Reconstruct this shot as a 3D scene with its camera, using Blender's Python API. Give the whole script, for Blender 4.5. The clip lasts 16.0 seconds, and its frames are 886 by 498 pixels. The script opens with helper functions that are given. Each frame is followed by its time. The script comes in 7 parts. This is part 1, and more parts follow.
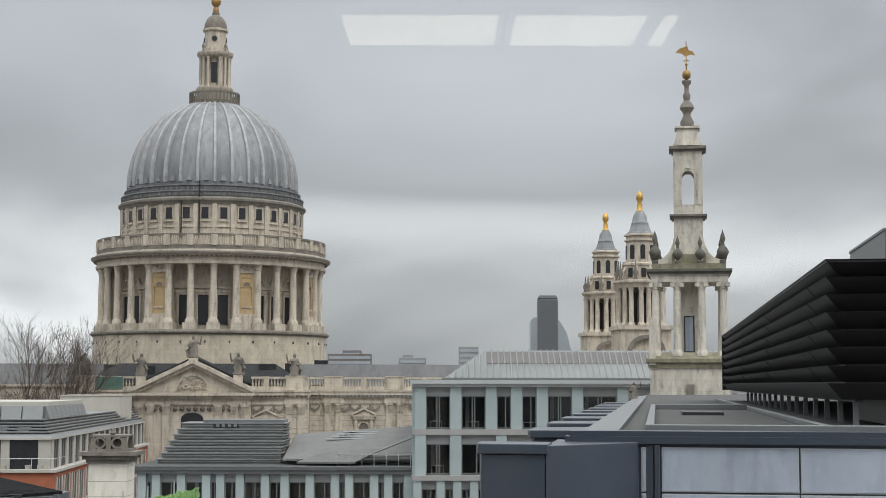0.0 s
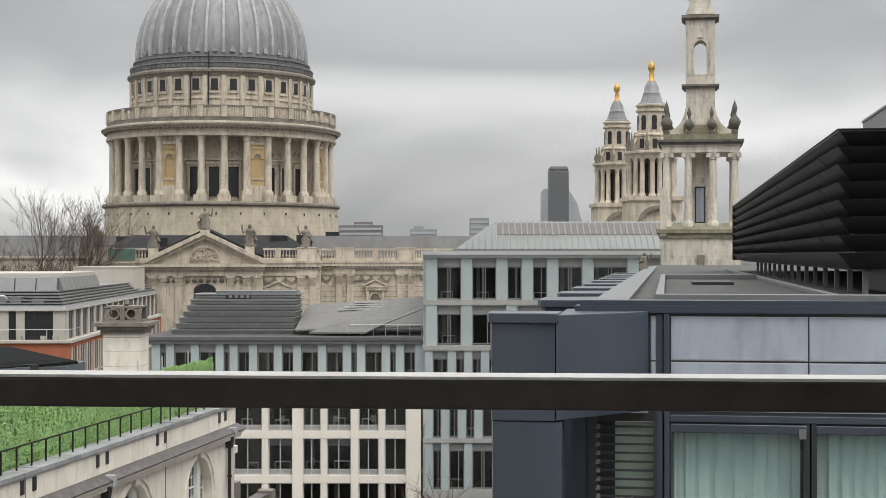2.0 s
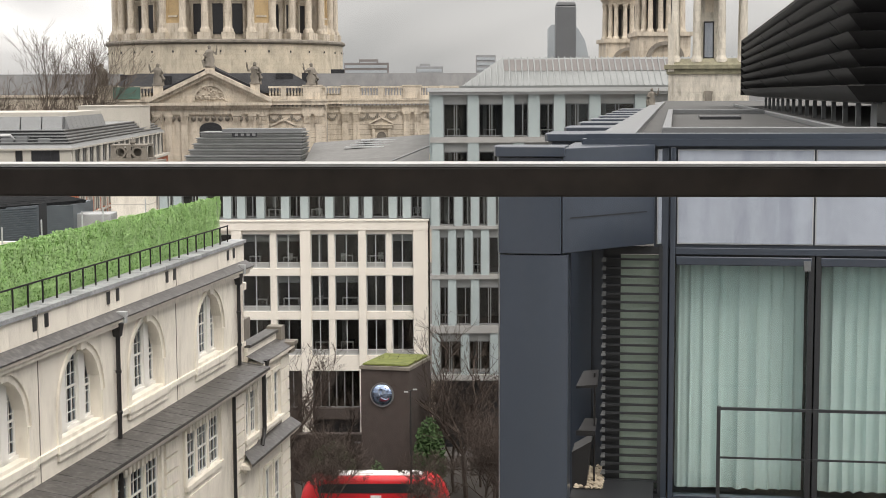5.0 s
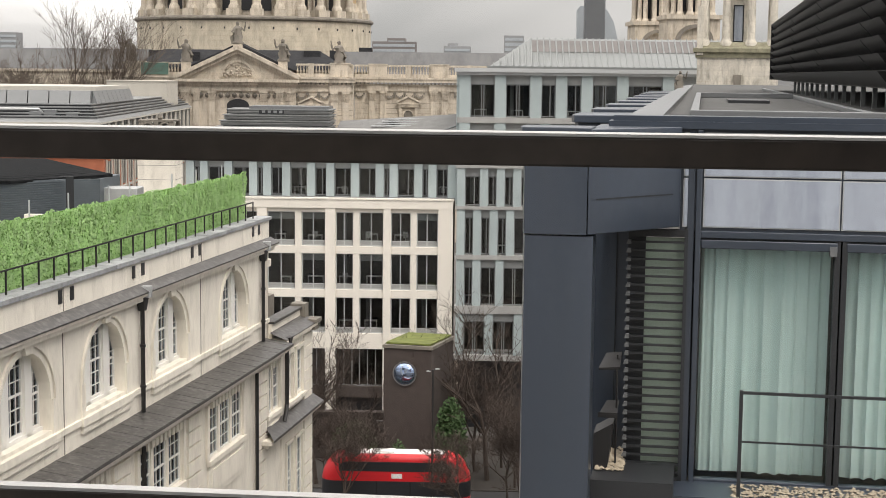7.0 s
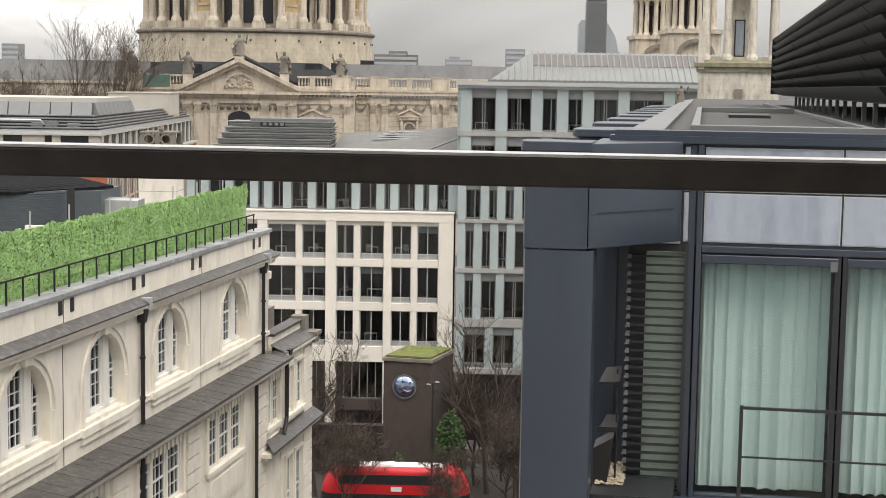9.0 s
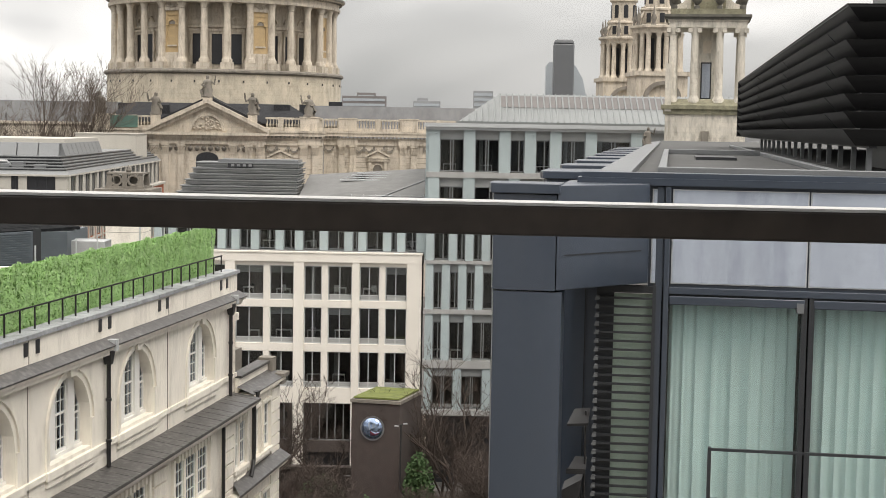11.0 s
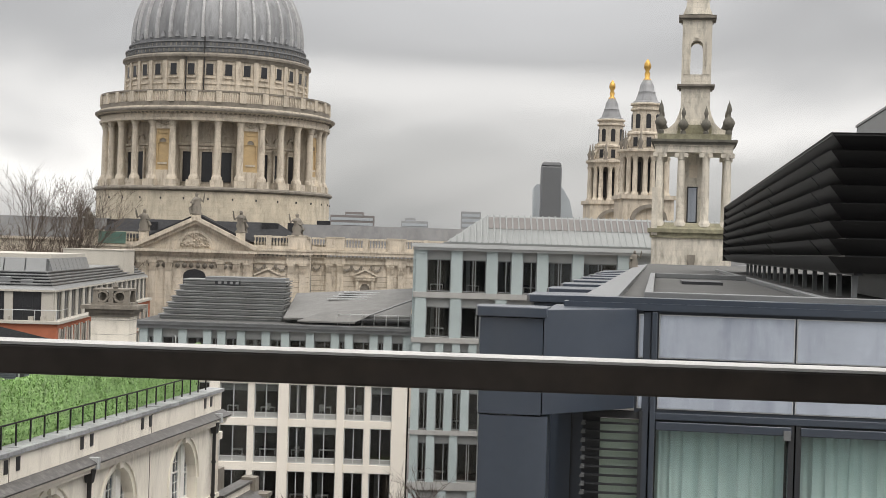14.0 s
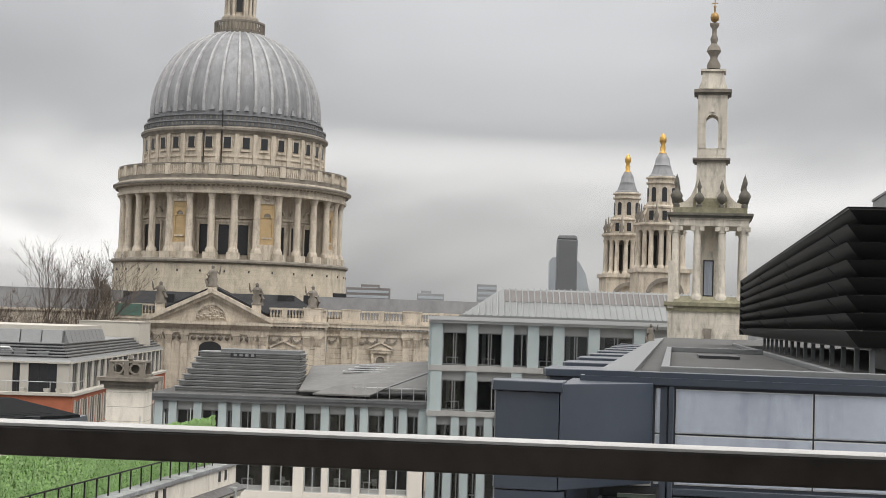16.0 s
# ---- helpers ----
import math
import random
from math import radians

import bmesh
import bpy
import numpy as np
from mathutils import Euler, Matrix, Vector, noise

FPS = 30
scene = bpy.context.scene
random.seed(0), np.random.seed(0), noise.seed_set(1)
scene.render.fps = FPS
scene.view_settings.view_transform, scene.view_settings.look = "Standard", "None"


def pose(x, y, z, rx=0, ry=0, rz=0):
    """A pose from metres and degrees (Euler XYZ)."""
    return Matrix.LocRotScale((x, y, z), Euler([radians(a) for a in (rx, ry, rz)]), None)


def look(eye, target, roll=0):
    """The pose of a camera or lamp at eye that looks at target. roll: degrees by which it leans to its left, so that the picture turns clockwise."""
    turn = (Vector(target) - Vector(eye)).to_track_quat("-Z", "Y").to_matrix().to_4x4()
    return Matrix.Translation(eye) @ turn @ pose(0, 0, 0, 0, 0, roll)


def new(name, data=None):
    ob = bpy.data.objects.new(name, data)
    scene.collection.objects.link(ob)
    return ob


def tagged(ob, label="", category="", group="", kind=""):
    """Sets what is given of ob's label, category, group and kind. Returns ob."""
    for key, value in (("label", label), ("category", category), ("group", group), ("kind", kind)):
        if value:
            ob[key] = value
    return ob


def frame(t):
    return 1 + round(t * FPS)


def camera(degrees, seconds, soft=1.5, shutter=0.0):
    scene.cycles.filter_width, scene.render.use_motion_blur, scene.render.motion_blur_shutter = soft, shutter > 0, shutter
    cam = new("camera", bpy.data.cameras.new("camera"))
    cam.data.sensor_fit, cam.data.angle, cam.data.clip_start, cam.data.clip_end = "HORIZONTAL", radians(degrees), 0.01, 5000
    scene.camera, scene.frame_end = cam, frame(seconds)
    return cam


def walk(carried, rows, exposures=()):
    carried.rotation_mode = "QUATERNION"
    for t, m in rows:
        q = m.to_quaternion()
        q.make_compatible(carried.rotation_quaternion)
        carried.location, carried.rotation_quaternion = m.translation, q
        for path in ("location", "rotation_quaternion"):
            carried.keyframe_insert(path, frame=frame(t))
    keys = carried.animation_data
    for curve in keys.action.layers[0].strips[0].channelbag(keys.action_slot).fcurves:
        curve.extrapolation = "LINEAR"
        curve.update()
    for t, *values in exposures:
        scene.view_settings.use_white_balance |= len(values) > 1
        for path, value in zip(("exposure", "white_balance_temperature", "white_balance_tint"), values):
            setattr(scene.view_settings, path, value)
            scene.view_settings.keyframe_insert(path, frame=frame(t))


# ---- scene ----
cam = camera(32.639, 16.0, soft=0.55)
EYE_Z = 27.0


def look_level(yaw, pitch, roll, rise):
    return pose(0, 0, EYE_Z + rise, 90 + pitch, 0, yaw) @ pose(0, 0, 0, 0, 0, roll)


PATH = [
    (0, look_level(0.009, 5.081, 0.117, 0.0348)),
    (0.5, look_level(0.179, 4.089, 0.060, 0.0338)),
    (1, look_level(0.336, 2.894, -0.009, 0.0328)),
    (1.5, look_level(0.398, 1.599, 0.010, 0.0318)),
    (2, look_level(0.410, 0.214, -0.002, 0.0238)),
    (2.5, look_level(0.387, -1.196, 0.019, 0.0157)),
    (3, look_level(0.336, -2.533, 0.033, 0.0077)),
    (3.5, look_level(0.329, -3.665, -0.067, -0.0004)),
    (4, look_level(0.401, -4.624, -0.178, -0.0071)),
    (4.5, look_level(0.559, -5.371, -0.313, -0.0139)),
    (7, look_level(1.612, -6.673, 0.617, -0.0300)),
    (7.5, look_level(1.842, -6.571, 0.787, -0.0284)),
    (8, look_level(1.919, -6.388, 0.870, -0.0269)),
    (10.5, look_level(0.728, -5.320, 0.932, -0.0191)),
    (11, look_level(0.451, -4.608, 0.992, -0.0176)),
    (11.5, look_level(0.213, -3.772, 1.113, -0.0129)),
    (12, look_level(0.027, -2.963, 1.303, -0.0083)),
    (12.5, look_level(-0.097, -2.240, 1.478, -0.0036)),
    (13, look_level(-0.136, -1.536, 1.618, 0.0017)),
    (13.5, look_level(-0.100, -0.809, 1.682, 0.0071)),
    (14, look_level(0.054, -0.062, 1.705, 0.0124)),
    (14.5, look_level(0.301, 0.588, 1.720, 0.0156)),
    (15, look_level(0.568, 1.210, 1.730, 0.0175)),
    (15.5, look_level(0.731, 1.879, 1.792, 0.0195)),
    (16, look_level(0.739, 2.673, 1.862, 0.0214)),
]
EXPOSURE = [
    (0, -0.22, 6350, 9), (0.6, -0.2, 6380, 9), (1.5, -0.12, 6550, 10), (2.5, 0.02, 6700, 11), (3.5, 0.12, 6800, 12),
    (7, 0.2, 6900, 13), (11, 0.18, 6850, 12), (12.5, 0.12, 6820, 12), (14, 0.05, 6780, 12), (16, -0.03, 6700, 12),
]
walk(cam, PATH, EXPOSURE)

# ---- light ----
SUN_EL, SUN_AZ = 56.0, 145.0
world = bpy.data.worlds.new("overcast")
scene.world = world
world.use_nodes = True
wn, wl = world.node_tree.nodes, world.node_tree.links
wn.clear()
w_out = wn.new("ShaderNodeOutputWorld")
w_bg = wn.new("ShaderNodeBackground")
sky = wn.new("ShaderNodeTexSky")
sky.sky_type = "NISHITA"
sky.sun_disc = False
sky.sun_elevation, sky.sun_rotation = radians(SUN_EL), radians(SUN_AZ)
w_tc = wn.new("ShaderNodeTexCoord")
w_sep = wn.new("ShaderNodeSeparateXYZ")
wl.new(w_tc.outputs["Generated"], w_sep.inputs[0])


def wmath(op, a, b):
    n = wn.new("ShaderNodeMath")
    n.operation = op
    for i, v in enumerate((a, b)):
        if hasattr(v, "is_linked"):
            wl.new(v, n.inputs[i])
        else:
            n.inputs[i].default_value = v
    return n.outputs[0]


# cloud sheet: soft billows, flattened towards the horizon
zc = wmath("MAXIMUM", w_sep.outputs[2], 0.0)
w_cmb = wn.new("ShaderNodeCombineXYZ")
wl.new(wmath("MULTIPLY", w_sep.outputs[0], 2.6), w_cmb.inputs[0])
wl.new(wmath("MULTIPLY", w_sep.outputs[1], 2.6), w_cmb.inputs[1])
wl.new(wmath("MULTIPLY", zc, 6.5), w_cmb.inputs[2])
w_noise = wn.new("ShaderNodeTexNoise")
w_noise.inputs["Scale"].default_value = 1.15
w_noise.inputs["Detail"].default_value = 6.0
w_noise.inputs["Roughness"].default_value = 0.47
w_noise.inputs["Distortion"].default_value = 0.5
wl.new(w_cmb.outputs[0], w_noise.inputs["Vector"])
w_el = wn.new("ShaderNodeValToRGB")
cr = w_el.color_ramp
cr.interpolation = "EASE"
cr.elements[0].position, cr.elements[0].color = 0.0, (0.38, 0.395, 0.41, 1)
cr.elements[1].position, cr.elements[1].color = 1.0, (2.3, 2.3, 2.3, 1)
for pos, c in ((0.045, (0.56, 0.57, 0.58, 1)), (0.08, (0.86, 0.868, 0.875, 1)), (0.125, (0.50, 0.51, 0.525, 1)), (0.25, (0.58, 0.595, 0.615, 1)), (0.5, (1.75, 1.75, 1.76, 1))):
    e = cr.elements.new(pos)
    e.color = c
wl.new(wmath("ADD", zc, wmath("MULTIPLY", wmath("SUBTRACT", w_noise.outputs[0], 0.5), 0.2)), w_el.inputs[0])
w_var = wmath("ADD", wmath("MULTIPLY", w_noise.outputs[0], 0.9), 0.55)
w_mul = wn.new("ShaderNodeMix")
w_mul.data_type, w_mul.blend_type = "RGBA", "MULTIPLY"
w_mul.inputs["Factor"].default_value = 1.0
wl.new(w_el.outputs[0], w_mul.inputs["A"])
wl.new(w_var, w_mul.inputs["B"])
w_sky = wn.new("ShaderNodeMix")
w_sky.data_type, w_sky.blend_type = "RGBA", "ADD"
w_sky.inputs["Factor"].default_value = 0.008
wl.new(w_mul.outputs["Result"], w_sky.inputs["A"])
wl.new(sky.outputs[0], w_sky.inputs["B"])
wl.new(w_sky.outputs["Result"], w_bg.inputs[0])
w_bg.inputs[1].default_value = 1.0
wl.new(w_bg.outputs[0], w_out.inputs[0])

sun = new("sun", bpy.data.lights.new("sun", "SUN"))
sun.data.energy, sun.data.angle, sun.data.color = 1.4, radians(30), (1.0, 0.96, 0.9)
sun.matrix_world = look((90, -70, 236), (0, 60, 0))


# ---- materials ----
def mat(name, base, rough=0.8, vary=0.25, size=1.0, bump=0.0, metal=0.0, stain=0.0, stain_col=(0.06, 0.06, 0.055), fine=12.0, streak=1.0, rnd=0.0, spec=0.5, course=0.0):
    """Base colour broken up at two scales, with stains that run down (streak > 1) and fine relief."""
    m = bpy.data.materials.new(name)
    m.use_nodes = True
    nt = m.node_tree
    n, l = nt.nodes, nt.links
    bsdf = n["Principled BSDF"]
    bsdf.inputs["Roughness"].default_value = rough
    bsdf.inputs["Metallic"].default_value = metal
    bsdf.inputs["Specular IOR Level"].default_value = spec
    geo = n.new("ShaderNodeNewGeometry")
    mp = n.new("ShaderNodeMapping")
    mp.inputs["Scale"].default_value = (1, 1, 1 / streak)
    l.new(geo.outputs["Position"], mp.inputs["Vector"])
    big = n.new("ShaderNodeTexNoise")
    big.inputs["Scale"].default_value = 1.0 / size
    big.inputs["Detail"].default_value = 5
    big.inputs["Roughness"].default_value = 0.6
    l.new(mp.outputs[0], big.inputs["Vector"])
    small = n.new("ShaderNodeTexNoise")
    small.inputs["Scale"].default_value = fine / size
    small.inputs["Detail"].default_value = 3
    l.new(geo.outputs["Position"], small.inputs["Vector"])
    add = n.new("ShaderNodeMath")
    add.operation = "MULTIPLY_ADD"
    l.new(small.outputs[0], add.inputs[0])
    add.inputs[1].default_value = 0.4
    l.new(big.outputs[0], add.inputs[2])
    ramp = n.new("ShaderNodeMapRange")
    ramp.inputs[1].default_value, ramp.inputs[2].default_value = 0.4, 1.0
    ramp.inputs[3].default_value, ramp.inputs[4].default_value = 1.0 - vary, 1.0 + vary
    l.new(add.outputs[0], ramp.inputs[0])
    val = ramp.outputs[0]
    if rnd:
        oi = n.new("ShaderNodeObjectInfo")
        mr = n.new("ShaderNodeMapRange")
        mr.inputs[3].default_value, mr.inputs[4].default_value = 1 - rnd, 1 + rnd
        l.new(oi.outputs["Random"], mr.inputs[0])
        mm = n.new("ShaderNodeMath")
        mm.operation = "MULTIPLY"
        l.new(val, mm.inputs[0])
        l.new(mr.outputs[0], mm.inputs[1])
        val = mm.outputs[0]
    mul = n.new("ShaderNodeVectorMath")
    mul.operation = "SCALE"
    mul.inputs[0].default_value = base
    l.new(val, mul.inputs["Scale"])
    col = mul.outputs[0]
    if stain:
        sn = n.new("ShaderNodeTexNoise")
        sn.inputs["Scale"].default_value = 2.3 / size
        sn.inputs["Detail"].default_value = 6
        sn.inputs["Roughness"].default_value = 0.65
        l.new(mp.outputs[0], sn.inputs["Vector"])
        sr = n.new("ShaderNodeMapRange")
        sr.inputs[1].default_value, sr.inputs[2].default_value = 0.48, 0.75
        sr.inputs[4].default_value = stain
        l.new(sn.outputs[0], sr.inputs[0])
        mix = n.new("ShaderNodeMix")
        mix.data_type = "RGBA"
        l.new(sr.outputs[0], mix.inputs["Factor"])
        l.new(col, mix.inputs["A"])
        mix.inputs["B"].default_value = (*stain_col, 1)
        col = mix.outputs["Result"]
    if course:
        sp_ = n.new("ShaderNodeSeparateXYZ")
        l.new(geo.outputs["Position"], sp_.inputs[0])
        xy = n.new("ShaderNodeMath")
        xy.operation = "ADD"
        l.new(sp_.outputs[0], xy.inputs[0])
        l.new(sp_.outputs[1], xy.inputs[1])
        cb = n.new("ShaderNodeCombineXYZ")
        l.new(xy.outputs[0], cb.inputs[0])
        l.new(sp_.outputs[2], cb.inputs[1])
        bt = n.new("ShaderNodeTexBrick")
        bt.inputs["Scale"].default_value = 1.0
        bt.inputs["Brick Width"].default_value = course * 2.6
        bt.inputs["Row Height"].default_value = course
        bt.inputs["Mortar Size"].default_value = course * 0.035
        bt.inputs["Color1"].default_value = (0.9, 0.9, 0.9, 1)
        bt.inputs["Color2"].default_value = (1.05, 1.04, 1.02, 1)
        bt.inputs["Mortar"].default_value = (0.72, 0.7, 0.67, 1)
        l.new(cb.outputs[0], bt.inputs["Vector"])
        mc = n.new("ShaderNodeMix")
        mc.data_type, mc.blend_type = "RGBA", "MULTIPLY"
        mc.inputs["Factor"].default_value = 0.5
        l.new(col, mc.inputs["A"])
        l.new(bt.outputs["Color"], mc.inputs["B"])
        col = mc.outputs["Result"]
    l.new(col, bsdf.inputs["Base Color"])
    if bump:
        bp = n.new("ShaderNodeBump")
        bp.inputs["Strength"].default_value = bump
        bp.inputs["Distance"].default_value = 0.02 * size
        l.new(add.outputs[0], bp.inputs["Height"])
        l.new(bp.outputs[0], bsdf.inputs["Normal"])
    return m


def glass_mat(name, tint, rough=0.05, ior=1.5):
    """Window glass over a dark room: glossy, partly clear."""
    m = bpy.data.materials.new(name)
    m.use_nodes = True
    n, l = m.node_tree.nodes, m.node_tree.links
    n.clear()
    out = n.new("ShaderNodeOutputMaterial")
    tr = n.new("ShaderNodeBsdfTransparent")
    tr.inputs[0].default_value = (*tint, 1)
    gl = n.new("ShaderNodeBsdfGlossy")
    gl.inputs["Roughness"].default_value = rough
    gl.inputs[0].default_value = (0.9, 0.95, 1.0, 1)
    fr = n.new("ShaderNodeFresnel")
    fr.inputs[0].default_value = ior
    mx = n.new("ShaderNodeMixShader")
    l.new(fr.outputs[0], mx.inputs[0])
    l.new(tr.outputs[0], mx.inputs[1])
    l.new(gl.outputs[0], mx.inputs[2])
    l.new(mx.outputs[0], out.inputs[0])
    return m


M_STONE = mat("portland_stone", (0.51, 0.455, 0.375), 0.85, 0.3, 1.7, 0.7, stain=0.7, stain_col=(0.13, 0.11, 0.09), streak=4.0, course=0.75)
# soot tone; on dentils, modillions and niche backs it also stands for shade
M_STONE_D = mat("soot_and_shade_stone", (0.19, 0.172, 0.145), 0.9, 0.35, 2.0, 0.6, stain=0.7, stain_col=(0.07, 0.066, 0.06), streak=2.0)
M_STONE_Y = mat("warm_stone", (0.51, 0.455, 0.36), 0.85, 0.28, 1.7, 0.5, stain=0.65, stain_col=(0.26, 0.235, 0.19), streak=2.5, course=0.9)
M_OCHRE = mat("ochre_stone", (0.43, 0.315, 0.17), 0.85, 0.25, 1.5, 0.4, stain=0.3, stain_col=(0.3, 0.25, 0.18))
M_LEAD = mat("lead_sheet", (0.225, 0.232, 0.24), 0.55, 0.35, 1.8, 0.3, metal=0.15, stain=0.7, stain_col=(0.125, 0.13, 0.138), streak=6.0, rnd=0.16)
M_LEAD_DK = mat("dark_lead_band", (0.085, 0.09, 0.095), 0.6, 0.4, 1.0, 0.3, stain=0.6, stain_col=(0.26, 0.265, 0.265), streak=3.0)
M_LEAD_ROOF = mat("dull_roof_lead", (0.135, 0.137, 0.14), 0.7, 0.3, 2.5, 0.3, stain=0.6, stain_col=(0.2, 0.2, 0.195), streak=3.0)
M_LEAD_L = mat("pale_lead_roll", (0.34, 0.345, 0.35), 0.55, 0.35, 1.5, metal=0.1)
M_SLATE = mat("dark_slate", (0.03, 0.031, 0.034), 0.9, 0.35, 1.5, 0.4, stain=0.35, stain_col=(0.075, 0.075, 0.075), spec=0.2)
# near-black for glass, and for painted shade in holes and gaps that are solid
M_DARK = mat("dark_glass_and_shade", (0.018, 0.019, 0.022), 0.35, 0.2, 1.0)
M_GOLD = mat("gilding", (0.52, 0.32, 0.085), 0.45, 0.45, 0.5, metal=0.7)
M_CC = mat("church_stone", (0.56, 0.525, 0.455), 0.85, 0.26, 0.9, 0.6, stain=0.7, stain_col=(0.15, 0.145, 0.125), streak=3.0, course=0.42)
M_MOSS = mat("mossy_stone", (0.22, 0.21, 0.145), 0.95, 0.4, 0.6, 0.7, stain=0.6, stain_col=(0.09, 0.085, 0.06))
M_WHITE = mat("white_stone", (0.74, 0.70, 0.63), 0.8, 0.06, 2.0, 0.15, stain=0.2, stain_col=(0.48, 0.45, 0.39), streak=4.0)
M_FIN = mat("glazed_fin", (0.37, 0.43, 0.435), 0.25, 0.1, 1.5, rnd=0.06)
M_MULL = mat("grey_metal", (0.22, 0.228, 0.23), 0.45, 0.08, 1.0, metal=0.3)
M_PALE_METAL = mat("pale_metal_trim", (0.46, 0.475, 0.48), 0.45, 0.08, 2.0, metal=0.2)
M_SPANDREL = mat("grey_spandrel", (0.34, 0.34, 0.33), 0.5, 0.12, 1.5, stain=0.3, stain_col=(0.24, 0.235, 0.22), streak=2.0)
M_ROOF_METAL = mat("standing_seam_roof", (0.215, 0.228, 0.225), 0.42, 0.12, 2.0, metal=0.35, streak=2.0)
M_OFFICE_IN = mat("office_interior", (0.10, 0.088, 0.075), 0.8, 0.5, 1.3)
M_BLIND = mat("roller_blind", (0.34, 0.35, 0.345), 0.8, 0.1, 1.0)
M_SILL = mat("grey_sill_glass", (0.30, 0.31, 0.305), 0.3, 0.12, 1.0)
M_DESK = mat("white_desk", (0.55, 0.55, 0.53), 0.6, 0.1, 1.0)
M_GLASS = glass_mat("office_glass", (0.84, 0.85, 0.84), 0.03, 1.5)
M_GLASS_S = glass_mat("sash_glass", (0.55, 0.57, 0.57), 0.02, 1.33)
M_GLASS_G = glass_mat("hotel_glass", (0.87, 0.925, 0.915), 0.02)
M_CLAD = mat("dark_blue_grey_cladding", (0.042, 0.054, 0.074), 0.28, 0.16, 1.2, 0.05, metal=0.1, stain=0.3, stain_col=(0.062, 0.068, 0.078), streak=4.0, spec=0.75)
M_CLAD_D = mat("black_frame", (0.022, 0.024, 0.027), 0.45, 0.12, 0.6)
# the darker streaks mix smears on the glass with painted sky reflections
M_PANEL = mat("grey_glass_panel", (0.36, 0.40, 0.465), 0.2, 0.15, 0.9, stain=0.6, stain_col=(0.14, 0.165, 0.215), streak=5.0)
M_ROOFING = mat("roof_membrane", (0.058, 0.059, 0.057), 0.85, 0.22, 1.2, 0.3, stain=0.35, stain_col=(0.13, 0.13, 0.12))
M_COPING = mat("coping_metal", (0.17, 0.178, 0.183), 0.4, 0.12, 0.8, metal=0.3)
M_LOUVRE = mat("black_louvre", (0.025, 0.0245, 0.025), 0.42, 0.35, 0.6, spec=0.3)
# upright darker streaks put the shade of the folds into the cloth colour
M_CURTAIN = mat("sheer_curtain", (0.735, 0.80, 0.785), 0.9, 0.1, 0.4, stain=0.45, stain_col=(0.5, 0.58, 0.55), streak=18.0)
M_STUCCO = mat("cream_stucco", (0.80, 0.755, 0.665), 0.85, 0.1, 1.1, 0.2, stain=0.5, stain_col=(0.39, 0.355, 0.295), streak=3.0)
M_LEDGE = mat("lead_ledge", (0.055, 0.052, 0.05), 0.4, 0.5, 0.5, 0.5, stain=0.85, stain_col=(0.19, 0.185, 0.175))
M_SASH = mat("white_sash_paint", (0.78, 0.77, 0.73), 0.5, 0.04, 0.6)
M_PIPE = mat("black_iron", (0.014, 0.013, 0.013), 0.5, 0.2, 0.4)
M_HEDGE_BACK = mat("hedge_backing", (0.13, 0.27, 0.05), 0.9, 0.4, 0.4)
M_RED = mat("red_bus_paint", (0.55, 0.012, 0.018), 0.3, 0.06, 1.0)
M_BUSWHITE = mat("white_bus_roof", (0.78, 0.78, 0.77), 0.4, 0.06, 0.8)
M_TYRE = mat("rubber", (0.02, 0.02, 0.02), 0.85, 0.2, 0.3)
M_BRICK_DK = mat("dark_brown_brick", (0.058, 0.046, 0.041), 0.9, 0.25, 0.6, 0.6)
M_MOSSROOF = mat("sedum_roof", (0.13, 0.15, 0.04), 0.95, 0.4, 0.7, 0.8, stain=0.4, stain_col=(0.08, 0.09, 0.03))
M_REDBRICK = mat("red_brick", (0.36, 0.12, 0.065), 0.9, 0.15, 0.8, 0.3)
M_PALE = mat("pale_render", (0.44, 0.42, 0.375), 0.85, 0.08, 2.0, 0.1, stain=0.2, stain_col=(0.4, 0.38, 0.34), streak=3.0)
M_BARK = mat("bare_bark", (0.055, 0.041, 0.033), 0.95, 0.3, 0.3)
M_BARK_FAR = mat("pale_bark", (0.085, 0.067, 0.053), 0.95, 0.3, 0.5)
M_ASPHALT = mat("asphalt", (0.05, 0.05, 0.052), 0.85, 0.2, 2.0, 0.2)
M_GROUND = mat("city_ground", (0.10, 0.095, 0.09), 0.95, 0.3, 40.0)
M_PAVE = mat("paving", (0.05, 0.044, 0.039), 0.85, 0.15, 1.0, 0.2)
# warm patches: smudges, together with reflections put into the bronze colour
M_RAIL = mat("bronze_rail", (0.066, 0.055, 0.048), 0.3, 0.5, 0.25, metal=0.25, stain=0.45, stain_col=(0.11, 0.088, 0.07))
M_RAILTOP = mat("pale_steel_edge", (0.55, 0.54, 0.52), 0.4, 0.2, 0.1, metal=0.3)
M_GRAVEL = mat("gravel", (0.42, 0.36, 0.27), 0.9, 0.35, 0.05, rnd=0.3)
M_FAR1 = mat("far_dark_tower", (0.105, 0.11, 0.115), 0.5, 0.08, 20.0)
M_FAR2 = mat("far_glass_tower", (0.33, 0.36, 0.38), 0.4, 0.1, 20.0)
M_FAR3 = mat("far_block", (0.24, 0.245, 0.25), 0.8, 0.15, 15.0)
M_FAR_BROWN = mat("far_brown_block", (0.17, 0.155, 0.15), 0.8, 0.2, 12.0)
M_FELT = mat("black_roof_felt", (0.011, 0.012, 0.013), 0.95, 0.6, 0.4, 0.9, stain=0.6, stain_col=(0.045, 0.046, 0.046), spec=0.05)
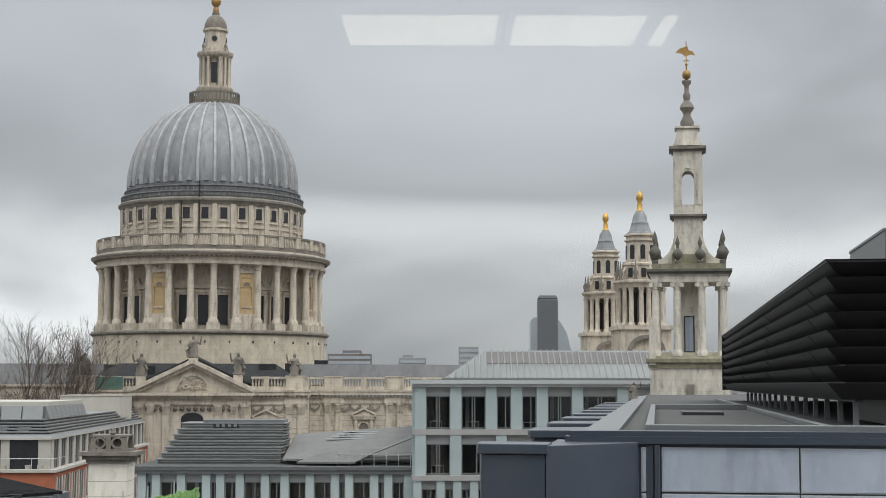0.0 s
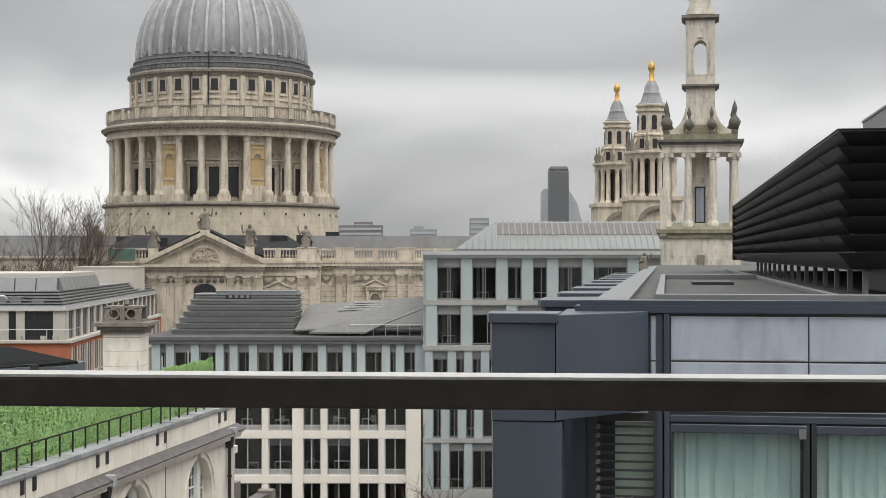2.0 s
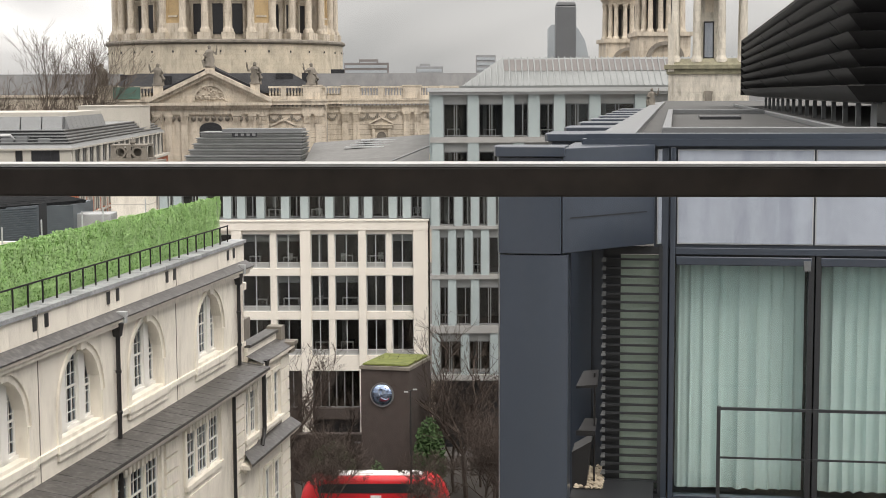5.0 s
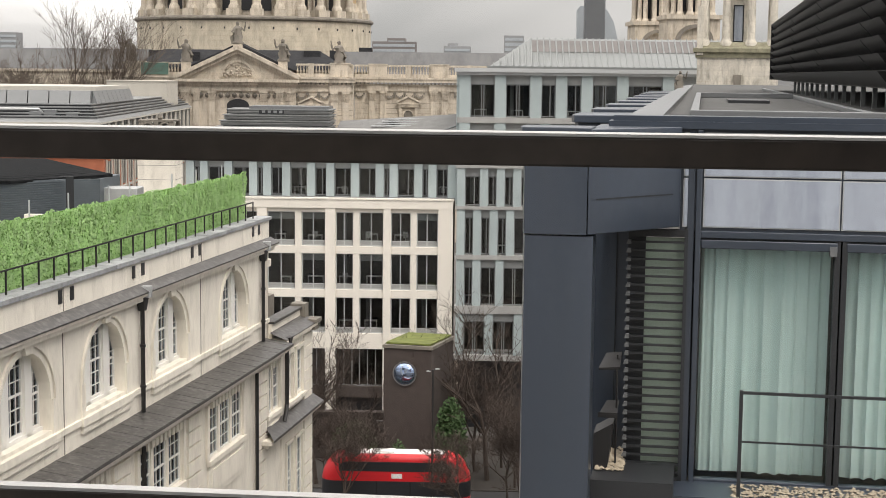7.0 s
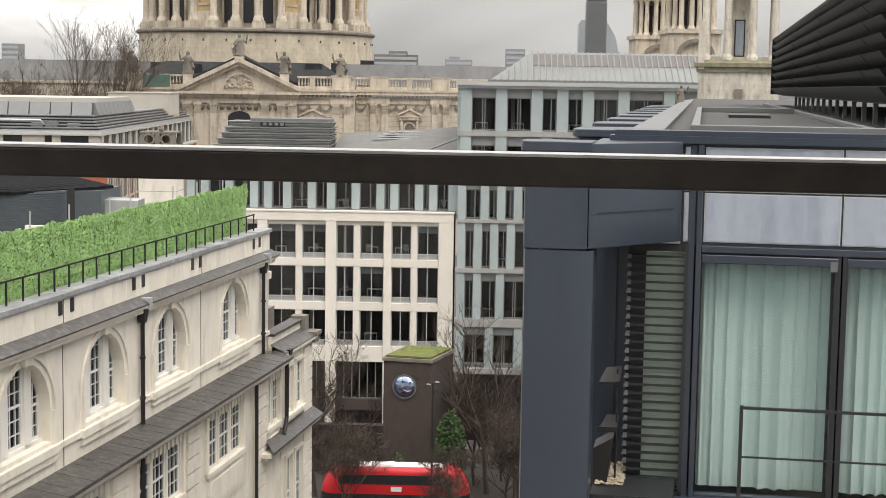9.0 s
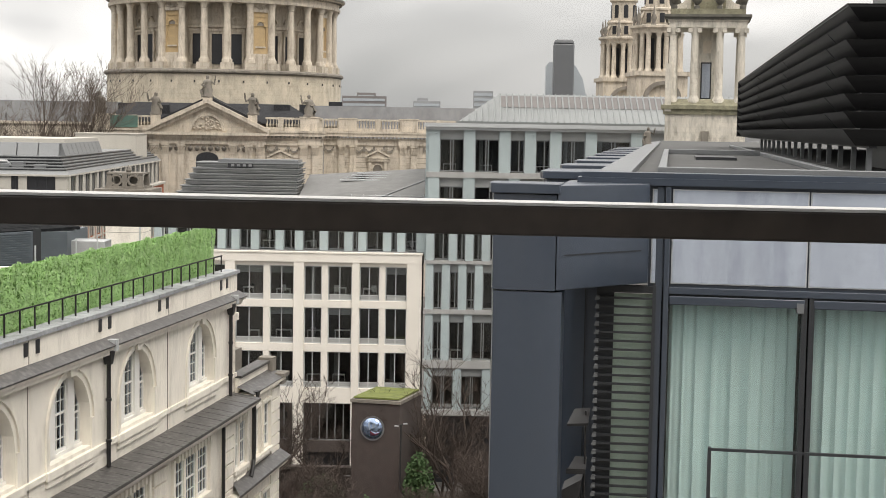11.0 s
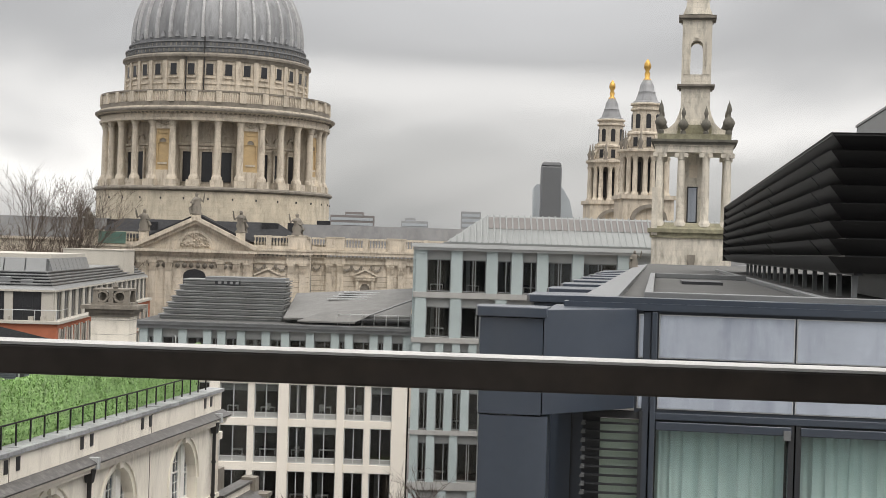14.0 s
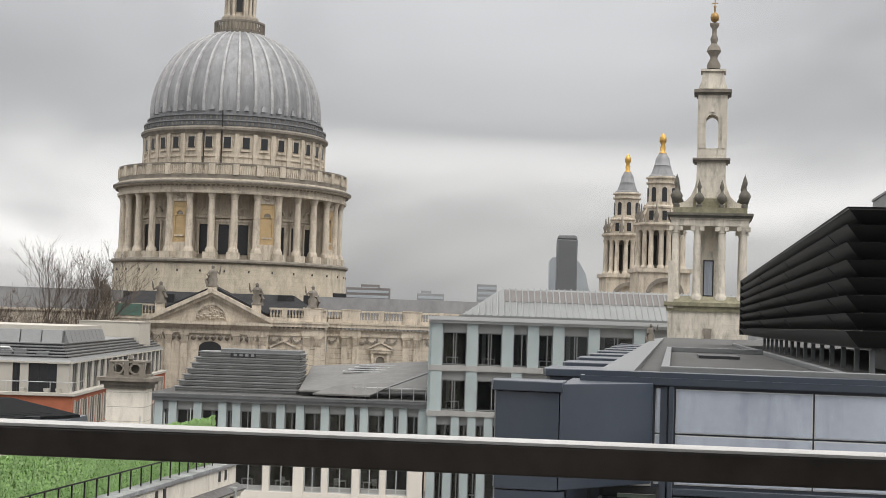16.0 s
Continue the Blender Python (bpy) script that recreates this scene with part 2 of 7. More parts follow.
M_PLANTBOX = mat("ribbed_steel", (0.115, 0.135, 0.15), 0.5, 0.1, 0.8, metal=0.3)
M_IVY = mat("ivy_green", (0.035, 0.075, 0.02), 0.8, 0.5, 0.25, rnd=0.2)
M_NET = mat("green_netting", (0.085, 0.155, 0.13), 0.9, 0.2, 0.5)
M_STEEL = mat("galvanised_steel", (0.42, 0.43, 0.43), 0.4, 0.12, 0.5, metal=0.5)
M_LOUVRE_GREY = mat("grey_louvre_metal", (0.22, 0.223, 0.22), 0.5, 0.25, 1.2, metal=0.2)
M_SHEET = mat("grey_roof_sheet", (0.125, 0.125, 0.12), 0.7, 0.22, 1.4, 0.2, stain=0.4, stain_col=(0.2, 0.2, 0.195))
M_ROOFLIGHT = mat("dull_rooflight", (0.095, 0.085, 0.08), 0.35, 0.2, 1.0)
M_CURTAIN_G = mat("green_curtain", (0.46, 0.56, 0.47), 0.9, 0.1, 0.4)
M_CORE = mat("tan_render", (0.45, 0.425, 0.375), 0.9, 0.1, 1.5, 0.1, stain=0.25, stain_col=(0.32, 0.30, 0.26), streak=3.0)
M_SLAT = mat("grey_slat", (0.085, 0.09, 0.095), 0.45, 0.12, 0.4)
M_SOOT = mat("blackened_stone", (0.105, 0.10, 0.085), 0.9, 0.4, 0.8, 0.5, stain=0.5, stain_col=(0.2, 0.19, 0.15))
M_GOLD_DULL = mat("tarnished_gilding", (0.34, 0.21, 0.075), 0.5, 0.4, 0.4, metal=0.5)
M_INT = mat("dark_room_shell", (0.10, 0.10, 0.10), 0.9, 0.05, 1.0)


# ---- mesh helpers ----
class Mesh:
    """Collects plain pieces of one part."""

    def __init__(self):
        self.v, self.f, self.smooth, self.cuts = [], [], [], []

    def add(self, verts, faces, smooth=False):
        o = len(self.v)
        self.cuts.append((o, len(verts), len(self.f), len(faces)))
        self.v += [tuple(p) for p in verts]
        self.f += [tuple(i + o for i in q) for q in faces]
        self.smooth += [smooth] * len(faces)
        return self

    def box(self, x0, x1, y0, y1, z0, z1):
        x0, x1 = sorted((x0, x1))
        y0, y1 = sorted((y0, y1))
        z0, z1 = sorted((z0, z1))
        return self.add([(x, y, z) for z in (z0, z1) for x, y in ((x0, y0), (x1, y0), (x1, y1), (x0, y1))],
                        [(3, 2, 1, 0), (4, 5, 6, 7), (0, 1, 5, 4), (1, 2, 6, 5), (2, 3, 7, 6), (3, 0, 4, 7)])

    def taper(self, cx, cy, z0, z1, a0, b0, a1, b1):
        """A block with half widths a0, b0 below and a1, b1 above."""
        vs = [(cx + sx * a, cy + sy * b, z) for z, a, b in ((z0, a0, b0), (z1, a1, b1)) for sx, sy in ((-1, -1), (1, -1), (1, 1), (-1, 1))]
        return self.add(vs, [(3, 2, 1, 0), (4, 5, 6, 7), (0, 1, 5, 4), (1, 2, 6, 5), (2, 3, 7, 6), (3, 0, 4, 7)])

    def prism(self, poly, z0, z1):
        k = len(poly)
        vs = [(x, y, z0) for x, y in poly] + [(x, y, z1) for x, y in poly]
        return self.add(vs, [tuple(range(k))[::-1], tuple(range(k, 2 * k))] + [(i, (i + 1) % k, k + (i + 1) % k, k + i) for i in range(k)])

    def slab(self, poly, y0, y1):
        """A polygon of (x, z) drawn out along y, facing -y."""
        k = len(poly)
        vs = [(x, y0, z) for x, z in poly] + [(x, y1, z) for x, z in poly]
        return self.add(vs, [tuple(range(k)), tuple(range(k, 2 * k))[::-1]] + [(i, k + i, k + (i + 1) % k, (i + 1) % k) for i in range(k)])

    def lathe(self, prof, n=24, cx=0.0, cy=0.0, a0=0.0, a1=360.0, smooth=True):
        """A profile of (radius, z) turned about the upright through (cx, cy)."""
        full = abs(a1 - a0) >= 359.9
        m = n if full else n + 1
        vs = []
        for r, z in prof:
            for i in range(m):
                a = radians(a0 + (a1 - a0) * i / n)
                vs.append((cx + r * math.sin(a), cy - r * math.cos(a), z))
        fs = []
        for j in range(len(prof) - 1):
            for i in range(n):
                i2 = (i + 1) % m
                fs.append((j * m + i, j * m + i2, (j + 1) * m + i2, (j + 1) * m + i))
        return self.add(vs, fs, smooth)

    def tube(self, pts, r0, r1=None, n=6):
        r1 = r0 if r1 is None else r1
        k = len(pts)
        vs, fs = [], []
        for i, p in enumerate(pts):
            p = Vector(p)
            d = (Vector(pts[min(i + 1, k - 1)]) - Vector(pts[max(i - 1, 0)])).normalized()
            a = d.orthogonal().normalized() if abs(d.z) > 0.99 or d.length == 0 else d.cross(Vector((0, 0, 1))).normalized()
            b = d.cross(a)
            r = r0 + (r1 - r0) * i / max(k - 1, 1)
            vs += [p + (a * math.cos(2 * math.pi * j / n) + b * math.sin(2 * math.pi * j / n)) * r for j in range(n)]
        for i in range(k - 1):
            fs += [(i * n + j, i * n + (j + 1) % n, (i + 1) * n + (j + 1) % n, (i + 1) * n + j) for j in range(n)]
        fs += [tuple(range(n))[::-1], tuple(range((k - 1) * n, k * n))]
        return self.add(vs, fs, True)

    def data(self, name, material):
        me = bpy.data.meshes.new(name)
        me.from_pydata(self.v, [], self.f)
        me.polygons.foreach_set("use_smooth", self.smooth)
        me.materials.append(material)
        me.update()
        me.set_sharp_from_angle(angle=radians(48))
        return me


def part(name, mesh, material, parent=None, label="", bevel=0.0, at=None):
    ob = new(name, mesh.data(name, material) if isinstance(mesh, Mesh) else mesh)
    if at is not None:
        ob.matrix_basis = at
    ob.parent = parent
    if label:
        ob["label"] = label
    if bevel:
        b = ob.modifiers.new("bevel", "BEVEL")
        b.width, b.segments, b.limit_method = bevel, 2, "ANGLE"
    return ob


def pieces(name, mesh, material, parent, label="", bevel=0.0):
    """Each piece of the mesh becomes a part of its own."""
    for o, n, fo, fn in mesh.cuts:
        one = Mesh().add(mesh.v[o:o + n], [tuple(i - o for i in q) for q in mesh.f[fo:fo + fn]])
        part(name, one, material, parent, label, bevel)


def thing(name, m, label, category, group="", kind=""):
    ob = new(name)
    ob.matrix_basis = m
    ob.empty_display_size = 0.5
    return tagged(ob, label, category, group, kind)


def solid(name, mesh, material, label, category, group="", kind="", m=None, bevel=0.0):
    return tagged(part(name, mesh, material, at=m, bevel=bevel), label, category, group, kind)


GROUND_Z = -5.8
ORIGIN = pose(0, 0, 0)

# ---- ground, street ----
g = Mesh()
g.add([(-4000, -600, GROUND_Z), (4000, -600, GROUND_Z), (4000, 4500, GROUND_Z), (-4000, 4500, GROUND_Z)], [(0, 1, 2, 3)])
solid("ground", g, M_GROUND, "grey city ground reaching to the horizon", "ground", kind="structure")
solid("road", Mesh().box(-60, 60, 104, 116, GROUND_Z, GROUND_Z + 0.03), M_ASPHALT, "dark asphalt street in front of the white office building", "road", kind="structure")
solid("pavement", Mesh().box(-60, 60, 116, 134, GROUND_Z, GROUND_Z + 0.14), M_PAVE, "grey stone pavement with a kerb step", "pavement", kind="structure", bevel=0.02)
solid("pavement", Mesh().box(-60, 60, 98, 104, GROUND_Z, GROUND_Z + 0.14), M_PAVE, "grey stone pavement with a kerb step", "pavement", kind="structure", bevel=0.02)

# ---- the cathedral ----
CATH = pose(-47.2, 308, 0, 0, 0, 4.0)
cath = thing("cathedral", CATH, "pale stone cathedral with lead dome and colonnaded drum", "cathedral")


def ring(r_in, r_out, z0, z1):
    return [(r_in, z0), (r_out, z0), (r_out, z1), (r_in, z1)]


def column(r, z0, z1, n=12):
    """A column with base, swelling shaft and capital, standing on its own origin."""
    h = z1 - z0
    return Mesh().lathe([(0, z0), (1.45 * r, z0), (1.45 * r, z0 + 0.05 * h), (1.15 * r, z0 + 0.07 * h), (r, z0 + 0.1 * h), (0.98 * r, z0 + 0.5 * h),
                         (0.86 * r, z1 - 0.1 * h), (1.0 * r, z1 - 0.095 * h), (0.95 * r, z1 - 0.07 * h), (1.35 * r, z1 - 0.015 * h), (1.4 * r, z1), (0, z1)], n)


# drum: podium, colonnade wall, entablature
part("podium", Mesh().lathe([(23.4, 22), (23.4, 36.3), (17, 36.4)], 96), M_STONE_Y, cath, "smooth yellowish stone podium of the drum")
part("podium_ledge", Mesh().lathe([(22, 36.2), (23.6, 36.2), (23.95, 36.5), (23.95, 36.8), (23.6, 37.1), (17, 37.2)], 96), M_STONE_D, cath)
pits = Mesh()
for i in range(32):
    a = radians(i * 11.25 + 2)
    x, y = 23.42 * math.sin(a), -23.42 * math.cos(a)
    pits.taper(x, y, 34.6, 35.0, 0.14, 0.14, 0.14, 0.14)
pieces("putlog_hole", pits, M_DARK, cath, "small dark square holes")
part("drum_wall", Mesh().lathe([(18.6, 37), (18.6, 45.0), (18.95, 45.1), (18.95, 45.5), (18.6, 45.6), (18.6, 51)], 96), M_STONE, cath)
part("entablature", Mesh().lathe([(18.6, 49.6), (23.1, 49.6), (23.2, 50.1), (22.9, 50.15), (22.9, 50.9), (23.3, 51.05), (24.0, 51.35), (23.4, 51.37), (23.3, 52.3), (22.9, 52.4), (18, 52.5)], 96), M_STONE, cath)
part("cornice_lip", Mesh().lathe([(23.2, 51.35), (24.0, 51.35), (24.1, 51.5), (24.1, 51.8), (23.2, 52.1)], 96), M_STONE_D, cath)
# dark stone puts the shade under the cornice into the dentils
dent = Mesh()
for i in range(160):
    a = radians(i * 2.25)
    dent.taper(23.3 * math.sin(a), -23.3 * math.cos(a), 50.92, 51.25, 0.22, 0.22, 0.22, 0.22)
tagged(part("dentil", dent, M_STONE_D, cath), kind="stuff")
col_me = column(0.7, 38.4, 49.6).data("column", M_STONE)
ped_me = Mesh().box(-1.25, 1.25, -1.25, 1.25, 37.1, 38.4).data("pedestal", M_STONE)
for i in range(32):
    a = i * 11.25 + 5.625
    c, s = math.cos(radians(a)), math.sin(radians(a))
    part("column", col_me, None, cath, at=pose(21.9 * s, -21.9 * c, 0, 0, 0, a))
    part("pedestal", ped_me, None, cath, at=pose(21.9 * s, -21.9 * c, 0, 0, 0, a))
# niches fill every fourth bay
for k in range(8):
    a = 22.5 + 45 * k
    m = pose(20.6 * math.sin(radians(a)), -20.6 * math.cos(radians(a)), 0, 0, 0, a)
    nb = Mesh()
    nb.box(-1.75, -1.45, -1.2, 2.2, 37.2, 49.6).box(1.45, 1.75, -1.2, 2.2, 37.2, 49.6).box(-1.45, 1.45, -1.2, 2.2, 37.2, 40.2).box(-1.45, 1.45, -1.2, 2.2, 48.0, 49.6)
    niche = part("niche", nb, M_STONE, cath, at=m)
    nc = Mesh()
    nc.box(-1.45, -1.05, -1.0, 2.0, 40.2, 48.2).box(1.05, 1.45, -1.0, 2.0, 40.2, 48.2).box(-1.05, 1.05, -0.8, 2.0, 41.4, 45.4).box(-1.05, 1.05, -1.0, 2.0, 40.2, 41.4).box(-1.05, 1.05, -0.95, 2.0, 45.4, 48.2)
    nc.slab([(1.05 * math.cos(radians(t)), 45.5 + 1.05 * math.sin(radians(t))) for t in range(0, 181, 18)] + [(0.72 * math.cos(radians(t)), 45.5 + 0.72 * math.sin(radians(t))) for t in range(180, -1, -18)], -1.12, -0.9)
    nc.box(-1.4, -0.7, -1.15, -0.95, 45.3, 45.55).box(0.7, 1.4, -1.15, -0.95, 45.3, 45.55).box(-0.9, 0.9, -1.08, -0.95, 47.1, 47.35)
    part("niche_panel", nc, M_OCHRE, niche, "ochre stone panel with small arched recess")
    # flat dark half disc, painted as the shade of an arched hollow
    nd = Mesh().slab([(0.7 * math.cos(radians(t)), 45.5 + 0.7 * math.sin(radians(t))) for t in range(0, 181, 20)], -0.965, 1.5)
    part("niche_shade_disc", nd, M_STONE_D, niche)
    nf = Mesh().box(-1.0, 1.0, -1.15, -0.98, 41.3, 41.6)
    for q_ in range(7):
        u_ = -1.05 + q_ * 0.35
        nf.lathe([(0, -0.28), (0.22, -0.12), (0.24, 0.1), (0, 0.28)], 6, u_, -1.25)
        nf.v[-24:] = [(x, y, z + 49.2 - 0.45 * (1 - (u_ / 1.1) ** 2)) for x, y, z in nf.v[-24:]]
    pieces("carved_garland", nf, M_STONE, niche)
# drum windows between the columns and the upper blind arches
# solid block; the unlit inside of the window is put into its colour
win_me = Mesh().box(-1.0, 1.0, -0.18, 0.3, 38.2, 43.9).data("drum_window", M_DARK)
surr_me = Mesh().box(-1.35, -1.0, -0.4, 0.3, 38, 43.9).box(1.0, 1.35, -0.4, 0.3, 38, 43.9).box(-1.45, 1.45, -0.5, 0.3, 43.9, 44.4).box(-1.6, 1.6, -0.75, 0.3, 44.4, 44.75).data("window_surround", M_STONE)
blind_me = Mesh().slab([(1.15 * math.cos(radians(t)), 46.2 + 1.15 * math.sin(radians(t))) for t in range(0, 181, 20)] + [(0.8 * math.cos(radians(t)), 46.2 + 0.8 * math.sin(radians(t))) for t in range(180, -1, -20)], -0.35, 0.3).data("blind_arch", M_STONE)
for i in range(32):
    a = i * 11.25
    if i % 4 == 2:
        continue
    m = pose(18.6 * math.sin(radians(a)), -18.6 * math.cos(radians(a)), 0, 0, 0, a)
    w = part("drum_window", win_me, None, cath, "tall dark window", at=m)
    part("window_surround", surr_me, None, w)
    part("blind_arch", blind_me, None, w)
# stone gallery balustrade
gal = part("gallery_parapet", Mesh().lathe([(22.5, 52.3), (23.0, 52.3), (23.0, 53.2), (22.5, 53.2)], 96).lathe([(22.5, 55.0), (23.1, 55.0), (23.1, 55.35), (22.5, 55.35), (22.5, 55.0)], 96), M_STONE_D, cath)
bal = Mesh()
piers = Mesh()
for i in range(32):
    a = radians(i * 11.25 + 5.625)
    x, y = 22.8 * math.sin(a), -22.8 * math.cos(a)
    vs = Mesh().box(-0.6, 0.6, -0.4, 0.4, 53.1, 55.15)
    rot = Matrix.Rotation(a, 3, "Z")
    piers.add([rot @ Vector(p) + Vector((x, y, 0)) for p in vs.v], vs.f)
    for j in range(1, 9):
        a2 = a + radians(11.25) * (0.06 + 0.88 * j / 9)
        bal.lathe([(0.1, 53.2), (0.2, 53.7), (0.09, 54.5), (0.13, 55.0)], 5, 22.8 * math.sin(a2), -22.8 * math.cos(a2))
pieces("parapet_pier", piers, M_STONE, cath)
tagged(part("baluster", bal, M_STONE, cath), kind="stuff")
# attic with square windows
part("attic_wall", Mesh().lathe([(18.2, 52), (18.2, 61.5), (17, 61.5)], 96), M_STONE, cath)
part("attic_cornice", Mesh().lathe([(17.5, 61.5), (18.5, 61.5), (18.6, 61.9), (18.95, 62.2), (18.95, 62.6), (18.4, 63.0), (17.5, 63.1)], 96), M_STONE_D, cath)
part("attic_ledge", Mesh().lathe([(18.1, 57.0), (18.42, 57.0), (18.42, 57.3), (18.1, 57.3)], 96), M_STONE, cath)
pil_me = Mesh().box(-0.45, 0.45, -0.3, 0.2, 54, 61.6).data("attic_pilaster", M_STONE)
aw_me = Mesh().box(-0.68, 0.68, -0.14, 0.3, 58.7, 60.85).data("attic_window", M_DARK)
as_me = Mesh().box(-0.85, -0.68, -0.2, 0.3, 58.9, 61.0).box(0.68, 0.85, -0.2, 0.3, 58.9, 61.0).box(-0.95, 0.95, -0.3, 0.3, 58.1, 58.4).data("window_surround", M_STONE)
for i in range(32):
    a = i * 11.25
    for me, nm, off in ((aw_me, "attic_window", 0), (pil_me, "attic_pilaster", 5.625)):
        b = a + off
        o = part(nm, me, None, cath, at=pose(18.2 * math.sin(radians(b)), -18.2 * math.cos(radians(b)), 0, 0, 0, b))
        if nm == "attic_window":
            part("window_surround", as_me, None, o)
# stepped lead rings and the dome
part("lead_step", Mesh().lathe([(18.3, 63.1), (18.3, 63.9), (18.5, 64.0), (18.5, 64.25), (17.6, 64.35), (17.6, 65.1), (17.85, 65.2), (17.85, 65.42), (16.8, 65.5)], 96, smooth=False), M_LEAD, cath, "dark stepped ring at the foot of the dome")
for r_, z0_, z1_ in ((18.33, 63.1, 63.88), (17.63, 64.38, 65.08)):
    part("dark_band", Mesh().lathe([(r_, z0_), (r_, z1_), (r_ - 0.1, z1_)], 96, smooth=False), M_LEAD_DK, cath)
stp = Mesh()
for i in range(96):
    a = radians(i * 3.75)
    for r, z in ((18.25, 63.25), (17.55, 64.45)):
        stp.taper(r * math.sin(a), -r * math.cos(a), z, z + 0.55, 0.13, 0.16, 0.13, 0.16)
tagged(part("bracket", stp, M_STONE_D, cath), kind="stuff")


def dome_r(z):
    return 16.9 * math.sqrt(max(0.0, 1 - ((z - 67.0) / 17.6) ** 2))


prof = [(dome_r(65.4 + 18.5 * i / 30), 65.4 + 18.5 * i / 30) for i in range(31)]
for i in range(32):
    part("dome_panel", Mesh().lathe(prof, 4, 0, 0, i * 11.25 - 5.625, i * 11.25 + 5.625), M_LEAD, cath)
rib = Mesh()
pts = [(r, z) for r, z in prof[1:]]
for k, (r, z) in enumerate(pts):
    wdt = 0.4 * (0.35 + 0.65 * r / 16.9)
    rib.v += [(-wdt, -r + 0.1, z), (-wdt * 0.6, -r - 0.5, z), (wdt * 0.6, -r - 0.5, z), (wdt, -r + 0.1, z)]
for k in range(len(pts) - 1):
    for j in range(3):
        rib.f.append((4 * k + j, 4 * k + j + 1, 4 * k + j + 5, 4 * k + j + 4))
        rib.smooth.append(False)
rib_me = rib.data("dome_rib", M_LEAD_L)
vent_me = Mesh().taper(0, -16.85, 66.2, 67.3, 0.55, 0.5, 0.2, 0.3).data("dome_vent", M_LEAD)
for i in range(32):
    part("dome_rib", rib_me, None, cath, at=pose(0, 0, 0, 0, 0, i * 11.25 + 5.625))
    part("dome_vent", vent_me, None, cath, at=pose(0, 0, 0, 0, 0, i * 11.25))
# lantern
LAN = pose(0, 0, -1.0)
part("golden_gallery", Mesh().lathe([(4.4, 83.2), (4.6, 84.0), (5.2, 84.6), (5.2, 85.2), (4.9, 85.3), (4.9, 85.5), (3, 85.5)], 32), M_STONE_D, cath, "stone gallery at the foot of the lantern", at=LAN)
gr = Mesh().lathe([(4.8, 86.95), (5.2, 86.95), (5.2, 87.35), (4.8, 87.35), (4.8, 86.95)], 32)
for i in range(40):
    a = radians(i * 9)
    gr.tube([(5 * math.sin(a), -5 * math.cos(a), 85.2), (5 * math.sin(a), -5 * math.cos(a), 87.2)], 0.22, n=4)
part("gallery_rail", gr, M_STONE_D, cath, at=LAN)
lan = Mesh().lathe([(3.6, 85), (3.6, 87.6), (3.8, 87.9), (3.8, 88.4), (2.3, 88.5), (2.3, 94.6), (3.2, 94.7), (3.7, 95.2), (3.75, 95.8), (2.6, 96.1), (2.6, 96.6), (2.2, 96.7), (2.2, 100.1), (2.6, 100.4), (2.6, 100.8), (2.3, 100.9)], 24, smooth=False)
part("lantern_body", lan, M_STONE, cath, at=LAN)
lcol = column(0.3, 88.4, 94.7, 8).data("lantern_column", M_STONE)
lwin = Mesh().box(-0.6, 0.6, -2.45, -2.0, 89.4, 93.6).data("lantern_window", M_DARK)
for i in range(4):
    part("lantern_window", lwin, None, cath, at=pose(0, 0, -1, 0, 0, 90 * i))
    for off in (-62, -44, -22, 22):
        a = radians(90 * i + off)
        part("lantern_column", lcol, None, cath, at=pose(3.1 * math.sin(a), -3.1 * math.cos(a), -1))
    part("lantern_urn", Mesh().lathe([(0.35, 95.8), (0.15, 96.3), (0.35, 96.9), (0.1, 97.5), (0, 98.2)], 8), M_STONE_D, cath, at=pose(3.2 * math.sin(radians(90 * i + 45)), -3.2 * math.cos(radians(90 * i + 45)), -1))
    part("lantern_oculus", Mesh().lathe([(0, 0.0), (0.55, 0.0), (0.55, 0.15), (0, 0.15)], 12), M_DARK, cath, at=pose(0, 0, 0, 0, 0, 90 * i) @ pose(0, -2.2, 97.6, 90))
part("lantern_cap", Mesh().lathe([(2.35, 100.8), (2.3, 101.8), (1.9, 102.9), (1.2, 103.6), (0.7, 103.9), (0.8, 104.4), (0.4, 104.6)], 20), M_STONE_D, cath, at=LAN)
part("ball_and_cross", Mesh().lathe([(0.5, 104.4), (0.7, 105.0), (0.4, 105.6), (0.95, 106.3), (1.0, 107.0), (0.5, 107.9), (0.2, 108.2), (0.15, 108.3)], 14).box(-0.14, 0.14, -0.14, 0.14, 108, 111.5).box(-0.9, 0.9, -0.12, 0.12, 109.8, 110.1), M_GOLD_DULL, cath, "gilded ball and cross", at=LAN)
for b, z0, z1 in ((-3.2, 53.5, 66.0), (-14, 53.5, 62.6)):
    a = radians(b)
    part("rain_pipe", Mesh().tube([(18.7 * math.sin(a), -18.7 * math.cos(a), z0), (18.7 * math.sin(a), -18.7 * math.cos(a), z1)], 0.14, n=5), M_PIPE, cath)

# transepts, nave and choir: walls with pilasters, entablature and balustrade
CORN = 25.9


def carved_capital(m, xx, y, z0, z1, w):
    """A leafy capital: bell, two rows of leaves and an abacus, in front of the wall face y."""
    h = z1 - z0
    m.taper(xx, y - 0.1, z0, z0 + 0.8 * h, w * 0.85, 0.3, w, 0.42)
    m.box(xx - w * 1.2, xx + w * 1.2, y - 0.65, y, z0 + 0.82 * h, z1)
    for row in (0, 1):
        for k_ in range(3):
            u_ = xx + (k_ - 1) * w * 0.75 + row * w * 0.12
            m.taper(u_, y - 0.42 - 0.1 * row, z0 + (0.08 + 0.36 * row) * h, z0 + (0.36 + 0.36 * row) * h, w * 0.2, 0.08, w * 0.3, 0.2)


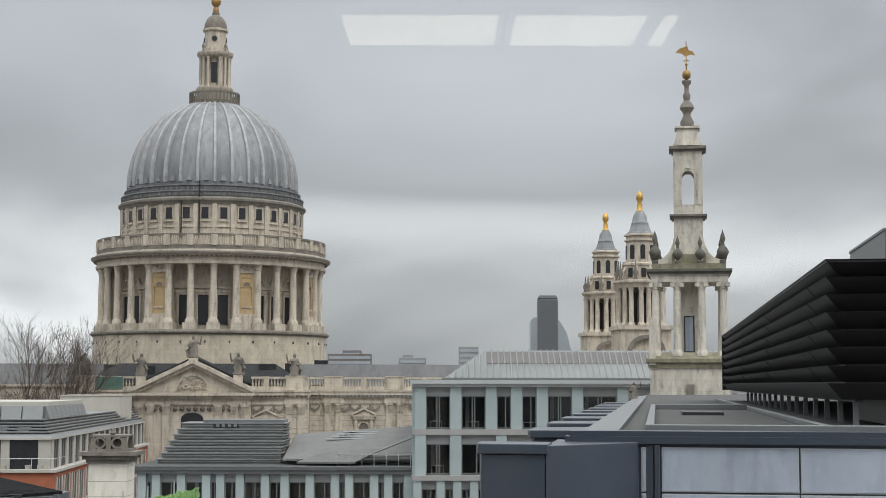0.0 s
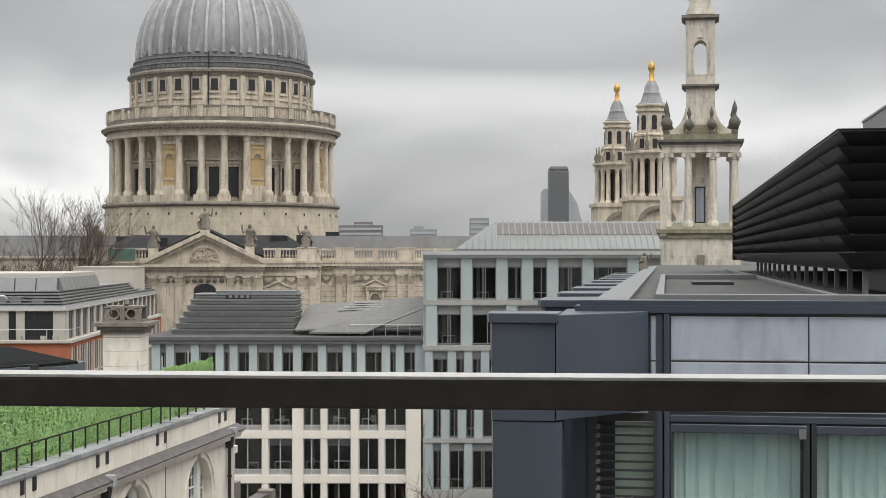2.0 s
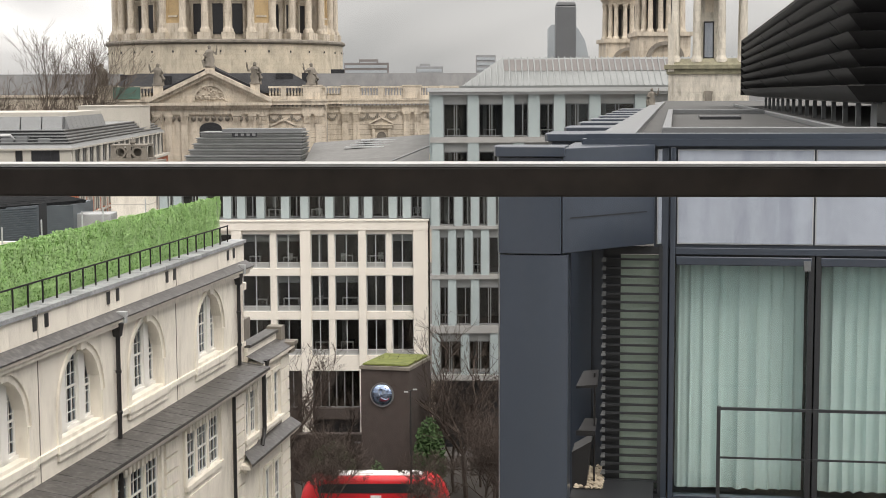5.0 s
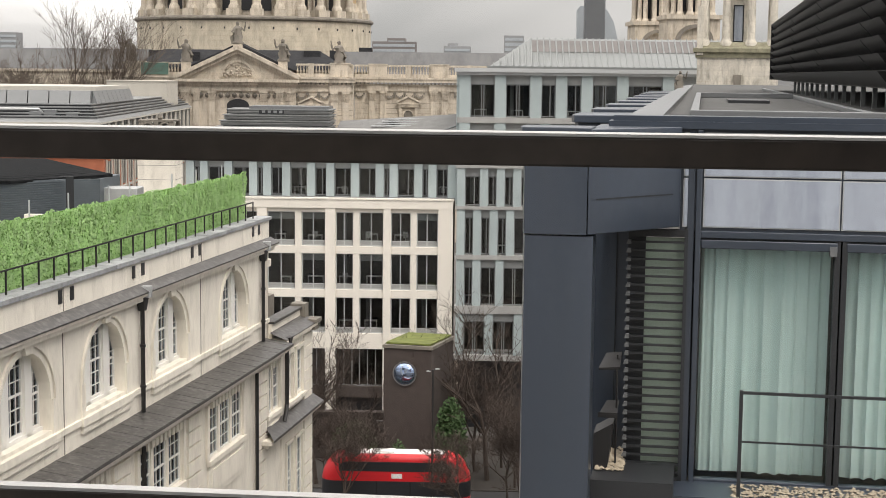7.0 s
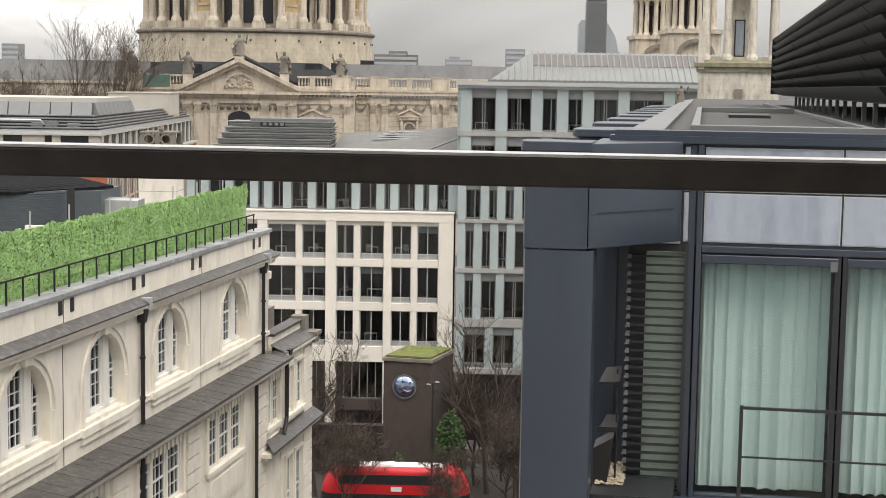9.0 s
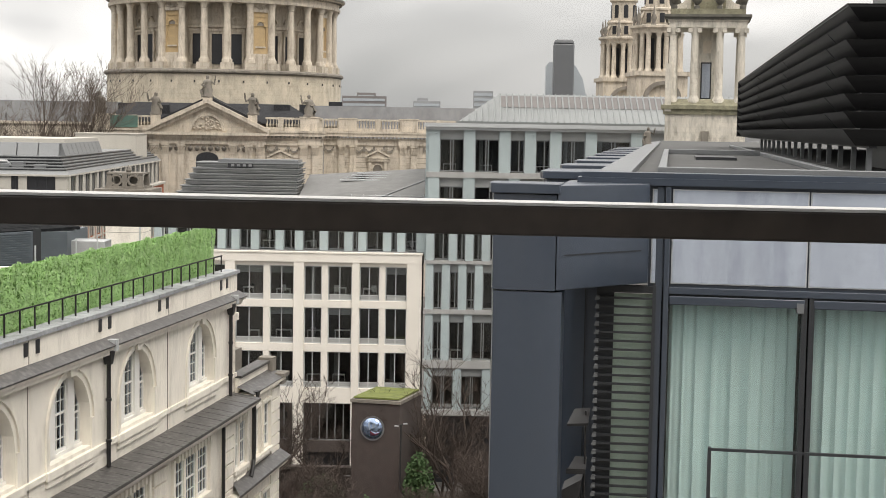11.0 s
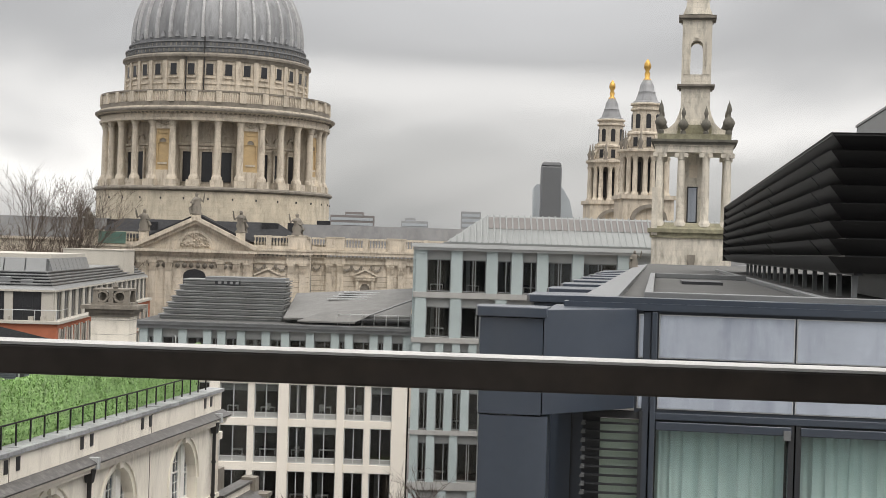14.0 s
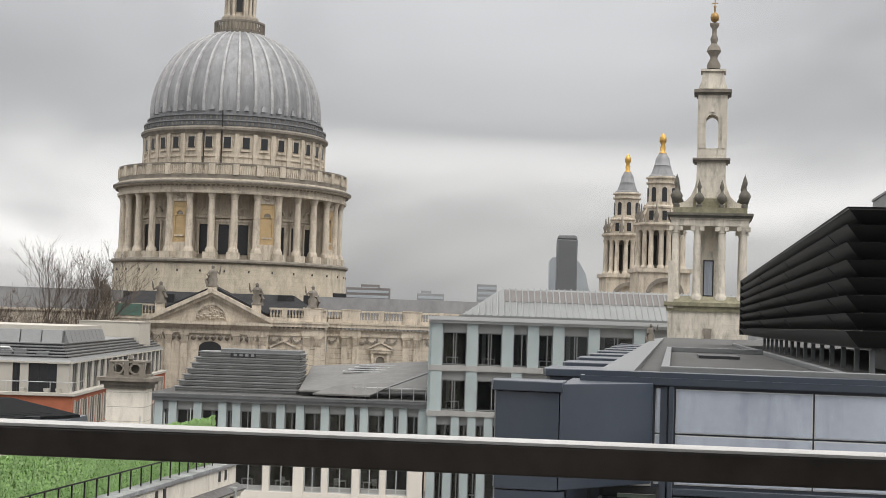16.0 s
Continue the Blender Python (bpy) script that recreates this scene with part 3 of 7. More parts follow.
def wall_run(parent, x0, x1, y, pairs, niches):
    """A length of wall facing -y with paired pilasters, carved frieze, cornice and balustrade above."""
    part("wall", Mesh().box(x0, x1, y, y + 2.0, -6, 23.2), M_STONE, parent)
    en = Mesh().box(x0, x1, y - 0.25, y + 2, 23.2, 23.65).box(x0, x1, y - 0.1, y + 2, 23.65, 24.3).box(x0 - 0.2, x1 + 0.2, y - 0.5, y + 2, 24.3, 24.55).box(x0 - 0.4, x1 + 0.4, y - 0.95, y + 2, 24.85, CORN - 0.45).box(x0 - 0.5, x1 + 0.5, y - 1.1, y + 2, CORN - 0.45, CORN - 0.1)
    pieces("cornice_band", en, M_STONE, parent)
    # modillions in dark stone, for the shade below the cornice
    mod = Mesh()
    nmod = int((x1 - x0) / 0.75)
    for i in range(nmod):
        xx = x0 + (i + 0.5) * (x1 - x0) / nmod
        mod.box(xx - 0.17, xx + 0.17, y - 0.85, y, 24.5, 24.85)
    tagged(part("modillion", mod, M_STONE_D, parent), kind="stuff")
    pil = Mesh()
    for xp in pairs:
        for d in (-1.05, 1.05):
            xx = xp + d
            pil.box(xx - 0.6, xx + 0.6, y - 0.35, y, -6, 21.4)
            cap = Mesh()
            carved_capital(cap, xx, y, 21.4, 23.2, 0.62)
            part("capital", cap, M_STONE, parent)
        part("pair_panel", Mesh().box(xp - 2.0, xp + 2.0, y - 0.5, y + 0.1, 23.25, 24.28), M_STONE, parent)
    pieces("pilaster", pil, M_STONE, parent)
    # swags hang between the capitals
    sw = Mesh()
    nsw = max(1, int((x1 - x0) / 1.9))
    for i in range(nsw):
        xc = x0 + (i + 0.5) * (x1 - x0) / nsw
        if min(abs(xc - p_) for p_ in pairs) < 2.1:
            continue
        for k_ in range(7):
            u_ = (k_ - 3) / 3
            r_ = 0.2 - 0.05 * abs(u_)
            sw.taper(xc + u_ * 0.85, y - 0.14, 22.75 - 0.75 * (1 - u_ * u_) - r_, 22.75 - 0.75 * (1 - u_ * u_) + r_, r_, 0.16, r_ * 0.7, 0.1)
        sw.taper(xc - 0.95, y - 0.14, 22.0, 23.0, 0.1, 0.14, 0.2, 0.14)
    if sw.v:
        tagged(part("carved_swags", sw, M_STONE_D, parent, "carved stone swags between the capitals"), kind="stuff")
    courses = Mesh()
    for i in range(10):
        courses.box(x0, x1, y - 0.012, y, 12.3 + i * 0.95, 12.36 + i * 0.95)
    part("joint", courses, M_STONE_D, parent)
    for xx in niches:
        ae = part("aedicule", Mesh().box(xx - 1.75, xx - 1.2, y - 0.5, y, 14, 20.2).box(xx + 1.2, xx + 1.75, y - 0.5, y, 14, 20.2).box(xx - 2.0, xx + 2.0, y - 0.65, y, 20.2, 20.75)
                  .box(xx - 2.3, xx + 2.3, y - 0.85, y, 20.75, 20.95).slab([(xx - 1.9, 20.95), (xx + 1.9, 20.95), (xx, 21.95)], y - 0.5, y), M_STONE, parent)
        for sd in (-1, 1):
            pts_ = [(xx + sd * 2.35, 20.95), (xx, 22.1), (xx, 22.45), (xx + sd * 2.4, 21.25)]
            part("raking_moulding", Mesh().slab(pts_ if sd > 0 else pts_[::-1], y - 0.9, y), M_STONE, ae)
        part("arched_head", Mesh().slab([(xx + 1.15 * math.cos(radians(t)), 18.7 + 1.15 * math.sin(radians(t))) for t in range(0, 181, 18)] + [(xx + 0.85 * math.cos(radians(t)), 18.7 + 0.85 * math.sin(radians(t))) for t in range(180, -1, -18)], y - 0.25, y), M_STONE, ae)
        part("niche_back", Mesh().slab([(xx - 0.85, 14), (xx + 0.85, 14)] + [(xx + 0.85 * math.cos(radians(t)), 18.7 + 0.85 * math.sin(radians(t))) for t in range(0, 181, 18)], y - 0.04, y + 0.3), M_STONE_D, ae)
    # balustrade
    part("parapet", Mesh().box(x0, x1, y - 0.1, y + 0.5, CORN - 0.1, CORN + 0.55).box(x0, x1, y - 0.15, y + 0.55, CORN + 1.95, CORN + 2.3), M_STONE, parent)
    pi_ = Mesh()
    for xp in pairs:
        pi_.box(xp - 1.75, xp + 1.75, y - 0.22, y + 0.7, CORN - 0.05, CORN + 2.3).box(xp - 1.85, xp + 1.85, y - 0.32, y + 0.8, CORN + 2.3, CORN + 2.5)
    for xx in niches:
        pi_.box(xx - 0.5, xx + 0.5, y - 0.2, y + 0.65, CORN - 0.05, CORN + 2.35)
    pieces("parapet_pier", pi_, M_STONE, parent)
    bs = Mesh()
    for i in range(int((x1 - x0) / 0.56)):
        bs.lathe([(0.1, CORN + 0.5), (0.19, CORN + 0.95), (0.08, CORN + 1.6), (0.14, CORN + 1.95)], 5, x0 + 0.28 + i * 0.56, y + 0.2)
    tagged(part("baluster", bs, M_STONE, parent), kind="stuff")


wall_run(cath, 10.3, 20.5, -36.6, [18.2], [13.0])
wall_run(cath, -20.5, -10.3, -36.6, [-18.2], [-13.0])
wall_run(cath, 20.5, 76, -19.5, [24.95, 36.7, 48.45, 60.2, 71.95], [30.8, 42.6, 54.3, 66.1])
part("choir_wall", Mesh().box(-80, -20.5, -19.5, -17.5, -6, 26.3).box(-80, -20.5, -19.9, -17.5, 26.3, 26.8), M_STONE, cath)
part("transept_wall", Mesh().box(18.5, 20.4, -36.5, -18, -6, CORN + 2.2).box(-20.4, -18.5, -36.5, -18, -6, CORN + 2.2), M_STONE, cath)
# pedimented front
part("wall", Mesh().box(-10.3, 10.3, -37.4, -35, -6, 23.2), M_STONE, cath)
part("cornice", Mesh().box(-10.4, 10.4, -37.8, -35, 23.2, 23.7).box(-10.3, 10.3, -37.6, -35, 23.7, 24.3).box(-10.7, 10.7, -38.2, -35, 24.3, 24.8).box(-11.0, 11.0, -38.8, -35, 24.8, 25.3), M_STONE, cath)
part("tympanum", Mesh().slab([(-9.6, 25.3), (9.6, 25.3), (0, 30.0)], -37.4, -35), M_STONE, cath)
rk = Mesh()
for s in (-1, 1):
    rk.slab([(s * 10.9, 25.3), (0, 30.55), (0, 31.3), (s * 11.1, 26.0)] if s > 0 else [(s * 10.9, 25.3), (s * 11.1, 26.0), (0, 31.3), (0, 30.55)], -38.8, -35)
    rk.slab([(s * 9.6, 25.3), (0, 29.9), (0, 30.55), (s * 10.9, 25.3)] if s > 0 else [(s * 9.6, 25.3), (s * 10.9, 25.3), (0, 30.55), (0, 29.9)], -38.2, -37)
pieces("raking_cornice", rk, M_STONE, cath)
car = Mesh()
random.seed(5)
for i in range(70):
    a = random.uniform(0, math.pi)
    r = random.uniform(0.1, 2.7)
    car.lathe([(0, -0.3), (0.28, -0.1), (0.3, 0.1), (0, 0.3)], 6, r * math.cos(a) * 1.0, -37.45, 0, 360)
    for q in range(len(car.v) - 24, len(car.v)):
        x, y, z = car.v[q]
        car.v[q] = (x, y, z + 25.9 + r * math.sin(a))
arc = [(3.1 * math.cos(radians(t)), 25.6 + 3.1 * math.sin(radians(t))) for t in range(0, 181, 15)] + [(2.7 * math.cos(radians(t)), 25.6 + 2.7 * math.sin(radians(t))) for t in range(180, -1, -15)]
car.slab(arc, -37.75, -37.3)
part("carved_relief", car, M_STONE, cath, "carved stone relief in the pediment")
pl = Mesh()
cp = Mesh()
for xx in (-9.3, -7.4, -4.6, 4.6, 7.4, 9.3):
    pl.box(xx - 0.6, xx + 0.6, -37.8, -37.4, -6, 21.3)
    carved_capital(cp, xx, -37.4, 21.3, 23.2, 0.64)
fest = Mesh()
for i in range(16):
    fest.lathe([(0, 21.9), (0.45, 22.2), (0.5, 22.6), (0, 23.0)], 6, -9 + i * 1.2, -37.45)
pieces("pilaster", pl, M_STONE, cath)
part("capital_row", cp, M_STONE, cath)
pieces("carved_garland", fest, M_STONE_D, cath)
part("arched_window", Mesh().slab([(-2.0, 12), (2.0, 12), (2.0, 20.6)] + [(2.0 * math.cos(radians(t)), 20.6 + 1.2 * math.sin(radians(t))) for t in range(15, 166, 15)] + [(-2.0, 20.6)], -37.46, -37.3), M_DARK, cath, "dark arched window")
# lead roofs
rf = Mesh()
rf.add([(-10, -36, 27), (10, -36, 27), (10, 0, 27), (-10, 0, 27), (0, -36, 31.8), (0, 0, 31.8)], [(0, 1, 4), (1, 2, 5, 4), (3, 0, 4, 5)])
rf.add([(-20, -36, 27), (20, -36, 27), (20, -18, 27), (-20, -18, 27), (-14, -30, 30.6), (14, -30, 30.6), (14, -18, 30.6), (-14, -18, 30.6)], [(0, 1, 5, 4), (1, 2, 6, 5), (3, 0, 4, 7), (4, 5, 6, 7)])
rf2 = Mesh()
for s in (-1, 1):
    rf2.add([(s * 18, -16.5, 26.8), (s * 78, -16.5, 26.8), (s * 78, -14.5, 30.7), (s * 18, -14.5, 30.7), (s * 78, 9, 31.0), (s * 18, 9, 31.0)], [(0, 1, 2, 3), (3, 2, 4, 5)])
pieces("lead_roof", rf, M_SLATE, cath, "dark lead and slate roofs behind the balustrade")
pieces("nave_roof", rf2, M_LEAD_ROOF, cath, "grey lead roof behind the balustrade")
hat = Mesh()
for x, y, z, w in ((-16, -27, 29.5, 1.2), (-8, -33, 29.2, 0.8), (13, -31, 29.6, 1.5), (17, -27, 29.8, 1.0), (22.5, -13, 30.6, 1.3)):
    hat.box(x - w, x + w, y - w * 0.6, y + w * 0.6, z - 2, z + 0.9)
pieces("roof_hatch", hat, M_SLATE, cath)
part("netting", Mesh().box(-17.2, -12.4, -37.0, -36.75, 26.0, 28.1), M_NET, cath, "green protective netting on the balustrade")


def figure(h, seed):
    """A draped stone figure, as a plain shape."""
    random.seed(seed)
    m = Mesh().lathe([(0.24 * h, 0), (0.26 * h, 0.06 * h), (0.2 * h, 0.16 * h), (0.22 * h, 0.34 * h), (0.15 * h, 0.52 * h), (0.19 * h, 0.68 * h), (0.14 * h, 0.77 * h), (0.05 * h, 0.82 * h), (0.075 * h, 0.88 * h), (0.065 * h, 0.96 * h), (0, h)], 11)
    s = random.choice((-1, 1))
    m.tube([(0.13 * h * s, 0, 0.73 * h), (0.29 * h * s, -0.05 * h, 0.6 * h), (0.34 * h * s, -0.1 * h, 0.8 * h), (0.36 * h * s, -0.1 * h, 0.98 * h)], 0.055 * h, 0.02 * h, 6)
    m.tube([(-0.13 * h * s, 0, 0.73 * h), (-0.25 * h * s, -0.06 * h, 0.55 * h), (-0.1 * h * s, -0.16 * h, 0.5 * h)], 0.055 * h, 0.04 * h, 6)
    m.tube([(-0.2 * h * s, -0.05 * h, 0.02 * h), (-0.27 * h * s, -0.08 * h, 0.3 * h), (-0.16 * h * s, -0.1 * h, 0.5 * h)], 0.09 * h, 0.05 * h, 6)
    m.v = [(x + random.uniform(-0.03, 0.03) * h, y + random.uniform(-0.03, 0.03) * h, z) for x, y, z in m.v]
    return m


for i, (x, y, z, h) in enumerate(((0, -37, 31.2, 4.0), (-9.2, -37, 28.0, 4.0), (8.0, -37, 28.2, 4.0), (18.0, -36, 28.0, 4.0), (-19.2, -36, 28.0, 4.0))):
    st = solid("statue", figure(h, i), M_STONE_D, "weathered stone statue standing on the cathedral parapet", "statue", "statues on the transept", m=CATH @ pose(x, y, z + 0.3))
    part("plinth", Mesh().box(x - 0.8, x + 0.8, y - 0.8, y + 0.8, 25.9 if i else 30.4, z + 0.3), M_STONE, cath)


def west_tower(cx, cy):
    tw = thing("west_tower", CATH @ pose(cx, cy, 0) @ Matrix.Diagonal((1.12, 1.12, 1, 1)), "baroque stone bell tower with lead cap and gilded pineapple", "tower", "west towers")
    part("base", Mesh().box(-5.2, 5.2, -5.2, 5.2, -6, 33).box(-5.6, 5.6, -5.6, 5.6, 32.4, 33.2).box(-4.4, 4.4, -4.4, 4.4, 33, 38.0).box(-4.8, 4.8, -4.8, 4.8, 37.4, 38.2), M_STONE, tw)
    arc_ = [(3.2 * math.cos(radians(t)), 33.2 + 3.2 * math.sin(radians(t))) for t in range(0, 181, 15)] + [(2.5 * math.cos(radians(t)), 33.2 + 2.5 * math.sin(radians(t))) for t in range(180, -1, -15)]
    part("arched_hood", Mesh().slab(arc_, -5.3, -4.3), M_STONE_D, tw)
    part("belfry", Mesh().lathe([(2.4, 38), (2.4, 46)], 16), M_STONE_D, tw)
    part("belfry_cornice", Mesh().lathe([(2.5, 45.6), (4.3, 45.6), (4.4, 46.3), (4.8, 46.6), (4.8, 47.0), (3.4, 47.2)], 24, smooth=False), M_STONE, tw)
    cm = column(0.46, 38.2, 45.6, 8).data("column", M_STONE)
    wm = Mesh().box(-0.75, 0.75, -2.5, -1.9, 39, 44.6).data("belfry_opening", M_DARK)
    for i in range(8):
        part("belfry_opening", wm, None, tw, at=pose(0, 0, 0, 0, 0, 45 * i))
        for off in (-13, 13):
            a = radians(45 * i + 22.5 + off)
            part("column", cm, None, tw, at=pose(3.9 * math.sin(a), -3.9 * math.cos(a), 0))
        a = radians(45 * i + 22.5)
        part("urn", Mesh().lathe([(0.5, 47), (0.3, 47.6), (0.55, 48.4), (0.2, 49.2), (0.1, 50.4), (0, 50.8)], 7), M_STONE_D, tw, at=pose(4.1 * math.sin(a), -4.1 * math.cos(a), 0))
    part("upper_stage", Mesh().lathe([(3.1, 47), (3.0, 49.8), (3.25, 50.0), (3.25, 50.3), (2.5, 50.6), (2.4, 54.6), (2.75, 54.8), (2.75, 55.1), (2.45, 55.2), (2.45, 55.7), (2.8, 55.8), (2.8, 56.1), (2.5, 56.2)], 16, smooth=False), M_STONE, tw)
    om = Mesh().slab([(-0.42, 51.2), (0.42, 51.2)] + [(0.42 * math.cos(radians(t)), 53.6 + 0.42 * math.sin(radians(t))) for t in range(0, 181, 30)], -2.5, -2.0).data("opening", M_DARK)
    om2 = Mesh().box(-0.4, 0.4, -3.12, -2.9, 47.6, 49.4).data("opening", M_DARK)
    for i in range(8):
        part("opening", om, None, tw, at=pose(0, 0, 0, 0, 0, 45 * i))
        part("opening", om2, None, tw, at=pose(0, 0, 0, 0, 0, 45 * i))
        a = radians(45 * i + 22.5)
        part("scroll", Mesh().tube([(4.0, 0, 47.2), (3.6, 0, 48.6), (3.0, 0, 49.6), (2.9, 0, 50.8)], 0.35, 0.2, 5), M_STONE, tw, at=pose(0, 0, 0, 0, 0, 45 * i + 22.5))
    part("lead_cap", Mesh().lathe([(2.45, 56.1), (2.3, 56.5), (2.0, 56.6), (1.7, 57.6), (1.5, 58.2), (1.55, 58.4), (1.35, 58.6), (1.25, 59.6), (0.9, 60.4), (0.6, 60.9)], 16), M_LEAD, tw, "grey lead cap")
    part("pineapple", Mesh().lathe([(0.75, 60.8), (0.4, 61.2), (0.5, 62.0), (0.32, 62.5), (0.62, 63.2), (0.58, 63.9), (0.25, 64.6), (0, 64.9)], 10), M_GOLD, tw, "gilded pineapple finial")
    return tw


west_tower(84.6, -19)
west_tower(84.6, 19)
part("west_front", Mesh().box(76, 92, -14, 14, -6, 25).add([(76, -14, 25), (92, -14, 25), (92, 14, 25), (76, 14, 25), (76, 0, 29), (92, 0, 29)], [(0, 1, 5, 4), (2, 3, 4, 5), (1, 2, 5), (3, 0, 4)]), M_STONE, cath)

# ---- church steeple ----
CCX, CCY = 19.7, 121.0
church = thing("church_steeple", pose(CCX, CCY, 0, 0, 0, -9) @ Matrix.Diagonal((0.95, 0.95, 1, 1)), "tall pale stone church steeple with open colonnade, urns and gilded vane", "steeple")
part("tower_base", Mesh().box(-3.25, 3.25, -3.25, 3.25, GROUND_Z, 28.4), M_CC, church)
part("base_cornice", Mesh().box(-3.4, 3.4, -3.4, 3.4, 28.3, 28.7).box(-3.6, 3.6, -3.6, 3.6, 28.7, 29.0), M_MOSS, church, "mossy ledge")
part("base_top", Mesh().taper(0, 0, 29.0, 29.5, 3.5, 3.5, 2.6, 2.6), M_MOSS, church)
part("base_block", Mesh().taper(0, -3.35, 26.1, 27.0, 0.28, 0.2, 0.34, 0.24), M_STONE_D, church, "small carved head")
core = Mesh()
core.box(-0.8, -0.42, -1.25, 0.8, 29.3, 35.2).box(0.36, 0.8, -1.25, 0.8, 29.3, 35.2).box(-0.42, 0.36, -1.25, 0.8, 32.4, 35.2).box(-0.42, 0.36, -1.25, 0.8, 29.2, 29.6)
part("core", core, M_CC, church)
cw = part("window", Mesh().box(-0.46, -0.36, -1.33, -1.2, 29.5, 32.4).box(0.3, 0.4, -1.33, -1.2, 29.5, 32.4).box(-0.36, 0.3, -1.33, -1.2, 32.3, 32.4).box(-0.36, 0.3, -1.33, -1.2, 29.5, 29.62), M_CLAD_D, church)
part("pane", Mesh().box(-0.36, 0.3, -1.24, -1.2, 29.6, 32.3), M_PANEL, cw)
part("panel", Mesh().box(-0.35, 0.35, -1.34, -1.2, 33.1, 34.1), M_STONE, church)
ccc = column(0.33, 29.2, 35.0, 12)
ccc.box(-0.55, -0.2, -0.42, 0.42, 34.62, 34.95).box(0.2, 0.55, -0.42, 0.42, 34.62, 34.95)
cc_me = ccc.data("column", M_CC)
for x, y in ((-2.75, -2.75), (-1.0, -2.75), (1.0, -2.75), (2.75, -2.75), (-2.75, 2.75), (2.75, 2.75)):
    part("column", cc_me, None, church, at=pose(x, y, 0))
part("corner_pier", Mesh().box(-3.3, -2.8, -3.5, -3.0, 28.5, 32.2), M_CC, church)
part("entablature", Mesh().box(-3.15, 3.15, -3.15, 3.15, 35.0, 35.5).box(-3.25, 3.25, -3.25, 3.25, 35.5, 35.6), M_CC, church)
part("cornice", Mesh().box(-3.35, 3.35, -3.35, 3.35, 35.6, 35.8).box(-3.5, 3.5, -3.5, 3.5, 35.8, 36.0), M_SOOT, church)
part("parapet", Mesh().box(-3.0, 3.0, -3.0, 3.0, 36.0, 36.45).box(-1.4, 1.4, -1.4, 1.4, 36.45, 37.3), M_MOSS, church)
scr = Mesh()
for s in (-1, 1):
    prof_ = [(s * 1.0, 36.5), (s * 2.75, 36.5), (s * 2.7, 36.85), (s * 2.1, 37.05), (s * 1.65, 37.45), (s * 1.35, 38.1), (s * 1.2, 38.7), (s * 1.0, 38.7)]
    if s < 0:
        prof_ = prof_[::-1]
    for y in (-1.15, 0.85):
        scr.slab(prof_, y, y + 0.3)
        sub = Mesh().slab(prof_, y, y + 0.3)
        scr.add([(yy, x, z) for x, yy, z in sub.v], [q[::-1] for q in sub.f])
part("scroll_buttress", scr, M_CC, church)
part("lower_stage", Mesh().box(-1.2, 1.2, -1.2, 1.2, 37.2, 40.3).box(-0.3, 0.3, -1.32, -1.2, 37.6, 37.3), M_CC, church)
part("stage_cornice", Mesh().box(-1.4, 1.4, -1.4, 1.4, 40.2, 40.35).box(-1.55, 1.55, -1.55, 1.55, 40.35, 40.5), M_STONE_D, church)
op = Mesh()
for sx in (-1, 1):
    for sy in (-1, 1):
        op.box(sx * 0.55, sx * 1.22, sy * 0.55, sy * 1.22, 40.5, 45.7)
op.box(-1.2, 1.2, -1.2, 1.2, 40.5, 41.3)
hd = [(-0.56, 45.7), (-0.56, 43.5)] + [(-0.52 * math.cos(radians(t)), 43.5 + 0.52 * math.sin(radians(t))) for t in range(0, 181, 20)] + [(0.56, 43.5), (0.56, 45.7)]
for y in (-1.18, 0.56):
    op.slab(hd, y, y + 0.62)
sub = Mesh().slab(hd, -1.18, -0.56).slab(hd, 0.56, 1.18)
op.add([(y, x, z) for x, y, z in sub.v], [q[::-1] for q in sub.f])
part("open_stage", op, M_CC, church)
part("arch_trim", Mesh().box(-0.62, -0.5, -1.28, -1.2, 41.3, 43.6).box(0.5, 0.62, -1.28, -1.2, 41.3, 43.6).box(-0.2, 0.2, -1.3, -1.2, 44.2, 44.6).box(-1.05, -0.8, -1.29, -1.2, 41.3, 45.5).box(0.8, 1.05, -1.29, -1.2, 41.3, 45.5), M_CC, church)
part("stage_cornice", Mesh().box(-1.35, 1.35, -1.35, 1.35, 45.6, 45.75).box(-1.55, 1.55, -1.55, 1.55, 45.75, 45.98), M_STONE_D, church)
part("pedestal", Mesh().taper(0, 0, 46.1, 47.6, 1.05, 1.05, 0.85, 0.85).box(-1.05, 1.05, -1.05, 1.05, 47.5, 47.68).taper(0, 0, 46.1, 46.8, 1.25, 0.4, 0.95, 0.35), M_CC, church)
part("finial", Mesh().lathe([(0.55, 47.83), (0.6, 48.1), (0.3, 48.68), (0.35, 48.88), (0.62, 49.28), (0.5, 49.58), (0.25, 49.88), (0.34, 50.28), (0.2, 50.58), (0.2, 51.08), (0.4, 51.33), (0.4, 51.53), (0.1, 51.58)], 14), M_STONE_D, church)
part("weather_vane", Mesh().lathe([(0.08, 51.58), (0.34, 51.78), (0.38, 52.03), (0.3, 52.28), (0.07, 52.43), (0.07, 52.78), (0.14, 52.88), (0.05, 52.98), (0.04, 54.78)], 10).slab([(-0.9, 53.88), (-0.4, 53.78), (-0.1, 53.53), (0.4, 53.68), (0.75, 53.58), (0.55, 53.93), (0.2, 54.03), (0.1, 54.38), (-0.2, 54.28), (-0.5, 54.23)], -0.04, 0.04).box(-0.25, 0.25, -0.03, 0.03, 53.13, 53.2), M_GOLD_DULL, church, "gilded ball and bird vane")
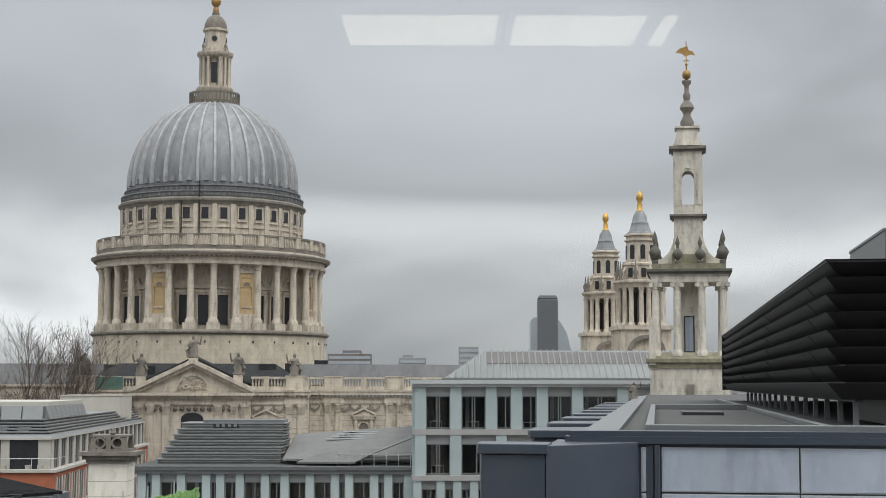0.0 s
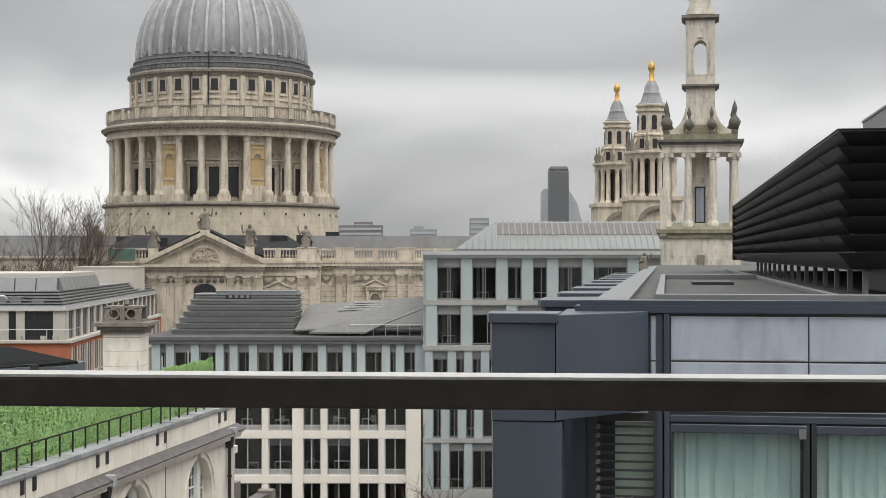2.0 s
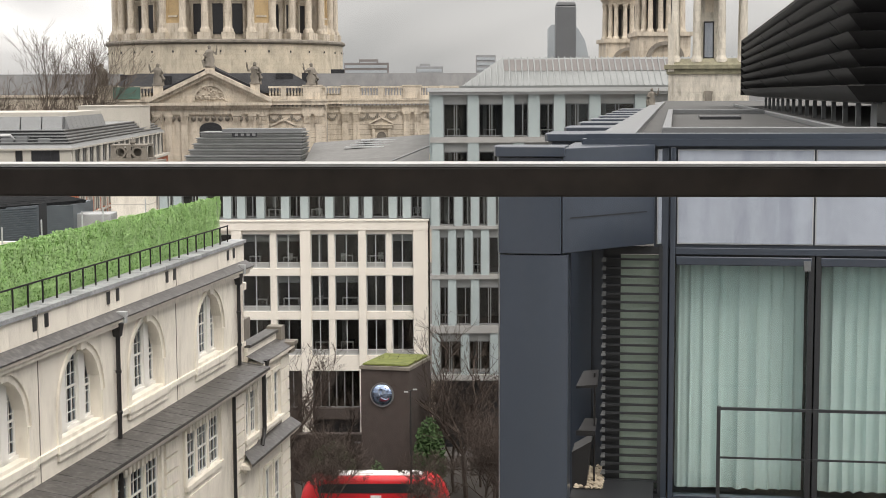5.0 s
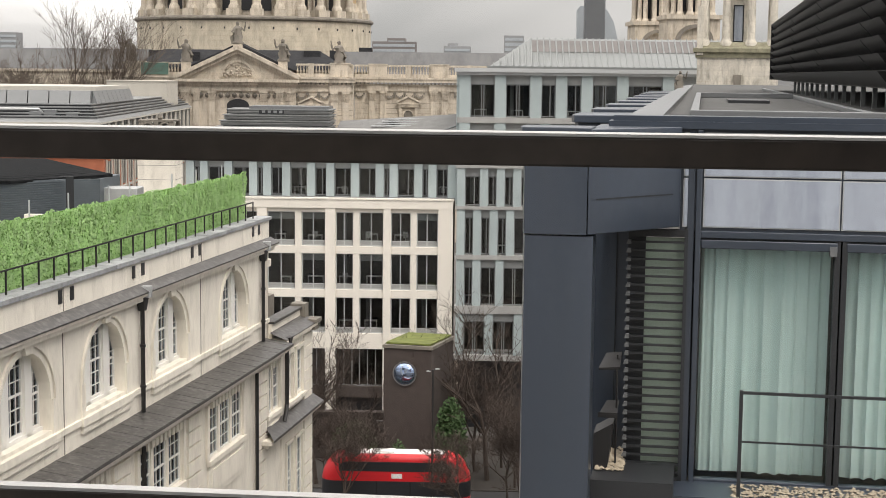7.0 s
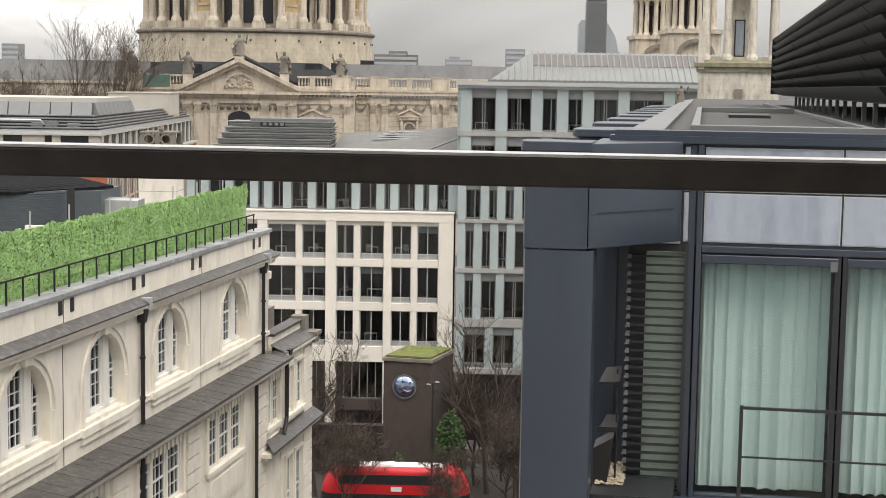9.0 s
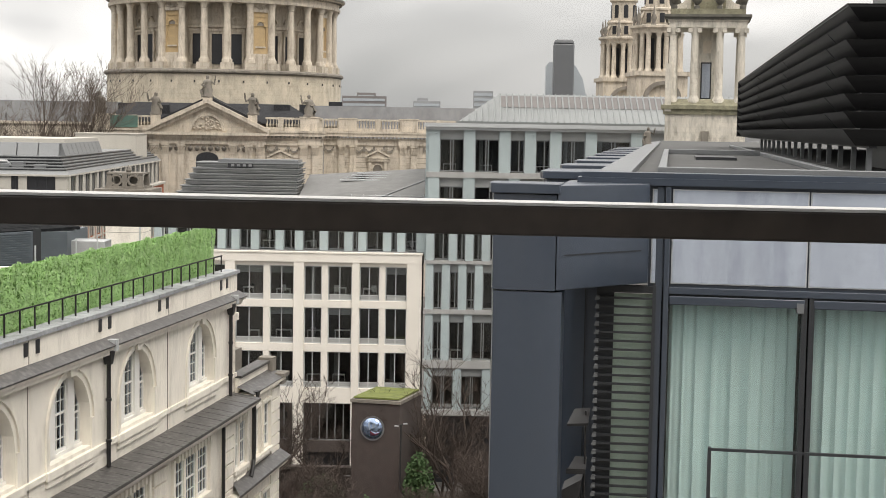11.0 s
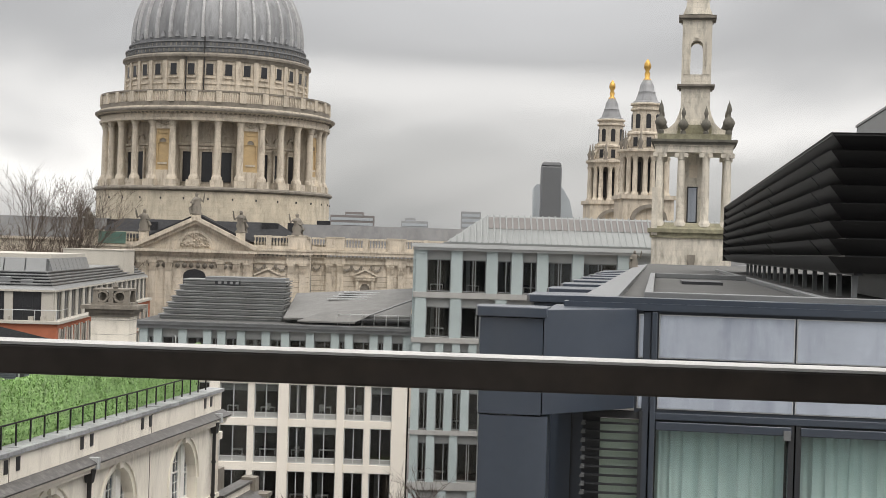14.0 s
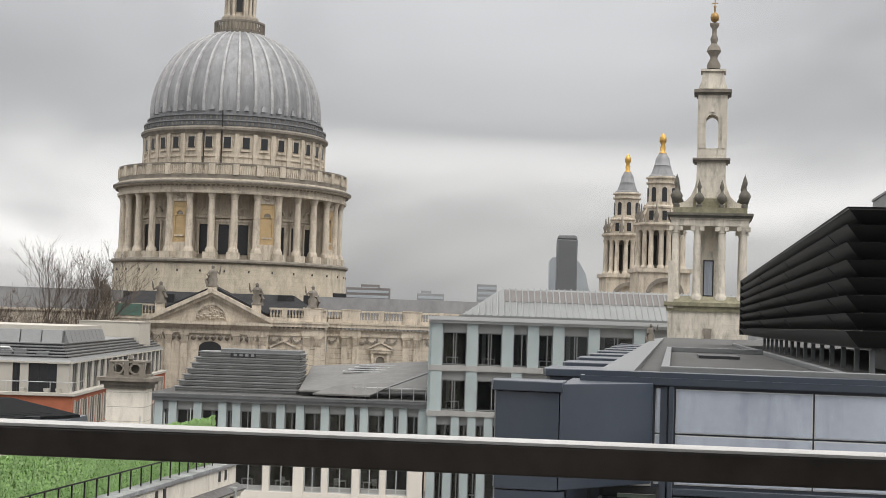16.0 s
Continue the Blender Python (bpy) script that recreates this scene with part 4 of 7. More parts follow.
urn = Mesh().lathe([(0.32, 0), (0.32, 0.3), (0.15, 0.4), (0.5, 0.8), (0.62, 1.1), (0.45, 1.45), (0.2, 1.7), (0.16, 2.0), (0.28, 2.35), (0.2, 2.7), (0.08, 3.0), (0, 3.3)], 10)
for x in (-2.85, -0.95, 0.95, 2.85):
    for y in (-2.85, 2.85) + (() if abs(x) < 2 else (-0.95, 0.95)):
        big = abs(x) > 2 and abs(y) > 2
        part("urn", urn, M_SOOT, church, at=pose(x * 0.97, y * 0.97, 36.45) @ Matrix.Diagonal((1, 1, 0.95, 1)) @ Matrix.Scale(0.86 if big else 0.72, 4))

# ---- white and grey office building ----
OFF_Y = 135.0
office = thing("office_building", pose(0, OFF_Y, 0), "white stone and blue-grey finned office building with a hipped metal roof", "office building")


def office_window(parent, x0, x1, z0, z1, y, split, blind, seed, sill=0.0):
    """A recessed window: metal frame, mullions, glass pane, roller blind and what stands inside."""
    fr = Mesh().box(x0, x0 + 0.09, y, y + 0.12, z0, z1).box(x1 - 0.09, x1, y, y + 0.12, z0, z1).box(x0 + 0.09, x1 - 0.09, y, y + 0.12, z0, z0 + 0.09).box(x0 + 0.09, x1 - 0.09, y, y + 0.12, z1 - 0.09, z1)
    for s in split:
        xx = x0 + (x1 - x0) * s
        fr.box(xx - 0.045, xx + 0.045, y - 0.02, y + 0.12, z0 + 0.09, z1 - 0.09)
    w = part("window", fr, M_PALE_METAL if sill else M_MULL, parent)
    if sill:
        sp_ = Mesh()
        cuts_ = [x0 + 0.09] + [x0 + (x1 - x0) * q for q in split] + [x1 - 0.09]
        for q in range(len(cuts_) - 1):
            sp_.box(cuts_[q] + 0.03, cuts_[q + 1] - 0.03, y + 0.01, y + 0.11, z0 + 0.1, z0 + sill)
        part("sill_panel", sp_, M_SILL, w)
        part("transom", Mesh().box(x0 + 0.09, x1 - 0.09, y - 0.01, y + 0.12, z0 + sill, z0 + sill + 0.07), M_PALE_METAL, w)
    p = part("pane", Mesh().box(x0 + 0.09, x1 - 0.09, y + 0.05, y + 0.07, z0 + 0.09 + sill, z1 - 0.09), M_GLASS, w)
    p.visible_shadow = False
    if blind > 0:
        part("blind", Mesh().box(x0 + 0.1, x1 - 0.1, y + 0.14, y + 0.17, z1 - 0.1 - blind, z1 - 0.1), M_BLIND, w)
    rn = random.Random(seed)
    fl = z0 + sill - 0.35
    if rn.random() < (0.6 if sill else 0.3):
        # a table on thin legs, with a chair back or a screen beside it
        dx = rn.uniform(x0 + 0.1, max(x0 + 0.15, x1 - 1.5))
        wd, dy = rn.uniform(0.9, 1.5), rn.uniform(0.3, 1.4)
        ht = fl + rn.uniform(0.75, 1.05)
        d = Mesh().box(dx, dx + wd, y + dy, y + dy + 0.7, ht, ht + 0.06)
        for lx in (dx + 0.02, dx + wd - 0.07):
            d.box(lx, lx + 0.05, y + dy, y + dy + 0.05, fl, ht).box(lx, lx + 0.05, y + dy + 0.65, y + dy + 0.7, fl, ht)
        part("desk", d, M_DESK, w)
        k_ = rn.choice((0, 1, 2))
        if k_:
            cx_ = rn.uniform(x0 + 0.2, x1 - 0.6)
            part("chair" if k_ == 1 else "screen", Mesh().taper(cx_ + 0.2, y + dy + 0.9, fl + 0.5, fl + 1.1, 0.2, 0.04, 0.24, 0.03).box(cx_ + 0.17, cx_ + 0.23, y + dy + 0.88, y + dy + 0.92, fl, fl + 0.5), M_DESK if k_ == 1 else M_TYRE, w)
    if rn.random() < 0.25:
        part("inner_column", Mesh().box(x0 + 0.4, x0 + 0.75, y + 2.4, y + 2.8, z0, z1), M_BLIND, w)
    return w


# stone grid of the lower front
# wide piers and the slimmer ones between
wide = [(-26.2, -25.2), (-20.6, -19.7), (-14.42, -13.5), (-9.18, -8.52), (-4.25, -2.92)]
slim = [(-23.2, -22.6), (-17.15, -16.6), (-11.9, -11.35), (-6.72, -6.2)]
gp = Mesh()
for a, b in wide:
    gp.box(a, b, 0, 0.9, GROUND_Z if a > -16 else -2.6, 15.0)
pieces("stone_pier", gp, M_WHITE, office, bevel=0.02)
gs = Mesh()
for a, b in slim:
    gs.box(a, b, 0.22, 0.8, 2.5, 14.35)
pieces("stone_mullion", gs, M_WHITE, office)
gh = Mesh().box(-26.2, -2.92, -0.03, 0.9, 14.72, 15.5).box(-26.4, -2.85, -0.1, 1.0, 15.5, 15.62)
for z0, z1 in ((2.5, 3.3), (6.6, 7.3), (10.6, 11.25)):
    gh.box(-26.2, -2.92, 0.2, 0.85, z0, z1)
gh.box(-26.2, -2.92, 0.2, 0.85, 1.9, 2.5).box(-26.2, -2.92, 0.25, 0.85, 14.35, 14.72)
pieces("stone_spandrel", gh, M_WHITE, office)
k = 0
bounds = []
allp = sorted(wide + slim)
for i in range(len(allp) - 1):
    bounds.append((allp[i][1], allp[i + 1][0]))
for a, b in bounds:
    for z0, z1 in ((3.3, 6.6), (7.3, 10.6), (11.25, 14.35)):
        k += 1
        office_window(office, a, b, z0, z1, 0.55, (0.48,), random.Random(k).choice((0, 0, 0, 0.6)), k, sill=0.45)
for (a, b) in ((-25.2, -20.6), (-19.7, -14.42), (-13.5, -9.18), (-8.52, -4.25)):
    k += 1
    office_window(office, a, b, -1.6, 1.9, 0.75, (0.17, 0.34, 0.5, 0.67, 0.84), 0, k)
pieces("base_wall", Mesh().box(-26.2, -14.6, 0.9, 1.4, GROUND_Z, -2.4).box(-26.2, -2.92, 0.3, 0.9, -2.6, -1.6), M_BRICK_DK, office)
part("shopfront", Mesh().box(-14.4, -4.3, 1.2, 1.4, GROUND_Z, -2.6), M_DARK, office)
part("interior", Mesh().box(-26.2, -2.9, 6.0, 6.3, GROUND_Z, 15), M_OFFICE_IN, office)
pieces("interior_floor", Mesh().box(-26.2, -2.9, 0.9, 6, 2.6, 3.2).box(-26.2, -2.9, 0.9, 6, 6.7, 7.2).box(-26.2, -2.9, 0.9, 6, 10.7, 11.2).box(-26.2, -2.9, 0.9, 6, 14.4, 15), M_OFFICE_IN, office)


def fin_storey(parent, x0, x1, z0, z1, y, step, fin_w, seed, head=0.75):
    """A storey of glazed fins with windows of changing width between them."""
    random.seed(seed)
    x = x0
    i = 0
    while x < x1 - 0.4:
        wfin = min(fin_w, x1 - x)
        part("fin", Mesh().box(x, x + wfin, y - 0.25, y + 0.5, z0, z1), M_FIN, parent)
        w = step * random.choice((0.72, 1.0, 1.28)) - fin_w
        a, b = x + wfin, min(x + wfin + w, x1)
        if b - a > 0.5:
            part("head_panel", Mesh().box(a, b, y + 0.2, y + 0.4, z1 - head, z1), M_BLIND, parent)
            office_window(parent, a, b, z0 + 0.05, z1 - head, y + 0.25, (0.62,) if b - a < 1.7 else (0.45, 0.55), 0, seed * 97 + i)
        x = b
        i += 1


# upper wing over the stone front
fin_storey(office, -27.2, -2.5, 15.7, 19.0, 1.4, 1.75, 0.72, 3)
part("wing_cornice", Mesh().box(-27.6, -2.5, 0.9, 2.4, 19.0, 19.35).box(-27.7, -2.5, 0.7, 2.4, 19.35, 19.56).box(-27.75, -2.5, 0.65, 0.9, 19.56, 19.66), M_COPING, office)
part("wing_terrace", Mesh().box(-27.6, -2.5, 0.9, 3, 15.45, 15.7), M_MULL, office)
part("wing_interior", Mesh().box(-27.2, -2.6, 5.5, 5.8, 15.5, 19.3).box(-27.2, -2.6, 1.9, 5.5, 15.5, 15.7).box(-27.3, -27.1, 1.5, 5.5, 15.5, 19.4), M_OFFICE_IN, office)
part("wing_roof", Mesh().box(-27.6, -2.5, 1.0, 30, 19.3, 19.66), M_ROOFING, office)
# grey block
blk = [(1.6, 5.4), (6.1, 10.3), (10.7, 14.8), (15.1, 18.5)]
for j, (z0, z1) in enumerate(blk):
    fin_storey(office, -2.6 - 0.0 * j, 5.2, z0, z1, -0.1, 2.05, 0.72, 20 + j)
for j, (z0, z1) in enumerate(((18.95, 22.5), (23.0, 26.75))):
    fin_storey(office, -2.5, 24.0, z0, z1, 0.5 if j else 0.3, 3.15, 1.0, 40 + j, head=0.8)
sp = Mesh()
for z0, z1 in ((5.4, 6.1), (10.3, 10.7), (14.8, 15.1), (18.5, 18.95)):
    sp.box(-2.75, 5.4, -0.45, 0.7, z0, z1)
sp.box(-2.75, 5.4, -0.45, 0.7, 1.1, 1.6)
sp.box(-2.7, 24.2, 0.0, 1.2, 22.5, 23.0)
pieces("spandrel", sp, M_SPANDREL, office)
part("parapet", Mesh().box(-2.75, 24.2, 0.0, 1.3, 26.75, 27.0).box(-2.9, 24.3, -0.25, 1.3, 27.0, 27.35), M_PALE_METAL, office)
part("block_side", Mesh().box(-2.75, -2.5, 0.6, 30, 15, 27), M_FIN, office)
part("block_interior", Mesh().box(-2.4, 24, 6, 6.3, 1, 27).box(-2.4, 24, 0.8, 6, 22.55, 22.95).box(-2.4, 24, 0.8, 6, 18.55, 18.9).box(-2.4, 24, 0.8, 6, 14.85, 15.05).box(-2.4, 24, 0.8, 6, 10.4, 10.65).box(-2.4, 24, 0.8, 6, 5.5, 6.0), M_OFFICE_IN, office)
part("block_roof", Mesh().box(-2.75, 24.3, 1.0, 30, 26.8, 27.2), M_ROOFING, office)
part("lower_arcade", Mesh().box(-2.9, 6, 3, 3.4, GROUND_Z, 1.2), M_DARK, office)
part("arcade_column", Mesh().box(-2.7, -2.35, 0.2, 0.6, GROUND_Z, 1.2), M_STONE, office)
# hipped metal roof with glazed upper band
hip = part("metal_roof", Mesh().add([(0.1, 3.5, 27.5), (26, 3.5, 27.5), (26, 20, 27.5), (0.1, 20, 27.5), (3.9, 8, 30.15), (26, 8, 30.15), (26, 15, 30.15), (3.9, 15, 30.15)],
                                    [(0, 1, 5, 4), (3, 0, 4, 7), (2, 3, 7, 6), (4, 5, 6, 7), (1, 2, 6, 5)]).box(-0.1, 26, 3.3, 3.6, 27.2, 27.55), M_ROOF_METAL, office)
sm = Mesh()
for i in range(44):
    x = 0.5 + i * 0.58
    t1 = min(1.0, (x - 0.1) / 3.8)
    sm.add([(x - 0.05, 3.5, 27.5), (x + 0.05, 3.5, 27.5), (x + 0.05, 3.5 + 4.5 * t1, 27.5 + 2.65 * t1), (x - 0.05, 3.5 + 4.5 * t1, 27.5 + 2.65 * t1),
            (x - 0.05, 3.5, 27.62), (x + 0.05, 3.5, 27.62), (x + 0.05, 3.5 + 4.5 * t1, 27.62 + 2.65 * t1), (x - 0.05, 3.5 + 4.5 * t1, 27.62 + 2.65 * t1)],
           [(4, 5, 6, 7), (0, 4, 7, 3), (1, 2, 6, 5), (0, 1, 5, 4)])
tagged(part("roof_seam", sm, M_ROOF_METAL, hip), kind="stuff")
rg = Mesh()
for i in range(40):
    x = 4.3 + i * 0.58 - 0.3
    a, b = 0.52, 0.93
    if x < 3.2:
        continue
    y0, y1, z0, z1 = 3.5 + 4.5 * a, 3.5 + 4.5 * b, 27.53 + 2.65 * a, 27.53 + 2.65 * b
    rg.add([(x + 0.08, y0, z0), (x + 0.5, y0, z0), (x + 0.5, y1, z1), (x + 0.08, y1, z1)], [(0, 1, 2, 3)])
part("rooflight", rg, M_ROOFLIGHT, hip, "row of dark roof lights")

# ---- roof things on the wing ----
plant = thing("roof_louvre_stack", pose(-19.5, OFF_Y + 8, 19.66), "stepped grey metal louvred plant enclosure on the wing roof", "roof plant")
for i in range(7):
    z = i * 0.53
    inset = i * 0.24
    part("louvre_step", Mesh().box(-6.6 + inset, 4.6 - i * 0.02, -3.2 + i * 0.7, 5.5, z, z + 0.36), M_LOUVRE_GREY, plant)
    part("louvre_lip", Mesh().box(-6.68 + inset, 4.66, -3.34 + i * 0.7, 5.4, z + 0.17, z + 0.24), M_LOUVRE_GREY, plant)
    part("louvre_ledge", Mesh().box(-6.75 + inset, 4.72, -3.4 + i * 0.7, 5.5, z + 0.36, z + 0.46), M_MULL, plant)
part("grille", Mesh().box(-2.2, 0.2, 0.8, 1.1, 3.2, 3.55), M_DARK, plant)
for k_ in range(4):
    part("vent_cap", Mesh().box(-1.9 + k_ * 0.55, -1.6 + k_ * 0.55, 0.76, 0.8, 3.25, 3.5), M_MULL, plant)
part("top_box", Mesh().box(-3.2, 4.4, 1.2, 5.4, 3.64, 3.9), M_COPING, plant)
solar = thing("sloping_roof_panels", pose(-8.5, OFF_Y + 6, 19.66), "sloping grey metal roof panels on steel frames", "roof panels")
part("panel", Mesh().add([(-6, -3, 0.5), (5.6, -3, 0.9), (5.6, 9, 3.2), (-6, 9, 2.4), (-6, -3, 0.35), (5.6, -3, 0.75), (5.6, 9, 3.05), (-6, 9, 2.25)], [(0, 1, 2, 3), (7, 6, 5, 4), (4, 5, 1, 0), (5, 6, 2, 1), (6, 7, 3, 2), (7, 4, 0, 3)]), M_SHEET, solar)
for k_ in range(4):
    y_ = 4.2 + k_ * 1.1
    zz = 0.5 + 0.192 * (y_ + 3) * 0.9
    part("bright_strip", Mesh().box(-2.6 + k_ * 0.45, 1.2 + k_ * 0.5, y_, y_ + 0.4, zz + 0.32, zz + 0.42), M_PALE_METAL, solar)
part("low_panel", Mesh().add([(-4.6, -4.2, 0.35), (0.6, -4.2, 0.35), (3.2, -2.2, 1.5), (-2.4, -2.2, 1.15), (-4.6, -4.2, 0.2), (0.6, -4.2, 0.2)], [(0, 1, 2, 3), (4, 5, 1, 0)]), M_SHEET, solar)
for i in range(7):
    x = -1 + i * 1.1
    part("strut", Mesh().tube([(x, -3.4, 0), (x, -3.4, 1.1)], 0.04, n=5).tube([(x, -3.4, 1.0), (x + 1.1, -3.4, 1.0)], 0.03, n=4), M_STEEL, solar)
part("frame_beam", Mesh().tube([(0.2, -3.2, 0.3), (6.0, -3.2, 2.6)], 0.09, n=5).tube([(6.0, -3.2, 0), (6.0, -3.2, 3.4)], 0.08, n=5), M_MULL, solar)

# ---- brown ventilation block with a convex mirror disc ----
vent = thing("vent_shaft", pose(-5.3, 121, GROUND_Z), "dark brown brick ventilation block with a green mossy roof", "vent shaft")
part("shaft", Mesh().prism([(-2.65, -2.8), (1.2, -3.6), (2.75, 1.4), (-1.1, 2.2)], 0, 11.0), M_BRICK_DK, vent, bevel=0.03)
part("coping", Mesh().prism([(-2.75, -2.9), (1.25, -3.75), (2.85, 1.45), (-1.15, 2.3)], 11.0, 11.25), M_STONE_D, vent)
part("moss_roof", Mesh().prism([(-2.5, -2.65), (1.1, -3.4), (2.6, 1.3), (-0.95, 2.05)], 11.3, 11.42), M_MOSSROOF, vent, "green sedum roof")
part("ledge_line", Mesh().box(-2.6, 1.0, -3.55, -3.4, 4.9, 5.0), M_LEDGE, vent, at=pose(0, 0.55, 0, 0, 0, -11.7))
disc = solid("wall_disc", Mesh().lathe([(0, 0.32), (0.5, 0.27), (0.83, 0.1), (0.88, 0.0), (0.88, -0.05), (0, -0.05)], 32), mat("mirror_disc", (0.32, 0.40, 0.55), 0.08, 0.3, 0.6, metal=0.9), "convex round mirror disc with steel rim on the brown block", "disc", m=pose(-6.25, 117.81, 3.2, 0, 0, -11.7) @ pose(0, 0, 0, 90))
part("rim", Mesh().lathe([(0.86, -0.06), (0.97, -0.06), (0.97, 0.1), (0.86, 0.1)], 32), M_COPING, disc)
lamp = thing("street_lamp", pose(-3.7, 109, GROUND_Z), "slim dark street lamp post with two heads", "street lamp")
part("post", Mesh().tube([(0, 0, 0), (0, 0, 11.1)], 0.09, 0.06, 8), M_PIPE, lamp)
part("arm", Mesh().tube([(-0.3, 0, 11.0), (0.3, 0, 11.15)], 0.04, n=6), M_PIPE, lamp)
part("lamp_head", Mesh().taper(-0.32, 0, 10.95, 11.03, 0.16, 0.08, 0.14, 0.07), M_STEEL, lamp)
part("lamp_head", Mesh().taper(0.32, 0, 11.12, 11.2, 0.16, 0.08, 0.14, 0.07), M_STEEL, lamp)

# ---- bus ----
bus = thing("bus", pose(-6.45, 111, GROUND_Z + 0.03), "red double-decker bus with a white roof strip on the street", "bus")


def bus_body(z0, z1, half, x0=-5.6, x1=5.6, top_r=0.42):
    """Rounded body: corners round in plan, ends that lean in towards the roof."""
    m = Mesh()
    rows = [(z0, 0.0), (1.6, 0.0), (2.5, 0.0), (3.0, 0.01), (3.5, 0.03), (z1 - top_r, 0.05)] + [(z1 - top_r + top_r * math.sin(radians(a)), 0.05 + top_r * (1 - math.cos(radians(a)))) for a in (22, 45, 67, 90)]
    rings = []
    for z, ins in rows:
        lean = 0.95 * max(0.0, (z - 2.2) / (z1 - 2.2)) ** 2.2
        rr = 1.1
        ring_ = []
        for cx, cy, a0 in ((x1 - rr - lean, half - rr, 0), (x0 + rr + lean, half - rr, 90), (x0 + rr + lean, -half + rr, 180), (x1 - rr - lean, -half + rr, 270)):
            for i in range(6):
                a = radians(a0 + 18 * i)
                k_ = max(0.05, rr - ins)
                ring_.append((cx + k_ * math.cos(a), cy + k_ * math.sin(a), z))
        rings.append(ring_)
    k_ = len(rings[0])
    m.v = [p for q in rings for p in q]
    for j in range(len(rings) - 1):
        for i in range(k_):
            m.f.append((j * k_ + i, j * k_ + (i + 1) % k_, (j + 1) * k_ + (i + 1) % k_, (j + 1) * k_ + i))
    m.f.append(tuple(range((len(rings) - 1) * k_, len(rings) * k_)))
    m.f.append(tuple(range(k_))[::-1])
    m.smooth = [True] * (len(m.f) - 2) + [False, False]
    return m


part("body", bus_body(0.3, 4.38, 1.26), M_RED, bus)
part("roof_strip", Mesh().box(-3.8, 3.6, -0.72, 0.72, 4.36, 4.41), M_BUSWHITE, bus, "white roof strip")
part("roof_hatch", Mesh().box(-1.5, -0.1, -0.5, 0.5, 4.4, 4.52), M_BUSWHITE, bus, bevel=0.04)
part("upper_window", Mesh().slab([(-4.2, 3.16), (3.3, 3.16), (3.9, 3.26), (4.15, 3.52), (3.9, 3.8), (3.6, 3.88), (-3.7, 3.88), (-4.1, 3.72), (-4.25, 3.4)], -1.262, -1.1), M_DARK, bus, "dark upper deck window band")
band = [(cx + 1.115 * math.cos(radians(a0 + 18 * i)), cy + 1.115 * math.sin(radians(a0 + 18 * i))) for cx, cy, a0 in ((4.5, 0.16, 0), (-4.5, 0.16, 90), (-4.5, -0.16, 180), (4.5, -0.16, 270)) for i in range(6)]
part("lower_window", Mesh().prism(band, 1.25, 2.42), M_DARK, bus, "dark lower deck window band")
for x in (-3.9, -1.4, 1.1, 3.6):
    part("window_pillar", Mesh().box(x - 0.05, x + 0.05, -1.285, -1.2, 1.25, 2.42), M_TYRE, bus)
part("side_advert", Mesh().box(-0.3, 0.5, -1.29, -1.25, 2.65, 3.0), M_BUSWHITE, bus, "pale patch of an advert")
for x in (-3.6, 3.4):
    for y in (-1.15, 1.15):
        wh = part("wheel", Mesh().lathe([(0, -0.14), (0.35, -0.14), (0.48, -0.1), (0.48, 0.1), (0.35, 0.14), (0, 0.14)], 18), M_TYRE, bus, at=pose(x, y, 0.48, 90))
        part("rim", Mesh().lathe([(0, -0.16), (0.26, -0.16), (0.26, 0.16), (0, 0.16)], 14), M_STEEL, wh)


# ---- bare trees ----
def bare_tree(name, x, y, z, h, seed, material, spread=0.5, levels=5, label="", twig=0.02, r0=0.02):
    random.seed(seed)
    tr = thing(name, pose(x, y, z), label, "tree", "bare street trees")
    trunk = Mesh()
    crown = Mesh()

    def grow(p, d, length, r, lev):
        pts_ = [p]
        q = p
        dd = d
        for s in range(3):
            dd = (dd + Vector((random.uniform(-1, 1), random.uniform(-1, 1), random.uniform(-0.3, 0.7))) * 0.16).normalized()
            q = q + dd * (length / 3)
            pts_.append(q)
        (trunk if lev == 0 else crown).tube(pts_, r, r * 0.62, 6 if lev < 2 else (4 if lev < 3 else 3))
        if lev >= levels:
            return
        nchild = (5, 4, 4, 4, 3, 3)[lev]
        for c in range(nchild):
            base = pts_[-1] if c < 2 else pts_[random.choice((1, 2, 2, 3))]
            nd = (dd * (1 - spread * 0.6) + Vector((random.uniform(-1, 1), random.uniform(-1, 1), random.uniform(-0.35, 0.8))) * spread * 1.25).normalized()
            grow(base, nd, length * random.uniform(0.55, 0.78), max(twig, r * random.uniform(0.45, 0.62)), lev + 1)

    grow(Vector((0, 0, 0)), Vector((0, 0, 1)), h * 0.34, h * r0, 0)
    part("trunk", trunk, material, tr)
    part("crown", crown, material, tr)
    return tr


for i, (x, y, h, sd) in enumerate(((-13.2, 117.0, 15.0, 1), (-10.2, 107.0, 9.0, 2), (0.4, 119, 16.5, 3), (3.0, 112.0, 10.5, 4), (4.4, 115.0, 10.0, 31), (2.0, 108.5, 9.0, 32), (4.2, 108.0, 9.5, 33), (-11.8, 112.0, 8.5, 34), (-1.2, 106.5, 8.5, 7), (2.6, 117, 9, 11), (-14.8, 120, 13, 12), (-10.6, 121, 11, 13), (-0.6, 121.5, 12, 14), (3.6, 120, 14, 15), (1.6, 123, 9, 16))):
    bare_tree("tree", x, y, GROUND_Z, h, sd, M_BARK, 0.6, 6 if i in (1, 3, 5, 6, 7, 8, 12) else 5, "bare brown winter street tree beside the bus", twig=0.014, r0=0.013)
